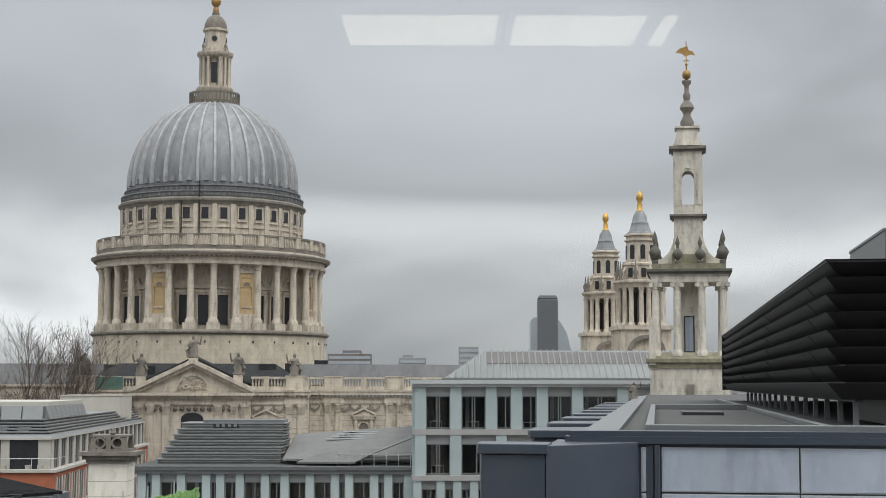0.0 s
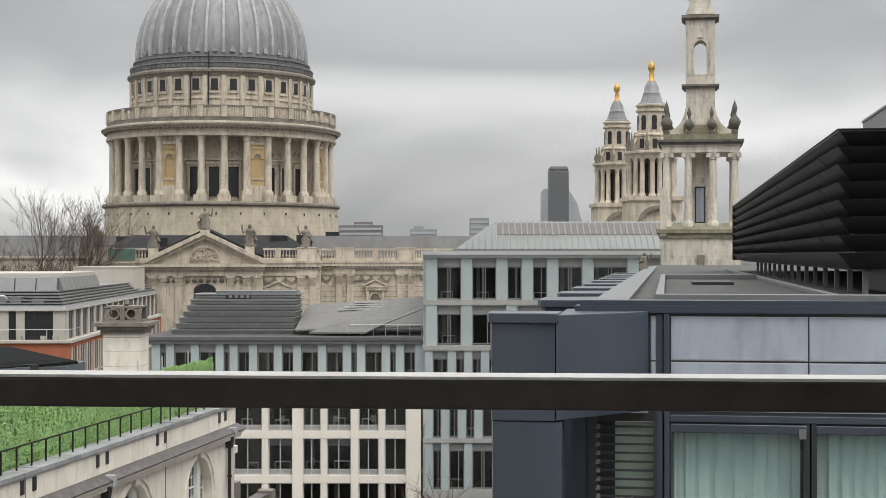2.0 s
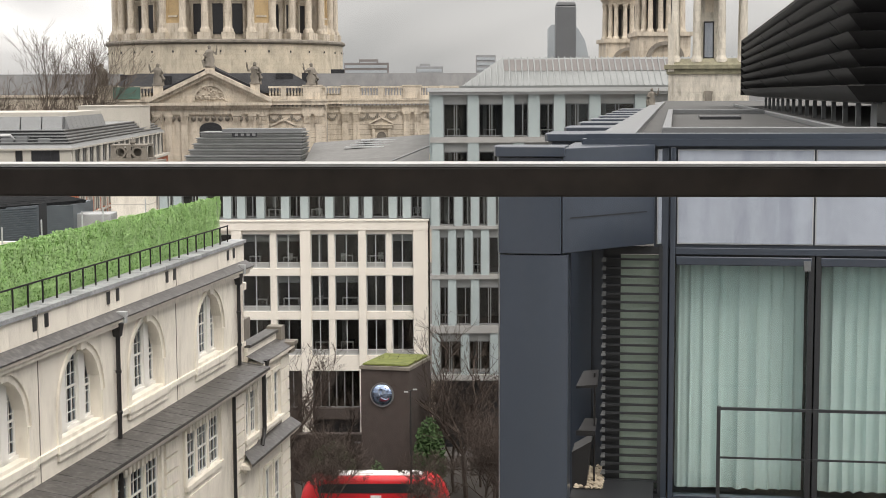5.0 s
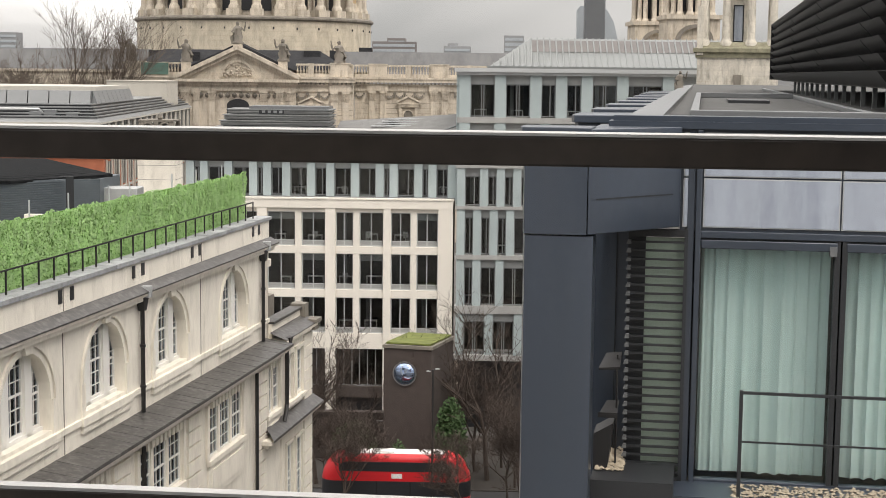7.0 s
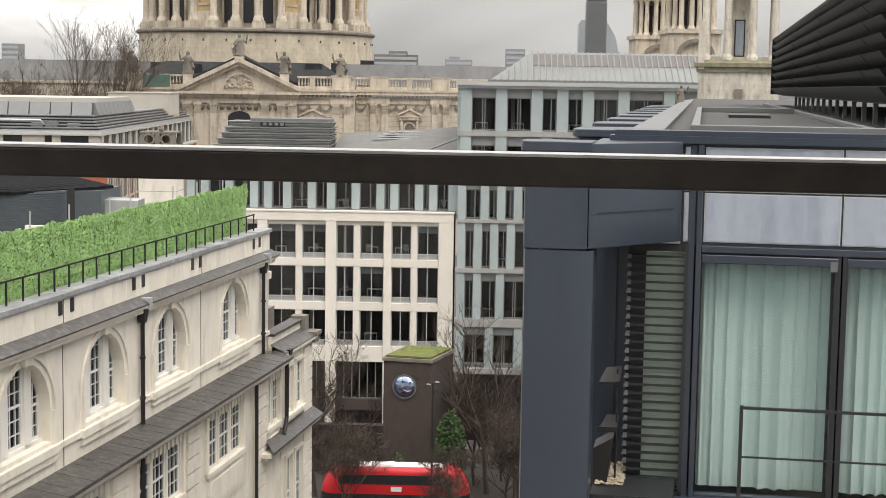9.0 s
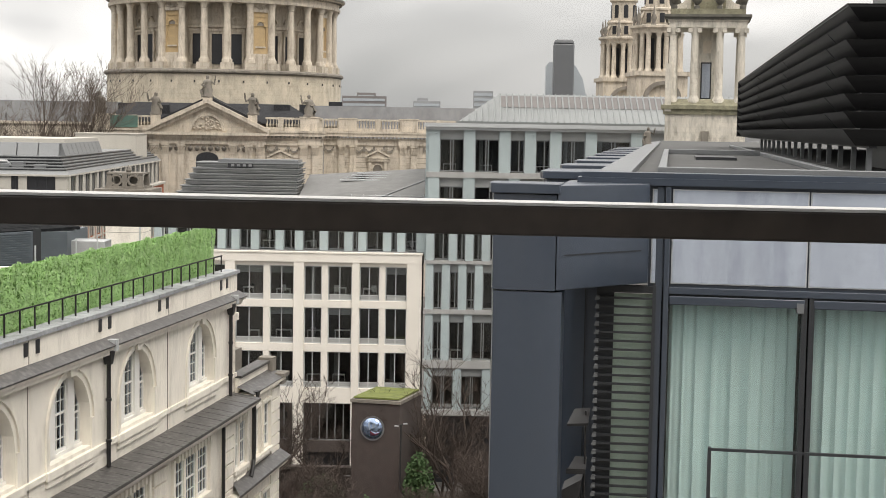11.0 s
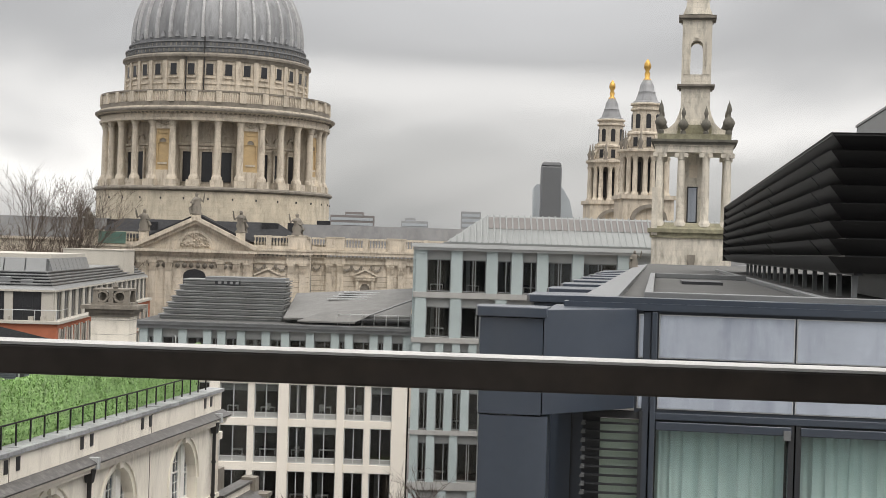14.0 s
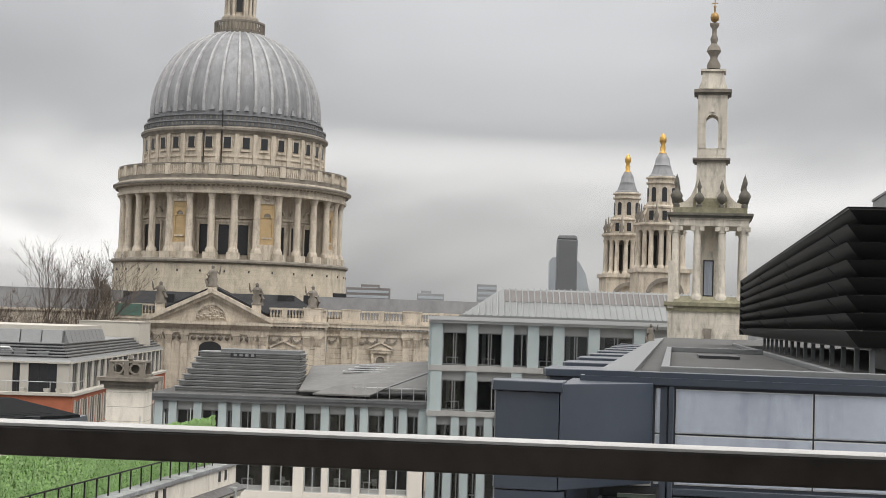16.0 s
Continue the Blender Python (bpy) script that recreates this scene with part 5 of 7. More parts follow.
bare_tree("tree", -71.5, 258, GROUND_Z, 50.0, 24, M_BARK_FAR, 0.38, 6, "large bare winter tree in front of the cathedral", twig=0.02, r0=0.009)
bare_tree("tree", -81.0, 262, GROUND_Z, 35.0, 22, M_BARK_FAR, 0.45, 6, "large bare winter tree in front of the cathedral", twig=0.02, r0=0.009)
bare_tree("tree", -75.5, 264, GROUND_Z, 34.0, 23, M_BARK_FAR, 0.45, 6, "bare winter tree in front of the cathedral", twig=0.02, r0=0.009)
for i, (x, y, h) in enumerate(((-69.5, 266, 33.0), (-76.0, 268, 37.0), (-84.0, 267, 38.0), (-89.0, 269, 36.0), (-95.0, 267, 37.0))):
    bare_tree("tree", x, y, GROUND_Z, h, 51 + i, M_BARK_FAR, 0.62, 6, "bushy bare winter tree beside the cathedral", twig=0.035, r0=0.01)


def leaf_mass(name, x, y, z, sx, sy, sz, count, seed, size, material, label, category):
    random.seed(seed)
    m = Mesh()
    for i in range(count):
        u = Vector((random.gauss(0, 1), random.gauss(0, 1), random.gauss(0, 1))).normalized() * random.uniform(0.5, 1.0)
        c = Vector((u.x * sx, u.y * sy, (u.z * 0.5 + 0.5) * sz))
        a = Vector((random.uniform(-1, 1), random.uniform(-1, 1), random.uniform(-1, 1))).normalized() * size
        b = a.orthogonal().normalized() * size * 0.6
        m.add([c - a, c + b, c + a, c - b], [(0, 1, 2, 3)])
    return solid(name, m, material, label, category, m=pose(x, y, z))


leaf_mass("shrub", -2.5, 116.2, GROUND_Z, 1.3, 0.9, 7.6, 3600, 1, 0.15, M_IVY, "dark green shrub climbing beside the brown block", "shrub")
leaf_mass("shrub", -6.6, 115.8, GROUND_Z, 0.7, 0.5, 4.2, 500, 2, 0.14, M_IVY, "small dark green shrub behind the bus", "shrub")
leaf_mass("shrub", -10.2, 117.2, GROUND_Z, 2.0, 1.0, 5.4, 1500, 3, 0.15, M_IVY, "low green shrub behind the bus", "shrub")
wallb = solid("garden_wall", Mesh().box(-16, -8.2, 125, 125.5, GROUND_Z, -1.8).box(-16.2, -8.1, 124.8, 125.7, -1.8, -1.6), M_BRICK_DK, "low dark brick wall behind the bus", "wall")

# ---- the dark clad hotel next door ----
HOT = pose(2.34, 17.3, 0, 0, 0, -8.0)
hotel = thing("hotel_building", HOT, "dark blue-grey clad building with curtained windows, louvres and flat roof", "building")
ROOF = 26.42
# corner pier
pier = part("corner_pier", Mesh().prism([(-1.79, -1.1), (-1.76, -1.25), (-1.66, -1.3), (-1.1, -1.3), (-1.02, -1.24), (-1.02, -0.75), (-1.79, -0.75)], 14, 25.23), M_CLAD, hotel, "smooth dark blue-grey corner pier")
part("pier_head", Mesh().prism([(-1.8, -1.1), (-1.77, -1.26), (-1.67, -1.31), (-1.09, -1.31), (-1.09, -0.75), (-1.8, -0.75)], 25.25, 26.28), M_CLAD, pier)
part("pier_cap", Mesh().prism([(-1.84, -1.1), (-1.8, -1.3), (-1.69, -1.36), (-1.05, -1.36), (-1.05, -0.72), (-1.84, -0.72)], 26.29, 26.4), M_CLAD, pier, bevel=0.01)
hd_ = part("header_panel", Mesh().prism([(-1.08, -1.3), (-0.12, -0.12), (-0.12, 0.6), (-1.08, 0.6)], 25.25, 26.38), M_CLAD, hotel, bevel=0.008)
part("header_seam", Mesh().add([(-1.0, -1.215, 25.62), (-0.2, -0.235, 25.62), (-0.2, -0.235, 25.635), (-1.0, -1.215, 25.635)], [(0, 1, 2, 3)]), M_CLAD_D, hd_)
part("pier_return", Mesh().box(-1.02, -0.7, 0.55, 0.62, 18, 25.25).box(-0.7, -0.66, 0.3, 0.62, 18, 25.25), M_CLAD, hotel)
part("reveal_joint", Mesh().box(-0.86, -0.85, 0.53, 0.55, 20, 25.2), M_CLAD_D, hotel)
# upper grey glass panels
up = part("panel_frame", Mesh().box(-0.12, 12, 0.02, 0.3, 25.2, 26.36), M_CLAD, hotel)
for x0, x1 in ((-0.09, 0.0), (0.14, 1.66), (1.68, 3.2), (3.22, 4.74), (4.76, 6.28), (6.3, 7.8)):
    for z0, z1 in ((25.82, 26.32), (25.24, 25.8)):
        gp_ = part("glass_panel", Mesh().box(x0 + 0.012, x1 - 0.012, -0.012, 0.05, z0 + 0.012, z1 - 0.012), M_PANEL, up)
        part("panel_edge", Mesh().box(x0, x1, -0.004, 0.018, z0, z1), M_PALE_METAL, gp_)
part("parapet_trim", Mesh().box(-0.95, 12, -0.06, 0.35, 26.36, 26.44).box(-0.9, 12, 0.0, 0.4, 26.44, 26.5), M_CLAD, hotel)
# tall curtained windows
fr = Mesh().box(-0.035, 0.045, -0.02, 0.2, 18, 26.35).box(0.06, 0.12, -0.05, 0.2, 18, 26.35).box(0.12, 12, -0.03, 0.12, 25.12, 25.2).box(0.12, 12, -0.01, 0.12, 22.2, 22.3)
part("window_frame", fr, M_CLAD, hotel, bevel=0.008)
for i in range(4):
    x0 = 0.12 + i * 1.62
    w = part("window", Mesh().box(x0 + 1.5, x0 + 1.56, -0.02, 0.14, 22.3, 25.12).box(x0 + 1.58, x0 + 1.64, -0.02, 0.14, 22.3, 25.12).box(x0, x0 + 1.5, 0.02, 0.12, 25.02, 25.12), M_CLAD_D, hotel)
    p = part("pane", Mesh().box(x0, x0 + 1.5, 0.07, 0.085, 22.3, 25.03), M_GLASS_G, w)
    p.visible_shadow = False
    part("blind_head", Mesh().box(x0 + 0.01, x0 + 1.53, -0.035, 0.03, 25.0, 25.1), M_CLAD, w, "grey blind housing", bevel=0.01)
    cu = Mesh()
    n = 150
    random.seed(40 + i)
    ph = [random.uniform(0, 6.28) for _ in range(4)]
    for j in range(n + 1):
        xx = x0 + 0.02 + 1.46 * j / n
        dy = -0.055 * (1 - abs(math.sin(xx * 19 + ph[0] + 1.1 * math.sin(xx * 5 + ph[1])))) ** 2.2 + 0.012 * math.sin(xx * 47 + ph[2]) + 0.015 * math.sin(xx * 9 + ph[3])
        cu.v += [(xx, 0.3 + dy, 25.05), (xx, 0.3 + dy * 1.2, 22.33 + 0.005 * math.sin(xx * 38 + ph[0]))]
    for j in range(n):
        cu.f.append((2 * j, 2 * j + 1, 2 * j + 3, 2 * j + 2))
        cu.smooth.append(True)
    part("curtain", cu, M_CURTAIN, w, "pale green sheer curtain in soft folds")
part("room", Mesh().box(-0.02, 12, 2.4, 2.5, 18, 25.6).box(-0.02, 12, 0.2, 2.4, 25.25, 25.35).box(-0.02, 12, 0.2, 2.4, 22.1, 22.2), M_OFFICE_IN, hotel)
part("curtain_track_light", Mesh().box(1.56, 1.64, -0.06, 0.0, 24.95, 25.06), M_COPING, hotel)
part("lower_wall", Mesh().box(-0.1, 12, 0.0, 0.2, 14, 22.2), M_CLAD, hotel)
# slatted side screen with a window behind
sc = part("slat_screen", Mesh().box(-0.06, -0.02, -0.06, 0.1, 22.2, 25.22).box(-0.66, -0.02, -0.02, 0.1, 25.12, 25.2).box(-0.66, -0.02, -0.06, 0.1, 22.22, 22.32).box(-0.56, -0.5, 0.12, 0.2, 22.3, 25.12), M_CLAD_D, hotel)
slat = Mesh().box(-0.68, -0.06, -0.05, 0.0, -0.012, 0.01).data("slat", M_CLAD_D)
clip_ = Mesh().add([(-0.72, -0.055, -0.03), (-0.665, -0.055, -0.03), (-0.665, 0.0, -0.03), (-0.72, 0.0, -0.03), (-0.7, -0.055, 0.02), (-0.665, -0.055, 0.02), (-0.665, 0.0, 0.02), (-0.7, 0.0, 0.02)], [(3, 2, 1, 0), (4, 5, 6, 7), (0, 1, 5, 4), (1, 2, 6, 5), (2, 3, 7, 6), (3, 0, 4, 7)]).data("slat_clip", M_COPING)
for i in range(28):
    sl_ = part("slat", slat, None, sc, at=pose(0, 0, 22.36 + i * 0.1))
    part("slat_clip", clip_, None, sl_)
part("side_window", Mesh().box(-0.5, -0.06, 0.08, 0.1, 22.3, 25.1), M_CURTAIN_G, hotel, "pale green curtain behind slats")
part("side_jamb", Mesh().box(-0.7, -0.5, 0.06, 0.3, 18, 25.2), M_CLAD_D, hotel)
# balcony ledge, gravel, rails
part("ledge", Mesh().box(-0.1, 12, -0.75, 0.0, 22.05, 22.27).box(-0.12, 12, -0.8, -0.72, 21.9, 22.3), M_CLAD, hotel)
part("recess_ledge", Mesh().box(-1.02, -0.1, -0.9, 0.55, 22.2, 22.46), M_CLAD_D, hotel)
br = thing("balcony_rail", HOT @ pose(0.62, -0.62, 22.27), "dark steel balcony rail with two bars", "railing")
part("post", Mesh().box(-0.02, 0.02, -0.02, 0.05, 0, 1.22), M_CLAD_D, br, bevel=0.004)
part("post", Mesh().box(1.98, 2.02, -0.02, 0.05, 0, 1.22), M_CLAD_D, br, bevel=0.004)
part("bar", Mesh().box(0.02, 7, -0.01, 0.03, 1.18, 1.21), M_CLAD_D, br)
part("bar", Mesh().box(0.02, 7, -0.005, 0.02, 0.63, 0.65), M_CLAD_D, br)
part("side_bar", Mesh().box(-0.01, 0.01, 0.05, 0.12, 1.17, 1.2).box(-0.01, 0.01, 0.05, 0.12, 0.63, 0.65), M_CLAD_D, br)


def pebbles(x0, x1, y0, y1, z, count, seed, r):
    random.seed(seed)
    m = Mesh()
    for i in range(count):
        cx, cy = random.uniform(x0, x1), random.uniform(y0, y1)
        rr = r * random.uniform(0.6, 1.3)
        cz = z + rr * random.uniform(0.2, 1.2)
        a = random.uniform(0, 6.28)
        pts_ = [(cx + rr * math.cos(a + k * 1.2566) * random.uniform(0.8, 1.2), cy + rr * math.sin(a + k * 1.2566), cz) for k in range(5)]
        m.add(pts_ + [(cx, cy, cz + rr * 0.7), (cx, cy, cz - rr * 0.7)], [(k, (k + 1) % 5, 5) for k in range(5)] + [((k + 1) % 5, k, 6) for k in range(5)], True)
    return m


solid("gravel", pebbles(0.55, 5, -0.7, -0.08, 22.27, 1500, 3, 0.022), M_GRAVEL, "loose tan pebbles along the balcony ledge", "gravel", kind="stuff", m=HOT)
solid("gravel", pebbles(-0.98, -0.68, -0.5, 0.5, 22.46, 500, 4, 0.026), M_GRAVEL, "loose tan pebbles in the recess", "gravel", kind="stuff", m=HOT)
tb = thing("folding_table", HOT @ pose(-0.86, -0.2, 22.46), "dark metal side table with a tilted tray", "table")
part("tray", Mesh().add([(-0.12, -0.22, 1.18), (0.12, -0.22, 1.2), (0.12, 0.2, 1.3), (-0.06, 0.2, 1.28), (-0.12, -0.22, 1.15), (0.12, -0.22, 1.17), (0.12, 0.2, 1.27), (-0.06, 0.2, 1.25)], [(0, 1, 2, 3), (7, 6, 5, 4), (4, 5, 1, 0), (5, 6, 2, 1), (6, 7, 3, 2), (7, 4, 0, 3)]), M_LOUVRE, tb)
part("leg", Mesh().tube([(0.08, 0, 0), (0.08, 0, 1.3)], 0.012, n=6), M_PIPE, tb)
part("shelf", Mesh().add([(-0.12, -0.2, 0.62), (0.1, -0.2, 0.64), (0.1, 0.2, 0.72), (-0.04, 0.2, 0.72)], [(0, 1, 2, 3)]).box(-0.12, 0.1, -0.2, -0.18, 0.6, 0.66), M_LOUVRE, tb)
pb = solid("planter", Mesh().add([(-0.16, -0.2, 0), (0.0, -0.2, 0), (0.0, 0.25, 0), (-0.16, 0.25, 0), (-0.16, -0.2, 0.42), (0.06, -0.2, 0.55), (0.06, 0.25, 0.55), (-0.16, 0.25, 0.42)], [(3, 2, 1, 0), (4, 5, 6, 7), (0, 1, 5, 4), (1, 2, 6, 5), (2, 3, 7, 6), (3, 0, 4, 7)]), M_LOUVRE, "dark slanted planter box in the recess", "planter", m=HOT @ pose(-0.86, -0.25, 22.46))

# flat roof, coping, side bays, upstand
part("roof", Mesh().prism([(-0.55, 0.35), (12, 0.35), (12, 70), (-0.55, 70)], 26.0, ROOF), M_ROOFING, hotel, "grey flat roof")
part("side_coping", Mesh().add([(-0.85, 0.3, 26.44), (-0.35, 0.3, 26.5), (-0.35, 55, 26.5), (-0.85, 55, 26.44), (-0.85, 0.3, 26.3), (-0.35, 0.3, 26.3), (-0.35, 55, 26.3), (-0.85, 55, 26.3)], [(0, 1, 2, 3), (4, 5, 1, 0), (7, 4, 0, 3), (1, 5, 6, 2)]), M_COPING, hotel)
part("roof_kerb", Mesh().box(-0.05, 0.06, 1.1, 20, ROOF, ROOF + 0.12).box(-0.05, 7, 0.98, 1.1, ROOF, ROOF + 0.13).box(-0.05, 2.25, 20, 20.15, ROOF, ROOF + 0.12).box(2.25, 2.36, 1.2, 40, ROOF, ROOF + 0.08), M_COPING, hotel, bevel=0.01)
part("roof_hatch", Mesh().box(0.6, 1.4, 13, 15, ROOF, ROOF + 0.06), M_CLAD_D, hotel)
part("side_wall", Mesh().box(-0.85, -0.6, 0.6, 70, 10, 26.3), M_CLAD, hotel)
for i in range(9):
    y = 2.6 + i * 3.6
    part("side_bay", Mesh().prism([(-1.55, y), (-1.5, y - 0.12), (-0.6, y - 0.12), (-0.6, y + 1.6), (-1.55, y + 1.2)], 14, 26.32), M_CLAD, hotel)
    part("bay_cap", Mesh().prism([(-1.6, y), (-1.55, y - 0.18), (-0.6, y - 0.18), (-0.6, y + 1.6), (-1.6, y + 1.2)], 26.33, 26.43), M_CLAD, hotel, bevel=0.01)
# long louvred plant screen
lv = thing("louvred_plant_screen", HOT @ pose(2.45, 5.0, 0), "long black louvred plant screen standing on the flat roof", "louvre screen")
XO, YO, LEN = 0.08, -0.05, 35.5
for i in range(8):
    zt = 27.05 + i * 0.256
    zb, ins = zt - 0.235, 0.215
    # each blade leans out at its top edge; side and front meet in a mitre at the corner
    side = [(XO, YO, zt), (XO, LEN, zt), (XO + ins, LEN, zb), (XO + ins, YO + ins, zb), (XO + 0.025, YO + 0.025, zt), (XO + 0.025, LEN, zt), (XO + ins + 0.025, LEN, zb), (XO + ins + 0.025, YO + ins + 0.025, zb)]
    part("louvre_blade", Mesh().add(side, [(0, 1, 2, 3), (7, 6, 5, 4), (0, 4, 5, 1), (3, 2, 6, 7), (1, 5, 6, 2)]), M_LOUVRE, lv)
    front = [(XO, YO, zt), (8, YO, zt), (8, YO + ins, zb), (XO + ins, YO + ins, zb), (XO + 0.025, YO + 0.025, zt), (8, YO + 0.025, zt), (8, YO + ins + 0.025, zb), (XO + ins + 0.025, YO + ins + 0.025, zb)]
    part("louvre_blade", Mesh().add(front, [(3, 2, 1, 0), (4, 5, 6, 7), (1, 5, 4, 0), (7, 6, 2, 3), (2, 6, 5, 1)]), M_LOUVRE, lv)
    if 0 < i < 7:
        for yj in (2.65, 12.5, 22.5):
            part("joint_plate", Mesh().add([(XO - 0.012, yj, zt), (XO + ins - 0.012, yj, zb), (XO + ins + 0.02, yj, zt - 0.02), (XO - 0.012, yj + 0.07, zt), (XO + ins - 0.012, yj + 0.07, zb), (XO + ins + 0.02, yj + 0.07, zt - 0.02)],
                                           [(0, 1, 2), (5, 4, 3), (0, 3, 4, 1), (1, 4, 5, 2), (2, 5, 3, 0)]), M_CLAD_D, lv)
part("end_plate", Mesh().box(XO + 0.01, 0.4, LEN, LEN + 0.06, 26.82, 28.84), M_LOUVRE, lv)
# dark block that paints the shade behind the blades
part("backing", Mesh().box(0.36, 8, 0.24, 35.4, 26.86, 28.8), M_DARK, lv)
part("top_cap", Mesh().box(0.1, 8, -0.03, 35.4, 28.8, 28.835), M_LOUVRE, lv)
for i in range(15):
    part("strut", Mesh().box(0.5, 0.58, 0.5 + i * 1.9, 0.58 + i * 1.9, ROOF, 26.86), M_COPING, lv)
part("under_rail", Mesh().box(0.5, 0.62, 0.3, 35, 26.78, 26.85), M_CLAD_D, lv)
up2 = solid("roof_plant_box", Mesh().box(0, 6, 0, 4.2, 0, 2.98).box(-0.02, 6, -0.02, 4.22, 2.98, 3.02), M_COPING, "grey sheet-metal plant box behind the louvre screen", "roof plant", m=HOT @ pose(3.6, 6.5, ROOF))
for k_ in range(5):
    for z_ in (1.5, 1.9, 2.3, 2.7):
        part("bolt", Mesh().box(0.25 + k_ * 0.5, 0.29 + k_ * 0.5, -0.015, 0.0, z_, z_ + 0.04), M_STEEL, up2)
fg = solid("statue", figure(0.62, 9), M_STONE_D, "small weathered stone figure on a roof edge", "statue", m=pose(7.55, 60, 26.4) @ Matrix.Scale(1.15, 4))

# ---- cream stucco building with arched windows ----
ST = pose(-10.17, 70, 0, 0, 0, -98.51)
stu = thing("stucco_building", ST, "cream stucco building with arched windows, lead ledges and black drainpipes", "building")
ARCH = [5.1, 12.9, 19.3, 25.4, 31.8, 38.0]
Z_SILL, Z_SPR, R_A = 15.55, 16.55, 1.78


def arch_wall(x0, x1, z0, z1, centres, r, zs, sill, y0, y1):
    """A wall along x with round-headed openings cut through it; it faces +y."""
    m = Mesh()
    edges = [x0]
    for c in centres:
        edges += [c - r, c + r]
    edges.append(x1)
    for i in range(0, len(edges), 2):
        m.box(edges[i], edges[i + 1], y0, y1, z0, z1)
    for c in centres:
        m.box(c - r, c + r, y0, y1, z0, sill)
        n = 10
        for k in range(n):
            a0, a1 = math.pi * k / n, math.pi * (k + 1) / n
            xa, xb = c - r * math.cos(a0), c - r * math.cos(a1)
            za, zb = zs + r * math.sin(a0), zs + r * math.sin(a1)
            vs = [(xa, y0, za), (xb, y0, zb), (xb, y0, z1), (xa, y0, z1), (xa, y1, za), (xb, y1, zb), (xb, y1, z1), (xa, y1, z1)]
            m.add(vs, [(0, 1, 2, 3), (7, 6, 5, 4), (0, 4, 5, 1)])
    return m


part("upper_wall", arch_wall(0, 44, 13.8, 18.95, ARCH, R_A, Z_SPR, Z_SILL, -0.55, 0.0), M_STUCCO, stu)
part("parapet_wall", Mesh().box(-0.05, 44, -0.5, 0.05, 18.95, 20.05), M_STUCCO, stu, "stained parapet wall")
part("back_wall", Mesh().box(0, 44, -6, -5.8, 4, 19).box(0, 0.3, -12, -0.55, 4, 20), M_STUCCO, stu)
part("room", Mesh().box(0.3, 44, -2.4, -2.3, 5, 19), M_OFFICE_IN, stu)
part("flat_roof", Mesh().box(0, 44, -14, -0.5, 19.3, 19.6), M_ROOFING, stu)
part("end_wall", Mesh().box(0, 0.4, -14, 0, 5, 19.4), M_STUCCO, stu)
# coping slabs, one by one
random.seed(31)
x = -0.15
cm = Mesh().box(0, 1.08, -0.62, 0.16, 0, 0.15).data("coping_slab", mat("pale_coping_stone", (0.30, 0.31, 0.32), 0.7, 0.3, 0.6, stain=0.7, stain_col=(0.12, 0.125, 0.125), rnd=0.15))
while x < 43:
    part("coping_slab", cm, None, stu, at=pose(x, random.uniform(-0.01, 0.01), 20.05 + random.uniform(-0.008, 0.008)))
    x += 1.1
# weathered cornice below the parapet
part("cornice", Mesh().box(-0.2, 44, 0.0, 0.28, 18.62, 18.82).box(-0.25, 44, 0.0, 0.42, 18.82, 18.95), M_STUCCO, stu)
part("cornice_flashing", Mesh().add([(-0.3, 0.05, 19.22), (44, 0.05, 19.22), (44, 0.48, 18.98), (-0.3, 0.48, 18.98), (-0.3, 0.48, 18.93), (44, 0.48, 18.93)], [(0, 3, 2, 1), (3, 4, 5, 2)]), M_LEDGE, stu, "dark lead flashing")
for c in (2.0, 10.1, 16.3, 22.5, 29):
    for d in (-0.45, 0.45):
        part("scupper", Mesh().box(c + d - 0.14, c + d + 0.14, 0.04, 0.075, 19.5, 19.95), M_DARK, stu, "dark drain slot")
part("expansion_joint", Mesh().box(9.44, 9.47, 0.0, 0.02, 14, 18.6).box(22.7, 22.73, 0.0, 0.02, 14, 18.6).box(9.44, 9.47, 0.05, 0.065, 19.2, 20).box(22.7, 22.73, 0.05, 0.065, 19.2, 20), M_STONE_D, stu)


def sash_window(parent, c, w, z0, z1, y, rows, cols, name="window"):
    f = Mesh().box(c - w / 2, c - w / 2 + 0.07, y, y + 0.1, z0, z1).box(c + w / 2 - 0.07, c + w / 2, y, y + 0.1, z0, z1).box(c - w / 2 + 0.07, c + w / 2 - 0.07, y, y + 0.1, z0, z0 + 0.09).box(c - w / 2 + 0.07, c + w / 2 - 0.07, y, y + 0.1, z1 - 0.07, z1)
    f.box(c - w / 2 + 0.07, c + w / 2 - 0.07, y - 0.01, y + 0.09, (z0 + z1) / 2 - 0.035, (z0 + z1) / 2 + 0.035)
    for i in range(1, rows):
        z = z0 + (z1 - z0) * i / rows
        f.box(c - w / 2 + 0.07, c + w / 2 - 0.07, y + 0.03, y + 0.07, z - 0.013, z + 0.013)
    for i in range(1, cols):
        xx = c - w / 2 + w * i / cols
        f.box(xx - 0.013, xx + 0.013, y + 0.03, y + 0.07, z0 + 0.09, z1 - 0.07)
    o = part(name, f, M_SASH, parent)
    p_ = part("pane", Mesh().box(c - w / 2 + 0.06, c + w / 2 - 0.06, y + 0.04, y + 0.05, z0 + 0.08, z1 - 0.06), M_GLASS_S, o)
    p_.visible_shadow = False
    return o


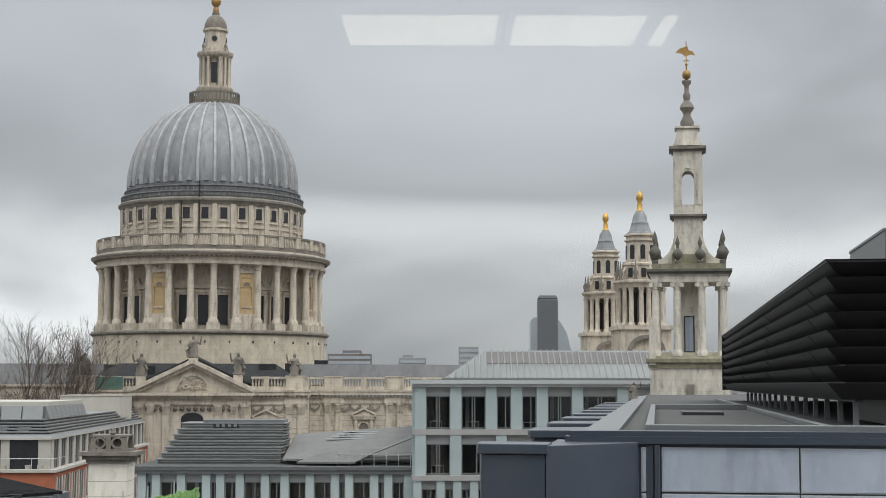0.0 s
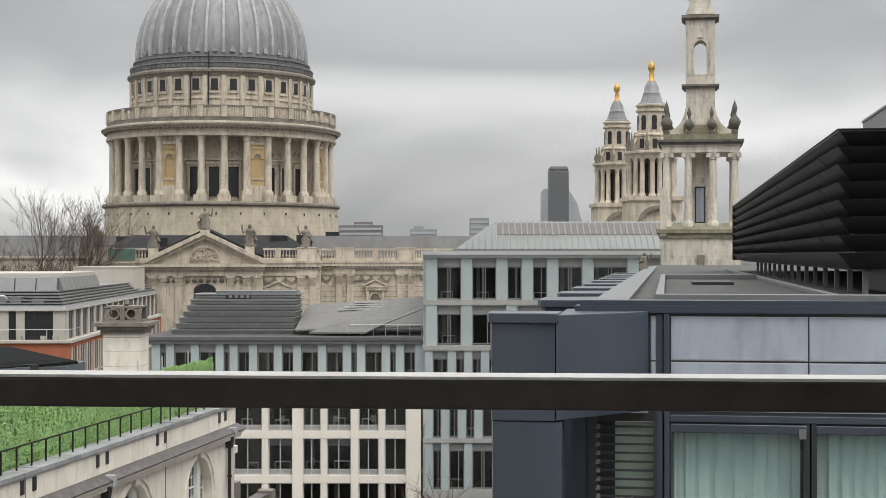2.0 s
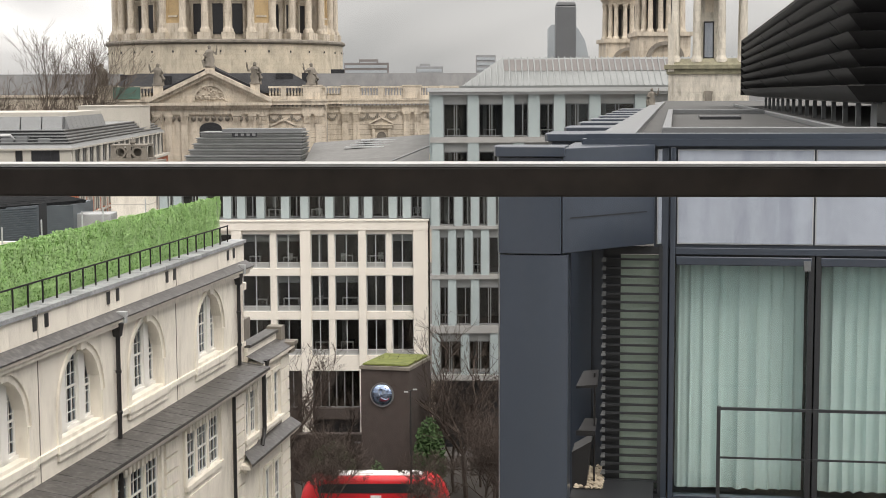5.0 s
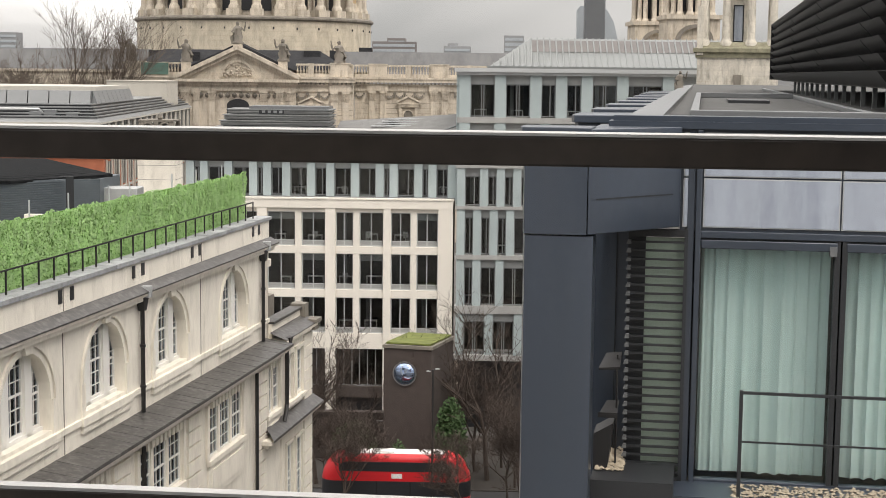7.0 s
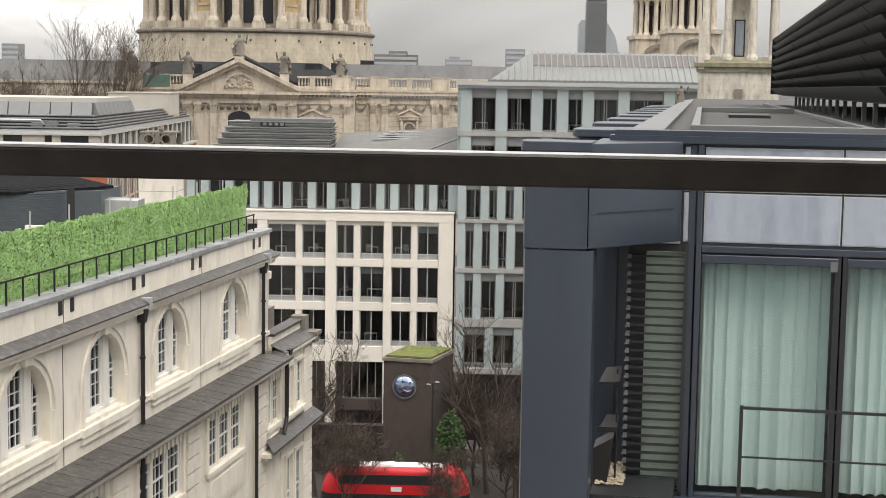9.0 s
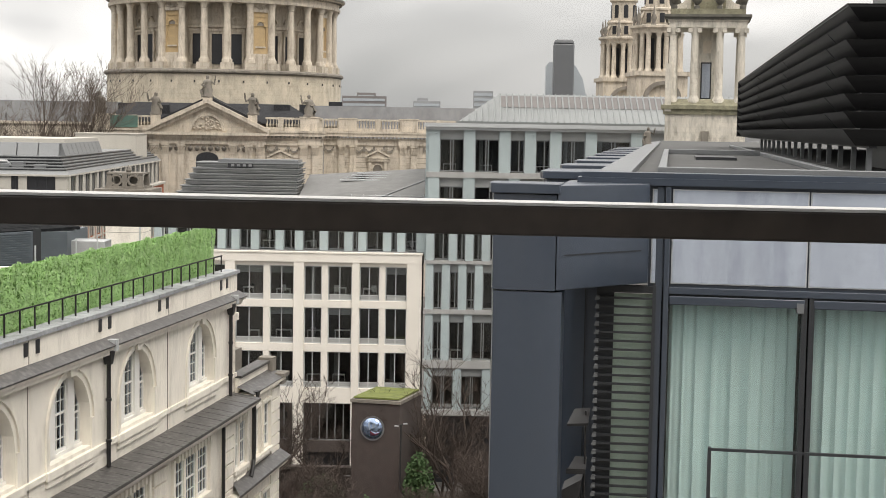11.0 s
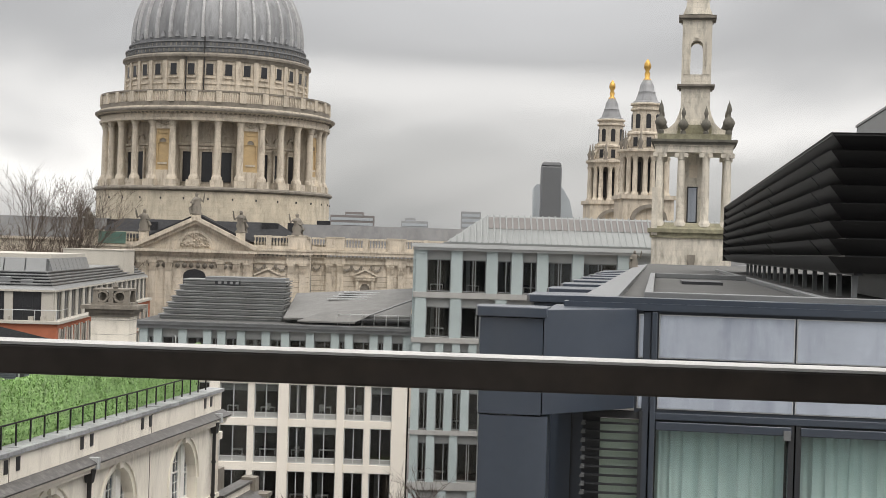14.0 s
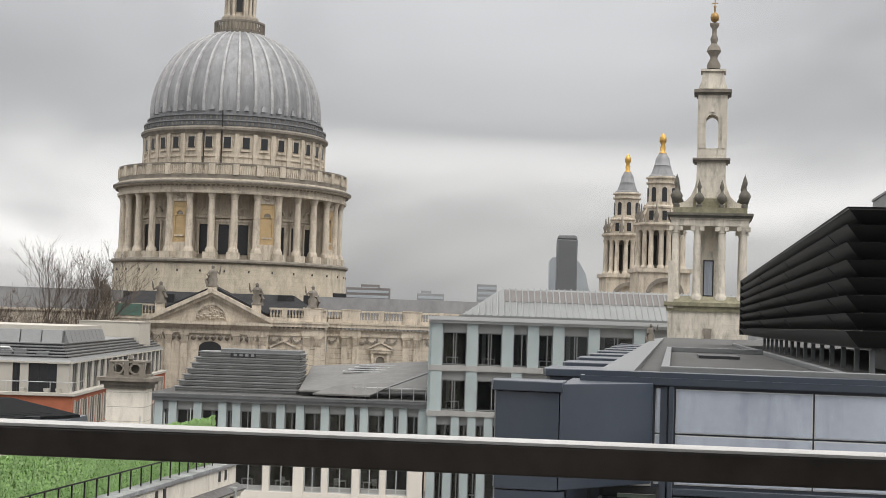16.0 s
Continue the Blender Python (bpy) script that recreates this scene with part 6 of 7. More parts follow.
for c in ARCH:
    aw = part("arched_window", Mesh().box(c - 1.05, c - 0.56, -0.5, -0.3, Z_SILL, 18.15).box(c + 0.56, c + 1.05, -0.5, -0.3, Z_SILL, 18.15).box(c - 1.77, c + 1.77, -0.5, -0.3, Z_SILL - 0.02, Z_SILL + 0.12), M_SASH, stu)
    sash_window(aw, c, 1.12, Z_SILL + 0.12, 18.3, -0.49, 6, 3, "sash")
    for s in (-1, 1):
        sash_window(aw, c + s * 1.4, 0.7, Z_SILL + 0.12, 17.9, -0.49, 5, 2, "sash")
    tr_ = [(c + (R_A + 0.3) * math.cos(radians(t)), Z_SPR + (R_A + 0.3) * math.sin(radians(t))) for t in range(0, 181, 12)]
    tr_i = [(c + (R_A + 0.2) * math.cos(radians(t)), Z_SPR + (R_A + 0.2) * math.sin(radians(t))) for t in range(180, -1, -12)]
    sub = Mesh().slab(tr_ + tr_i, -0.075, 0.0)
    part("arch_moulding", Mesh().add([(x, -y, z) for x, y, z in sub.v], [q[::-1] for q in sub.f]), M_STUCCO, aw)
    part("keystone", Mesh().taper(c, 0.06, Z_SPR + R_A - 0.02, 18.62, 0.22, 0.08, 0.32, 0.1), M_STUCCO, aw)
    part("sill", Mesh().box(c - 2.2, c + 2.2, 0, 0.16, 15.15, 15.42).box(c - 2.1, c + 2.1, 0, 0.1, 14.9, 15.15).box(c - 2.08, c - 1.8, 0, 0.06, 15.42, 16.55).box(c + 1.8, c + 2.08, 0, 0.06, 15.42, 16.55), M_STUCCO, aw)
part("string_course", Mesh().box(0, 44, 0, 0.09, 15.2, 15.4), M_STUCCO, stu)
# projecting lead ledge
led = part("ledge", Mesh().add([(0.35, 0.0, 14.5), (44, 0.0, 14.5), (44, 1.35, 14.3), (0.35, 1.35, 14.3), (0.35, 1.35, 14.18), (44, 1.35, 14.18), (0.35, 0.0, 14.18)], [(0, 3, 2, 1), (3, 4, 5, 2), (0, 6, 4, 3)]), M_LEDGE, stu, "sloping dark lead ledge")
roll = Mesh().add([(-0.05, 0, 14.5), (0.05, 0, 14.5), (0.05, 1.36, 14.3), (-0.05, 1.36, 14.3), (-0.03, 0, 14.515), (0.03, 0, 14.515), (0.03, 1.365, 14.315), (-0.03, 1.365, 14.315)], [(4, 7, 6, 5), (0, 3, 7, 4), (2, 1, 5, 6), (3, 2, 6, 7)]).data("lead_roll", M_LEDGE)
for i in range(40):
    part("lead_roll", roll, None, led, at=pose(0.9 + i * 1.07 + 0.2 * math.sin(i * 2.4), 0, 0))
part("ledge_cornice", Mesh().box(0.4, 44, 0, 1.25, 14.02, 14.18).box(0.2, 44, 0, 1.0, 13.84, 14.02).box(0.1, 44, 0, 0.8, 13.66, 13.84), M_STUCCO, stu)
# lower storey with triple sashes and rusticated piers
LOWC = [8.2, 15.75, 23.3, 30.9]
lowo = [(0.3, 1.2), (1.4, 2.3)]
for c in LOWC:
    lowo += [(c - 2.2, c - 0.9), (c - 0.65, c + 0.65), (c + 0.9, c + 2.2)]
lw = Mesh()
xs_ = [0.0] + [v for o_ in lowo for v in o_] + [44.0]
for i in range(0, len(xs_), 2):
    lw.box(xs_[i], xs_[i + 1], 0.0, 0.6, 3, 13.66)
for a, b in lowo:
    lw.box(a, b, 0.0, 0.6, 3, 11.25).box(a, b, 0.0, 0.6, 13.4, 13.66)
part("lower_wall", lw, M_STUCCO, stu)
part("interior", Mesh().box(0.2, 43.8, -0.1, -0.02, 3, 13.6), M_OFFICE_IN, stu)
for a, b in lowo:
    sash_window(stu, (a + b) / 2, b - a, 11.25, 13.4, 0.46, 4, 3)
for c, hw in [(1.3, 1.1)] + [(c_, 2.4) for c_ in LOWC]:
    part("window_sill", Mesh().box(c - hw, c + hw, 0.6, 0.78, 11.02, 11.22).box(c - hw + 0.1, c + hw - 0.1, 0.6, 0.68, 9.6, 11.02), M_STUCCO, stu)
    part("window_apron", Mesh().box(c - hw + 0.4, c + hw - 0.4, 0.68, 0.72, 9.85, 10.75), M_STUCCO, stu)
    part("architrave", Mesh().box(c - hw - 0.1, c - hw + 0.14, 0.6, 0.72, 11.22, 13.5).box(c + hw - 0.14, c + hw + 0.1, 0.6, 0.72, 11.22, 13.5), M_STUCCO, stu)
    den_ = Mesh()
    for i in range(int(hw * 2 / 0.42)):
        den_.box(c - hw + 0.1 + i * 0.42, c - hw + 0.34 + i * 0.42, 0.6, 0.8, 13.36, 13.64)
    part("dentil", den_, M_STUCCO, stu)
qm = Mesh().box(-0.75, 0.75, 0, 0.12, 0, 0.52).data("rusticated_block", M_STUCCO)
for c in (3.3, 12.2, 19.6, 27.1):
    for i in range(17):
        part("rusticated_block", qm, None, stu, at=pose(c, 0.6, 3.4 + i * 0.6))
# drainpipes with hoppers
for c, z0, z1, y in ((1.25, 14.5, 18.6, 0.16), (16.2, 14.5, 18.6, 0.16), (30.6, 14.5, 18.6, 0.16), (4.4, 3, 13.66, 0.82), (17.9, 3, 13.66, 0.82)):
    dp = thing("drainpipe", ST @ pose(c, y, z0), "black iron drainpipe on the stucco wall", "drainpipe", "drainpipes")
    part("pipe", Mesh().tube([(0, 0, 0), (0, 0, z1 - z0)], 0.085, n=8), M_PIPE, dp)
    if z1 > 14:
        part("hopper", Mesh().taper(0, 0, z1 - z0 - 0.35, z1 - z0 + 0.15, 0.12, 0.12, 0.22, 0.17), M_PIPE, dp)
    for zz in (0.9, 2.4, 3.8):
        part("collar", Mesh().lathe([(0.085, zz), (0.12, zz + 0.02), (0.12, zz + 0.1), (0.085, zz + 0.12)], 8), M_PIPE, dp)
for c in (1.25, 16.2, 30.6):
    part("eaves_break", Mesh().box(c - 0.14, c + 0.14, 0, 0.5, 18.96, 19.16).box(c - 0.12, c + 0.12, 0, 0.5, 18.75, 18.96), M_PALE_METAL, stu, at=pose(0, 0, 0))
# lower end block
ext = thing("stucco_wing", ST, "lower cream stucco end wing with lead ledge", "building")
EXTW = [(-1.25, 1.05), (-2.97, 1.2)]
ew = Mesh()
xe = [-5.1] + sorted(v for c, w_ in EXTW for v in (c - w_ / 2, c + w_ / 2)) + [0.0]
for i in range(0, len(xe), 2):
    ew.box(xe[i], xe[i + 1], 0.0, 0.65, 3, 14.1)
for c, w_ in EXTW:
    ew.box(c - w_ / 2, c + w_ / 2, 0, 0.65, 13.4, 14.1).box(c - w_ / 2, c + w_ / 2, 0, 0.65, 9.0, 11.3).box(c - w_ / 2, c + w_ / 2, 0, 0.65, 3, 5.6)
ew.box(-5.1, -4.7, -10, 0, 3, 14.1)
part("wall", ew, M_STUCCO, ext)
for c, w_ in EXTW:
    sash_window(ext, c, w_, 11.3, 13.4, 0.5, 4, 3)
    sash_window(ext, c, w_, 5.6, 9.0, 0.5, 5, 3)
    part("architrave", Mesh().box(c - w_ / 2 - 0.15, c - w_ / 2, 0.65, 0.76, 11.2, 13.5).box(c + w_ / 2, c + w_ / 2 + 0.15, 0.65, 0.76, 11.2, 13.5).box(c - w_ / 2 - 0.15, c + w_ / 2 + 0.15, 0.65, 0.76, 13.5, 13.66).box(c - w_ / 2 - 0.28, c + w_ / 2 + 0.28, 0.65, 0.86, 11.0, 11.2), M_STUCCO, ext)
    part("architrave", Mesh().box(c - w_ / 2 - 0.15, c - w_ / 2, 0.65, 0.74, 5.4, 9.1).box(c + w_ / 2, c + w_ / 2 + 0.15, 0.65, 0.74, 5.4, 9.1).box(c - w_ / 2 - 0.15, c + w_ / 2 + 0.15, 0.65, 0.74, 9.1, 9.25), M_STUCCO, ext)
part("interior", Mesh().box(-4.7, 0, -1.6, -1.5, 3, 14), M_OFFICE_IN, ext)
# stepped parapet over a lead-covered cornice
part("cornice", Mesh().box(-5.3, 0.3, 0.0, 0.85, 14.1, 14.25).box(-5.4, 0.3, 0.0, 1.0, 14.25, 14.42), M_STUCCO, ext)
part("cornice_lead", Mesh().add([(-5.3, 0.2, 14.75), (0.4, 0.2, 14.75), (0.4, 1.02, 14.44), (-5.3, 1.02, 14.44), (-5.3, 1.02, 14.4), (0.4, 1.02, 14.4)], [(0, 3, 2, 1), (3, 4, 5, 2)]), M_LEDGE, ext, "sloping dark lead on the cornice")
part("parapet", Mesh().box(-5.2, 0.0, -0.25, 0.2, 14.1, 15.1), M_STUCCO, ext)
part("parapet_coping", Mesh().box(-5.3, 0.0, -0.35, 0.3, 15.1, 15.22), M_LEDGE, ext)
part("corner_block", Mesh().box(-5.75, -4.75, -0.1, 1.1, 14.42, 14.6).box(-5.6, -4.9, -0.3, 0.45, 14.6, 15.35).box(-5.55, -4.8, 0.0, 1.0, 14.05, 14.25), M_STONE_D, ext)
part("roof", Mesh().box(-5, 0, -10, -0.25, 14.2, 14.5), M_LEDGE, ext)
part("dormer", Mesh().box(-1.9, -0.02, -2.5, -0.6, 14.5, 17.9), M_STUCCO, ext)
sash_window(ext, -1.0, 1.2, 15.2, 17.4, -0.62, 4, 3)
part("dormer_cornice", Mesh().box(-2.05, -0.02, -2.6, -0.45, 17.6, 17.95), M_STUCCO, ext)
part("roof_box", Mesh().box(-4.4, -2.6, -2.2, -1.0, 14.5, 15.9), M_STONE_D, ext)
part("ledge", Mesh().add([(-5.5, 0.6, 10.75), (2.4, 0.6, 10.75), (3.6, 1.35, 10.42), (-5.2, 1.35, 10.42), (-5.2, 1.35, 10.3), (3.6, 1.35, 10.3), (-5.5, 0.6, 10.3)], [(0, 3, 2, 1), (3, 4, 5, 2), (0, 6, 4, 3)]), M_LEDGE, ext, "sloping dark lead ledge")
part("ledge_cornice", Mesh().box(-5.2, 3.4, 0.6, 1.22, 10.12, 10.3).box(-5.15, 3.2, 0.6, 1.0, 9.94, 10.12), M_STUCCO, ext)
for i in range(18):
    part("quoin", qm, None, ext, at=pose(-4.6, 0.6, 3.2 + i * 0.6))
dp = thing("drainpipe", ST @ pose(-0.28, 0.85, 10.75), "black iron drainpipe on the stucco wall", "drainpipe", "drainpipes")
part("pipe", Mesh().tube([(0.8, 0.1, -0.2), (0.3, 0.05, 0.25), (0, 0, 0.5), (0, 0, 3.3)], 0.1, n=8), M_PIPE, dp)
part("hopper", Mesh().taper(0, 0, 3.25, 3.75, 0.14, 0.14, 0.3, 0.24), M_PIPE, dp)

# ---- roof edge: iron railing and green screen ----
rail = thing("roof_railing", ST @ pose(0, -0.3, 20.2), "low black iron railing along the roof edge", "railing")
for i in range(38):
    part("post", Mesh().box(1.3 + i * 1.12 - 0.025, 1.3 + i * 1.12 + 0.025, -0.025, 0.025, 0, 0.75 + (0.0)), M_PIPE, rail)
part("bar", Mesh().box(1.2, 43, -0.02, 0.02, 0.72, 0.77), M_PIPE, rail)
HZ0, HZ1 = 20.3, 22.3
hed = thing("artificial_hedge", ST @ pose(0, -0.9, 0), "bright green artificial hedge screen along the roof edge", "hedge")
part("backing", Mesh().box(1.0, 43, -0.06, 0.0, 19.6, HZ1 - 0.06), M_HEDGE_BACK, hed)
M_LEAF = mat("hedge_leaf", (0.34, 0.55, 0.205), 0.6, 0.3, 0.7, fine=6.0, stain=0.8, stain_col=(0.53, 0.70, 0.40))
random.seed(77)
lf = Mesh()
for i in range(90000):
    t = random.random()
    xx = 0.9 + 42.1 * t
    zz = random.uniform(HZ0 - 0.5, HZ1 + 0.05 * math.sin(xx * 2.1) + 0.04 * math.sin(xx * 5.3))
    sz = random.uniform(0.025, 0.055)
    c = Vector((xx, 0.1 + 0.09 * noise.noise(Vector((xx * 0.9, zz * 1.3, 0.0))) + 0.09 * abs(noise.noise(Vector((xx * 2.6, zz * 2.8, 4.0)))) + random.uniform(0, 0.05), zz))
    a = Vector((random.uniform(-1, 1), random.uniform(-0.15, 0.45), random.uniform(-1, 1))).normalized() * sz
    b = a.cross(Vector((random.uniform(-0.4, 0.4), 1, random.uniform(-0.4, 0.4)))).normalized() * sz * 0.7
    lf.add([c - a, c + b, c + a, c - b], [(0, 1, 2, 3)])
tagged(part("leaves", lf, M_LEAF, hed), kind="stuff")
for x in (3.2, 6.6, 9.5, 14.0, 16.0, 19.5, 22.5):
    part("stake", Mesh().tube([(x, -0.25, 19.6), (x, -0.25, 22.75)], 0.03, n=5), M_PALE_METAL, hed)

# ---- roofs and buildings behind ----
pl_ = thing("roof_plant_enclosure", pose(-23.6, 78, 0), "grey ribbed metal plant enclosure with a dark roof", "roof plant")
part("wall", Mesh().prism([(-9, -2), (-0.6, -2.0), (1.55, 0.2), (1.55, 5), (-9, 8)], 15, 21.2), M_PLANTBOX, pl_)
part("roof", Mesh().add([(-9.2, -2.2, 21.25), (-0.5, -2.2, 21.25), (3.4, 3.2, 21.3), (-2, 9, 21.75), (-9.2, 9, 21.7), (-9.2, -2.2, 21.1), (-0.5, -2.2, 21.1), (3.4, 3.2, 21.15)], [(0, 1, 2, 3, 4), (5, 6, 1, 0), (6, 7, 2, 1)]), M_FELT, pl_, "dark felt roof")
for i in range(7):
    u_ = i / 7
    part("felt_lap", Mesh().add([(-9.2, -2.2 + 11.2 * u_, 21.26 + 0.45 * u_), (-0.5 + 3.0 * u_, -2.2 + 5.4 * u_, 21.26 + 0.06 * u_), (-0.5 + 3.0 * u_, -2.1 + 5.4 * u_, 21.32 + 0.06 * u_), (-9.2, -2.1 + 11.2 * u_, 21.32 + 0.45 * u_)], [(0, 1, 2, 3)]), M_FELT, pl_)
rb = Mesh()
for i in range(22):
    z = 18.6 + i * 0.118
    rb.prism([(-9, -2.06), (-0.58, -2.06), (1.6, 0.17), (1.6, 0.3), (-9, -1.9)], z, z + 0.06)
part("rib", rb, M_PLANTBOX, pl_)
part("annex", Mesh().prism([(0.9, 0.4), (3.1, 1.6), (3.1, 6), (0.9, 6)], 15, 21.1), M_PLANTBOX, pl_)
part("door", Mesh().box(-0.38, 0.38, -0.06, 0.06, 18.8, 21.3), M_CLAD_D, pl_, at=pose(1.55, 0.72, 0, 0, 0, 28.6))
ar = Mesh()
for i in range(22):
    z = 18.6 + i * 0.118
    ar.prism([(0.88, 0.36), (3.12, 1.58), (3.12, 1.7), (0.88, 0.5)], z, z + 0.06)
part("rib", ar, M_PLANTBOX, pl_)
part("cabinet", Mesh().box(3.0, 4.9, 2.4, 4.0, 15, 20.6), M_STEEL, pl_, bevel=0.04)
part("dark_gap", Mesh().box(-4.6, -3.2, -2.12, -2.0, 17, 20.2), M_DARK, pl_)

chim = thing("stone_chimney", pose(-21.9, 101, 0), "tall cream stone chimney with moulded cap and carved top", "chimney")
part("shaft", Mesh().box(-1.25, 1.25, -1.25, 1.25, GROUND_Z, 21.85), M_STUCCO, chim)
jt = Mesh()
for i in range(10):
    jt.box(-1.256, 1.256, -1.256, 1.256, 13 + i * 0.95, 13.02 + i * 0.95)
part("joint", jt, M_STONE_D, chim)
part("cap", Mesh().box(-1.4, 1.4, -1.4, 1.4, 21.8, 22.05).box(-1.6, 1.6, -1.6, 1.6, 22.05, 22.3).box(-1.85, 1.85, -1.85, 1.85, 22.3, 22.55), M_STONE_D, chim)
part("carved_top", Mesh().box(-1.3, 1.3, -1.3, 1.3, 22.55, 22.72).box(-1.2, 1.2, -1.2, 1.2, 23.5, 23.62).box(-0.16, 0.16, -1.2, -0.85, 22.72, 23.5).box(-0.16, 0.16, 0.85, 1.2, 22.72, 23.5).box(-0.7, 0.7, -0.7, 0.7, 22.72, 23.3), M_STONE_D, chim)
for sx in (-1, 1):
    for sy in (-1, 1):
        part("corner_scroll", Mesh().taper(sx * 1.02, sy * 1.02, 22.72, 23.5, 0.2, 0.2, 0.13, 0.13), M_STONE_D, chim)
    rg_ = Mesh().slab([(sx * 0.58 + 0.42 * math.cos(radians(t)), 23.12 + 0.4 * math.sin(radians(t))) for t in range(0, 181, 20)] + [(sx * 0.58 + 0.29 * math.cos(radians(t)), 23.12 + 0.27 * math.sin(radians(t))) for t in range(180, -1, -20)], -1.2, -0.95)
    rg_.slab([(sx * 0.58 - 0.42 * math.cos(radians(t)), 23.12 - 0.4 * math.sin(radians(t))) for t in range(0, 181, 20)] + [(sx * 0.58 - 0.29 * math.cos(radians(t)), 23.12 - 0.27 * math.sin(radians(t))) for t in range(180, -1, -20)], -1.2, -0.95)
    part("scroll_ring", rg_, M_STONE_D, chim)
part("finial", Mesh().lathe([(0.12, 23.6), (0.2, 23.75), (0.08, 23.95), (0, 24.1)], 8, 0.15, -0.6), M_STONE_D, chim)

bk = thing("brick_office", pose(-44.86, 177, 0, 0, 0, 3.3), "long red brick office with pale attic and stepped roof", "building")
part("brick_wall", Mesh().box(-22, -0.25, 0.25, 30, GROUND_Z, 16.62).box(-12, -0.25, 30, 80, GROUND_Z, 16.62), M_REDBRICK, bk)
part("terrace_slab", Mesh().box(-22, 0.1, -0.1, 30, 16.62, 17.02).box(-12, 0.1, 30, 80, 16.62, 17.02), M_PALE, bk, bevel=0.05)
for i in range(16):
    y_ = 1.8 + i * 4.8
    for z_ in (12.6, 8.6):
        wn_ = part("window", Mesh().box(-0.35, -0.2, y_, y_ + 2.6, z_, z_ + 3.3), M_DARK, bk)
        part("window_frame", Mesh().box(-0.25, -0.1, y_ - 0.5, y_, z_ - 0.2, z_ + 3.5).box(-0.25, -0.1, y_ + 2.6, y_ + 3.1, z_ - 0.2, z_ + 3.5).box(-0.25, -0.14, y_ + 1.2, y_ + 1.4, z_, z_ + 3.3).box(-0.25, -0.05, y_ - 0.6, y_ + 3.2, z_ - 0.45, z_ - 0.2), M_PALE, wn_)
# attic storey set back behind the terrace
part("attic_glass", Mesh().box(-22, -0.95, 0.75, 0.95, 17.02, 20.4).box(-1.0, -0.9, 0.8, 79, 17.02, 20.4), M_DARK, bk)
for a_, b_ in ((-20.5, -17.2), (-13.6, -12.2), (-10.0, -7.35), (-6.5, -5.5), (-2.2, -0.8)):
    part("attic_pier", Mesh().box(a_, b_, 0.55, 0.9, 17.02, 20.4), M_PALE, bk, bevel=0.03)
for a_ in (-16.4, -11.2, -6.9, -4.4, -3.3):
    part("glazing_bar", Mesh().box(a_, a_ + 0.07, 0.68, 0.78, 17.02, 20.4), M_CLAD_D, bk)
part("window_transom", Mesh().box(-22, -2.2, 0.69, 0.77, 18.6, 18.68), M_CLAD_D, bk)
for i in range(17):
    y_ = 0.9 + i * 4.6
    part("attic_pier", Mesh().box(-1.0, -0.72, y_, y_ + 1.5, 17.02, 20.4), M_PALE, bk)
    part("glazing_bar", Mesh().box(-0.95, -0.8, y_ + 2.9, y_ + 3.1, 17.02, 20.4), M_MULL, bk)
part("attic_cornice", Mesh().box(-22, -0.55, 0.3, 30, 20.4, 20.62).box(-12, -0.55, 30, 79, 20.4, 20.62), M_PALE, bk)
part("attic_fascia", Mesh().add([(-0.55, 0.4, 20.62), (-0.55, 79, 20.62), (-1.3, 79, 21.2), (-1.3, 1.2, 21.2), (-22, 0.4, 20.62), (-22, 1.2, 21.2)], [(0, 1, 2, 3), (4, 0, 3, 5)]), M_MULL, bk)
# stepped louvred roof
for i in range(5):
    x_, z_, y_ = -1.15 - 0.36 * i, 21.0 + 0.34 * i, 1.1 + 1.05 * i
    part("roof_step", Mesh().box(-22, x_, y_, 29, z_, z_ + 0.2).box(-12, x_, 29, 78 - i, z_, z_ + 0.2), M_CLAD_D, bk)
    part("step_edge", Mesh().box(-22, x_ + 0.12, y_ - 0.18, 29, z_ + 0.2, z_ + 0.34).box(-12, x_ + 0.12, 29, 78 - i, z_ + 0.2, z_ + 0.34), M_MULL, bk)
for a_ in (-19.5, -15.2, -9.3, -7.6, -5.0):
    part("roof_unit", Mesh().box(a_, a_ + 1.4, 2.0, 3.2, 21.3, 21.9 + 0.2 * math.sin(a_ * 3)), M_COPING, bk, bevel=0.04)
part("roof_duct", Mesh().tube([(-13.5, 2.2, 22.1), (-8.2, 2.2, 22.1), (-7.9, 2.6, 21.6)], 0.16, n=8), M_STEEL, bk)
part("roof_screen", Mesh().box(-22, -2.9, 7.2, 33, 22.6, 24.2), M_COPING, bk)
for i in range(7):
    a_ = -3.0 - i * 2.55
    part("screen_panel", Mesh().add([(a_ - 2.45, 6.6, 22.65), (a_ - 0.05, 6.6, 22.65), (a_ - 0.05, 7.15, 24.22), (a_ - 2.45, 7.15, 24.22), (a_ - 2.45, 7.2, 22.65), (a_ - 0.05, 7.2, 22.65)], [(0, 1, 2, 3), (1, 5, 2), (4, 0, 3)]), M_MULL, bk)
for i in range(9):
    y_ = 7.4 + i * 2.85
    part("screen_panel", Mesh().add([(-2.3, y_, 22.65), (-2.3, y_ + 2.7, 22.65), (-2.85, y_ + 2.7, 24.22), (-2.85, y_, 24.22), (-2.9, y_, 22.65)], [(0, 1, 2, 3), (0, 3, 4)]), M_MULL, bk)
part("roof_parapet", Mesh().box(-22, -3.2, 11, 34, 24.2, 24.7), M_PALE, bk)
tl = Mesh().tube([(-22, 0.05, 18.25), (-0.1, 0.05, 18.25), (-0.1, 6, 18.25)], 0.045, n=5)
part("terrace_rail", tl, M_PALE_METAL, bk)
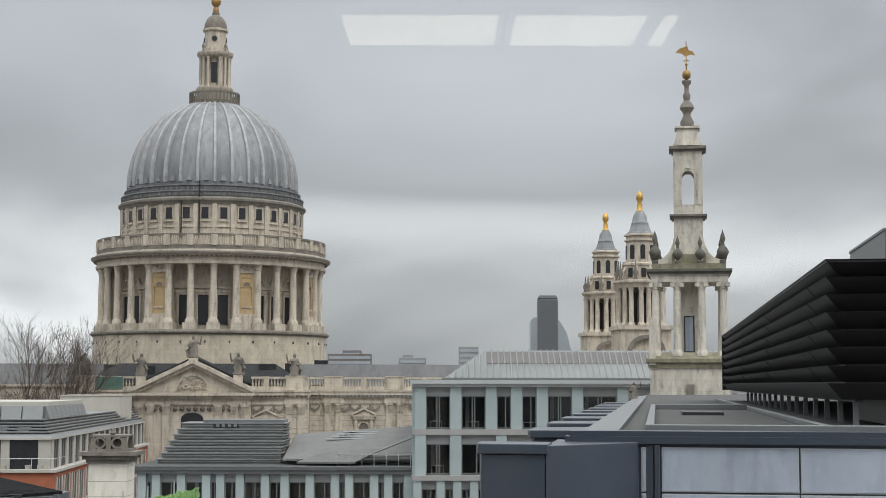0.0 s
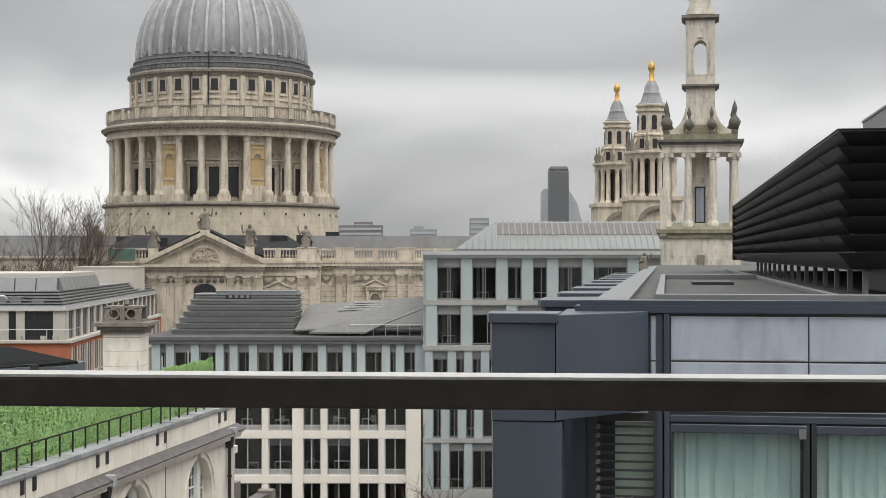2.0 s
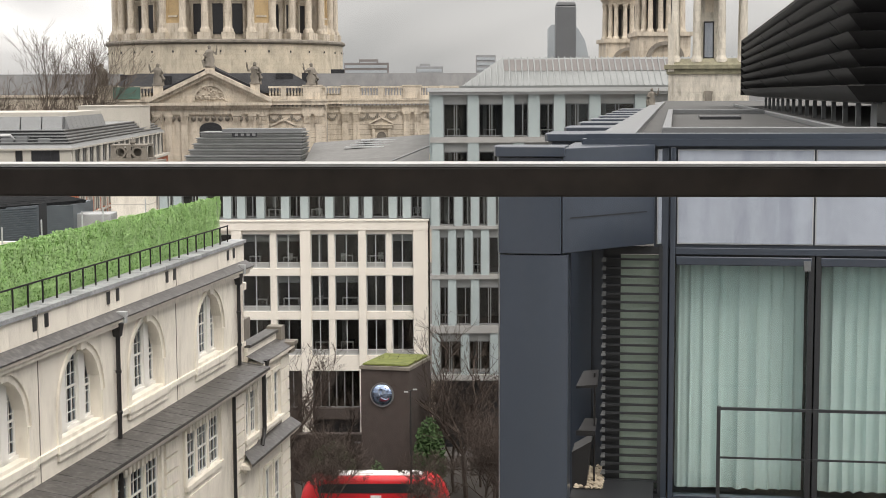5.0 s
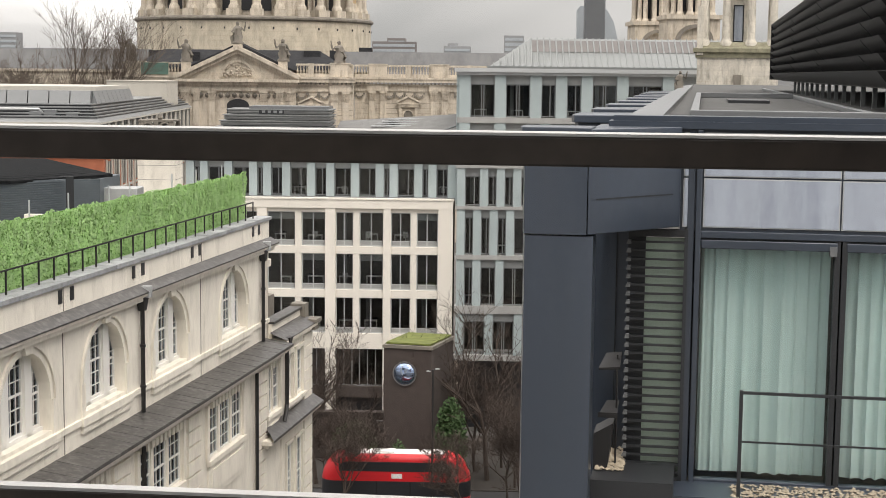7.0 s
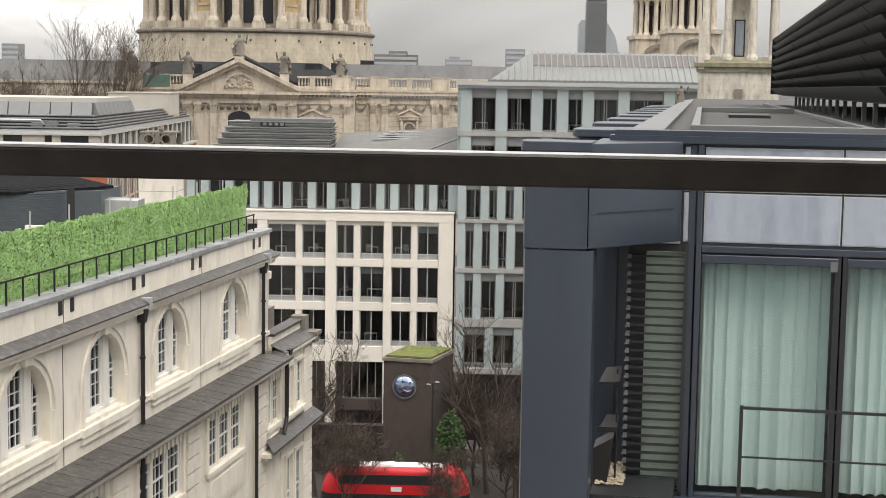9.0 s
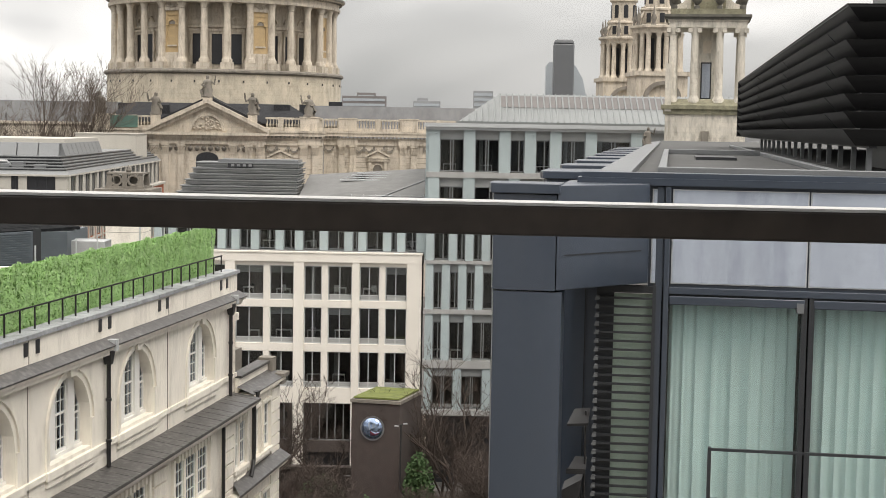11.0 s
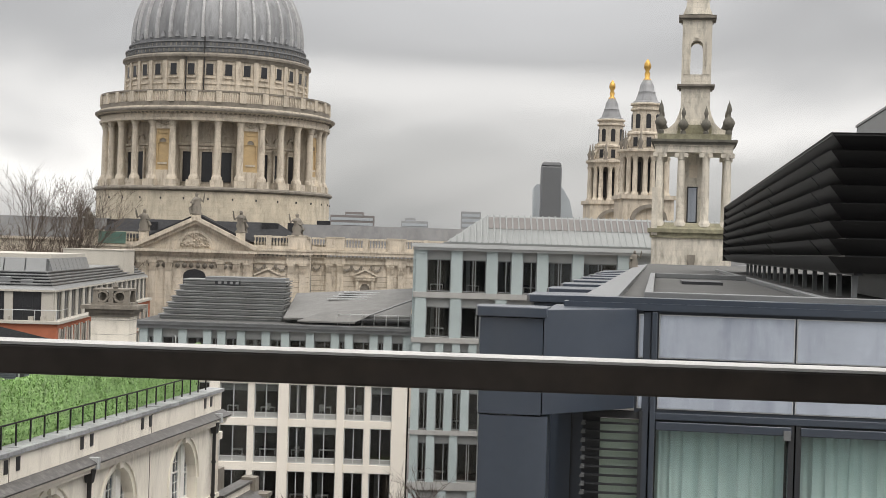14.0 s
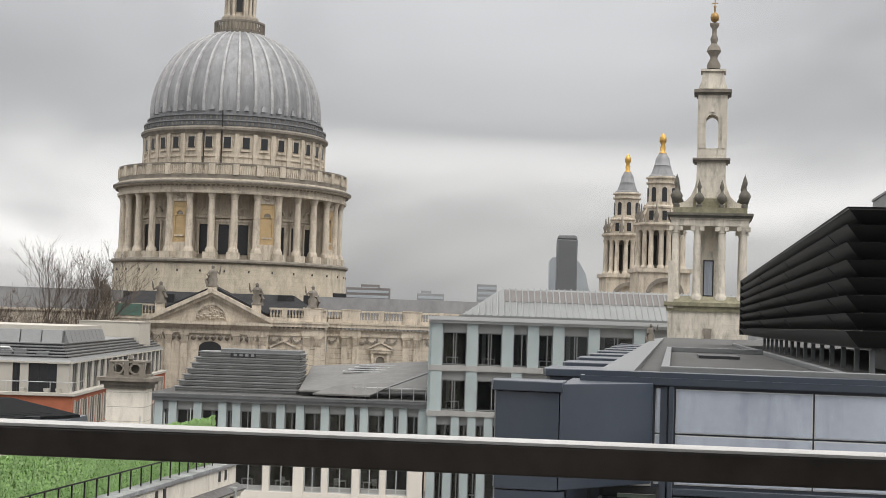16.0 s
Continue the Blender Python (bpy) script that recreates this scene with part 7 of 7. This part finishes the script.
for i in range(9):
    part("rail_post", Mesh().box(-20.7 + i * 2.55, -20.62 + i * 2.55, 0.0, 0.08, 17.02, 18.25), M_PALE_METAL, bk)
for a_ in (-9.1, -6.1, -3.3, -1.9):
    part("terrace_pot", Mesh().taper(a_, 0.4, 17.02, 17.5, 0.25, 0.2, 0.32, 0.26), M_PALE, bk)
core_ = solid("stair_core", Mesh().box(-4.76, 4.76, 0, 8, 0, 30.8).box(-4.86, 4.86, -0.12, 8, 30.8, 30.95).box(3.9, 3.98, -0.03, 0, 24, 30.8), M_CORE, "plain pale rendered stair core above the brick office", "stair core", m=pose(-54.7, 236, GROUND_Z))

# ---- far skyline ----
ft = solid("far_tower", Mesh().prism([(-10, -9), (10, -9), (10, 9), (-10, 9)], 0, 116).taper(0, 0, 116, 120.2, 10, 9, 8.4, 8), M_FAR1, "dark slab tower far across the river", "tower", m=pose(103.5, 1500, GROUND_Z), bevel=1.2)
fg2 = solid("far_tower", Mesh().slab([(-15, 0), (28, 0), (25, 62), (20, 84), (13, 96), (8, 100), (-14, 100), (-17, 96), (-17, 60)], 0, 20), M_FAR2, "pale glass tower with a curved top far across the river", "tower", m=pose(106, 1540, GROUND_Z))
for x0, x1, top, y in ((-114, -71, 62, 1500), (-100, -82, 65.5, 1510), (-43.6, -17, 58, 1500), (-40, -30, 61, 1510), (15.6, 35, 69, 1500), (-484, -467, 67.3, 1500)):
    fb = thing("far_block", pose((x0 + x1) / 2, y, GROUND_Z), "grey residential tower block on the skyline", "tower block", "far tower blocks")
    w_ = (x1 - x0) / 2
    part("wall", Mesh().box(-w_, w_, 0, 20, 0, top), M_FAR_BROWN if -120 < x0 < -80 else M_FAR3, fb)
    for i in range(5):
        part("window_band", Mesh().box(-w_ + 0.8, w_ - 0.8, -0.3, 0.1, top - 5 - i * 5, top - 2.4 - i * 5), M_FAR2, fb)
random.seed(12)
sky_b = Mesh()
for i in range(220):
    x = random.uniform(-700, 700)
    y = random.uniform(700, 2400)
    w_ = random.uniform(10, 38)
    top = 27 - GROUND_Z + (y / 2677) * random.uniform(-24, 21)
    sky_b.box(x - w_, x + w_, y, y + 20, GROUND_Z, GROUND_Z + top)
solid("far_city", sky_b, M_FAR3, "low grey roofs of the distant city", "city", kind="stuff")
hl = Mesh()
n = 120
for i in range(n + 1):
    x = -2600 + 5200 * i / n
    hl.v += [(x, 3900, GROUND_Z - 5), (x, 3900, 66 + 7 * noise.noise(Vector((x * 0.0016, 3.3, 0))) + 3 * noise.noise(Vector((x * 0.012, 1.3, 0)))), (x, 4400, GROUND_Z - 5)]
for i in range(n):
    a = 3 * i
    hl.f += [(a, a + 3, a + 4, a + 1), (a + 1, a + 4, a + 5, a + 2)]
    hl.smooth += [True, True]
solid("far_hills", hl, mat("far_haze_hills", (0.25, 0.27, 0.30), 1.0, 0.08, 200.0), "low hazy ridge on the horizon", "backdrop", kind="structure")

# ---- the viewing window: rails outside the glass ----
RZ = EYE_Z - 0.081
hr = thing("hand_rail", pose(0, 1.3, RZ, 0, 0, -4), "dark bronze metal balcony rail with a pale top edge", "railing")
part("bar", Mesh().box(-3, 3, 0.0, 0.045, -0.0285, -0.0025), M_RAIL, hr, bevel=0.002)
# thin plate on top of the bar, in a paler colour
part("top_plate", Mesh().box(-3, 3, -0.001, 0.046, -0.0025, 0.0), M_RAILTOP, hr)
lr = thing("lower_rail", pose(0, 1.3, EYE_Z - 0.4075, 0, 0, -4), "dark bronze lower rail with a pale top edge", "railing")
part("bar", Mesh().box(-3, 3, 0.0, 0.026, -0.06, -0.003), M_RAIL, lr, bevel=0.002)
part("top_plate", Mesh().box(-3, 3, -0.001, 0.014, -0.003, 0.0), M_RAILTOP, lr)

for nm, par in (("post", hr),):
    for x in (-2.8, 2.8):
        part("post", Mesh().box(x - 0.03, x + 0.03, 0.005, 0.04, -1.2, -0.0285), M_RAIL, par)
        part("rail_bracket", Mesh().box(x - 0.035, x + 0.035, 0.0, 0.045, -0.42, -0.36), M_RAIL, par)
# the room behind the glass: unseen dark shell, added to keep sky reflections off the pane
FLOOR = EYE_Z - 1.55
CEIL = EYE_Z + 1.2
solid("floor", Mesh().box(-5, 5, -8, 0.62, FLOOR - 0.3, FLOOR), M_INT, "unseen dark floor, added to block the sky", "floor", kind="structure")
solid("balcony_floor", Mesh().box(-5, 5, 0.62, 1.5, FLOOR - 0.3, FLOOR + 0.27), M_PAVE, "grey balcony slab outside the glass", "floor", kind="structure")
solid("ceiling", Mesh().box(-5, 5, -8, 0.62, CEIL, CEIL + 0.3), M_INT, "plain ceiling of the viewing room", "ceiling", kind="structure")
solid("wall_back", Mesh().box(-5, 5, -8.2, -8, FLOOR, CEIL), M_INT, "unseen dark back wall, added to block the sky", "wall", kind="structure")
solid("wall_west", Mesh().box(-5.2, -5, -8, 0.62, FLOOR, CEIL), M_INT, "unseen dark side wall, added to block the sky", "wall", kind="structure")
solid("wall_east", Mesh().box(5, 5.2, -8, 0.62, FLOOR, CEIL), M_INT, "unseen dark side wall, added to block the sky", "wall", kind="structure")
solid("wall_below", Mesh().box(-5, 5, 0.62, 0.9, GROUND_Z, FLOOR - 0.3), M_PALE, "plain outer wall below the viewing room", "wall", kind="structure")
win = tagged(part("window_1", Mesh().box(-5, 5, 0.66, 0.74, FLOOR, FLOOR + 0.05).box(-5, 5, 0.66, 0.74, CEIL - 0.05, CEIL), M_CLAD_D), "large clear window of the viewing room", "window", kind="structure")
pane_big = part("pane", Mesh().add([(-5, 0.7, FLOOR + 0.05), (5, 0.7, FLOOR + 0.05), (5, 0.7, CEIL - 0.05), (-5, 0.7, CEIL - 0.05)], [(0, 1, 2, 3)]), glass_mat("clear_glass", (0.99, 0.995, 0.99), 0.0), win)
pane_big.visible_shadow = False
M_LIGHT = bpy.data.materials.new("light_panel")
M_LIGHT.use_nodes = True
_b = M_LIGHT.node_tree.nodes["Principled BSDF"]
_b.inputs["Emission Color"].default_value = (1.0, 0.84, 0.6, 1)
_b.inputs["Emission Strength"].default_value = 4.9
for x0, x1 in ((-0.318, 0.17), (0.225, 0.635), (0.69, 0.735)):
    cl = thing("ceiling_light", pose((x0 + x1) / 2, -3.44, CEIL), "flat warm white ceiling light panel", "ceiling light", "ceiling lights")
    h = (x1 - x0) / 2
    part("frame", Mesh().box(-h - 0.02, h + 0.02, -0.22, 0.22, -0.02, 0), M_BUSWHITE, cl)
    part("diffuser", Mesh().box(-h, h, -0.2, 0.2, -0.025, -0.02), M_LIGHT, cl)
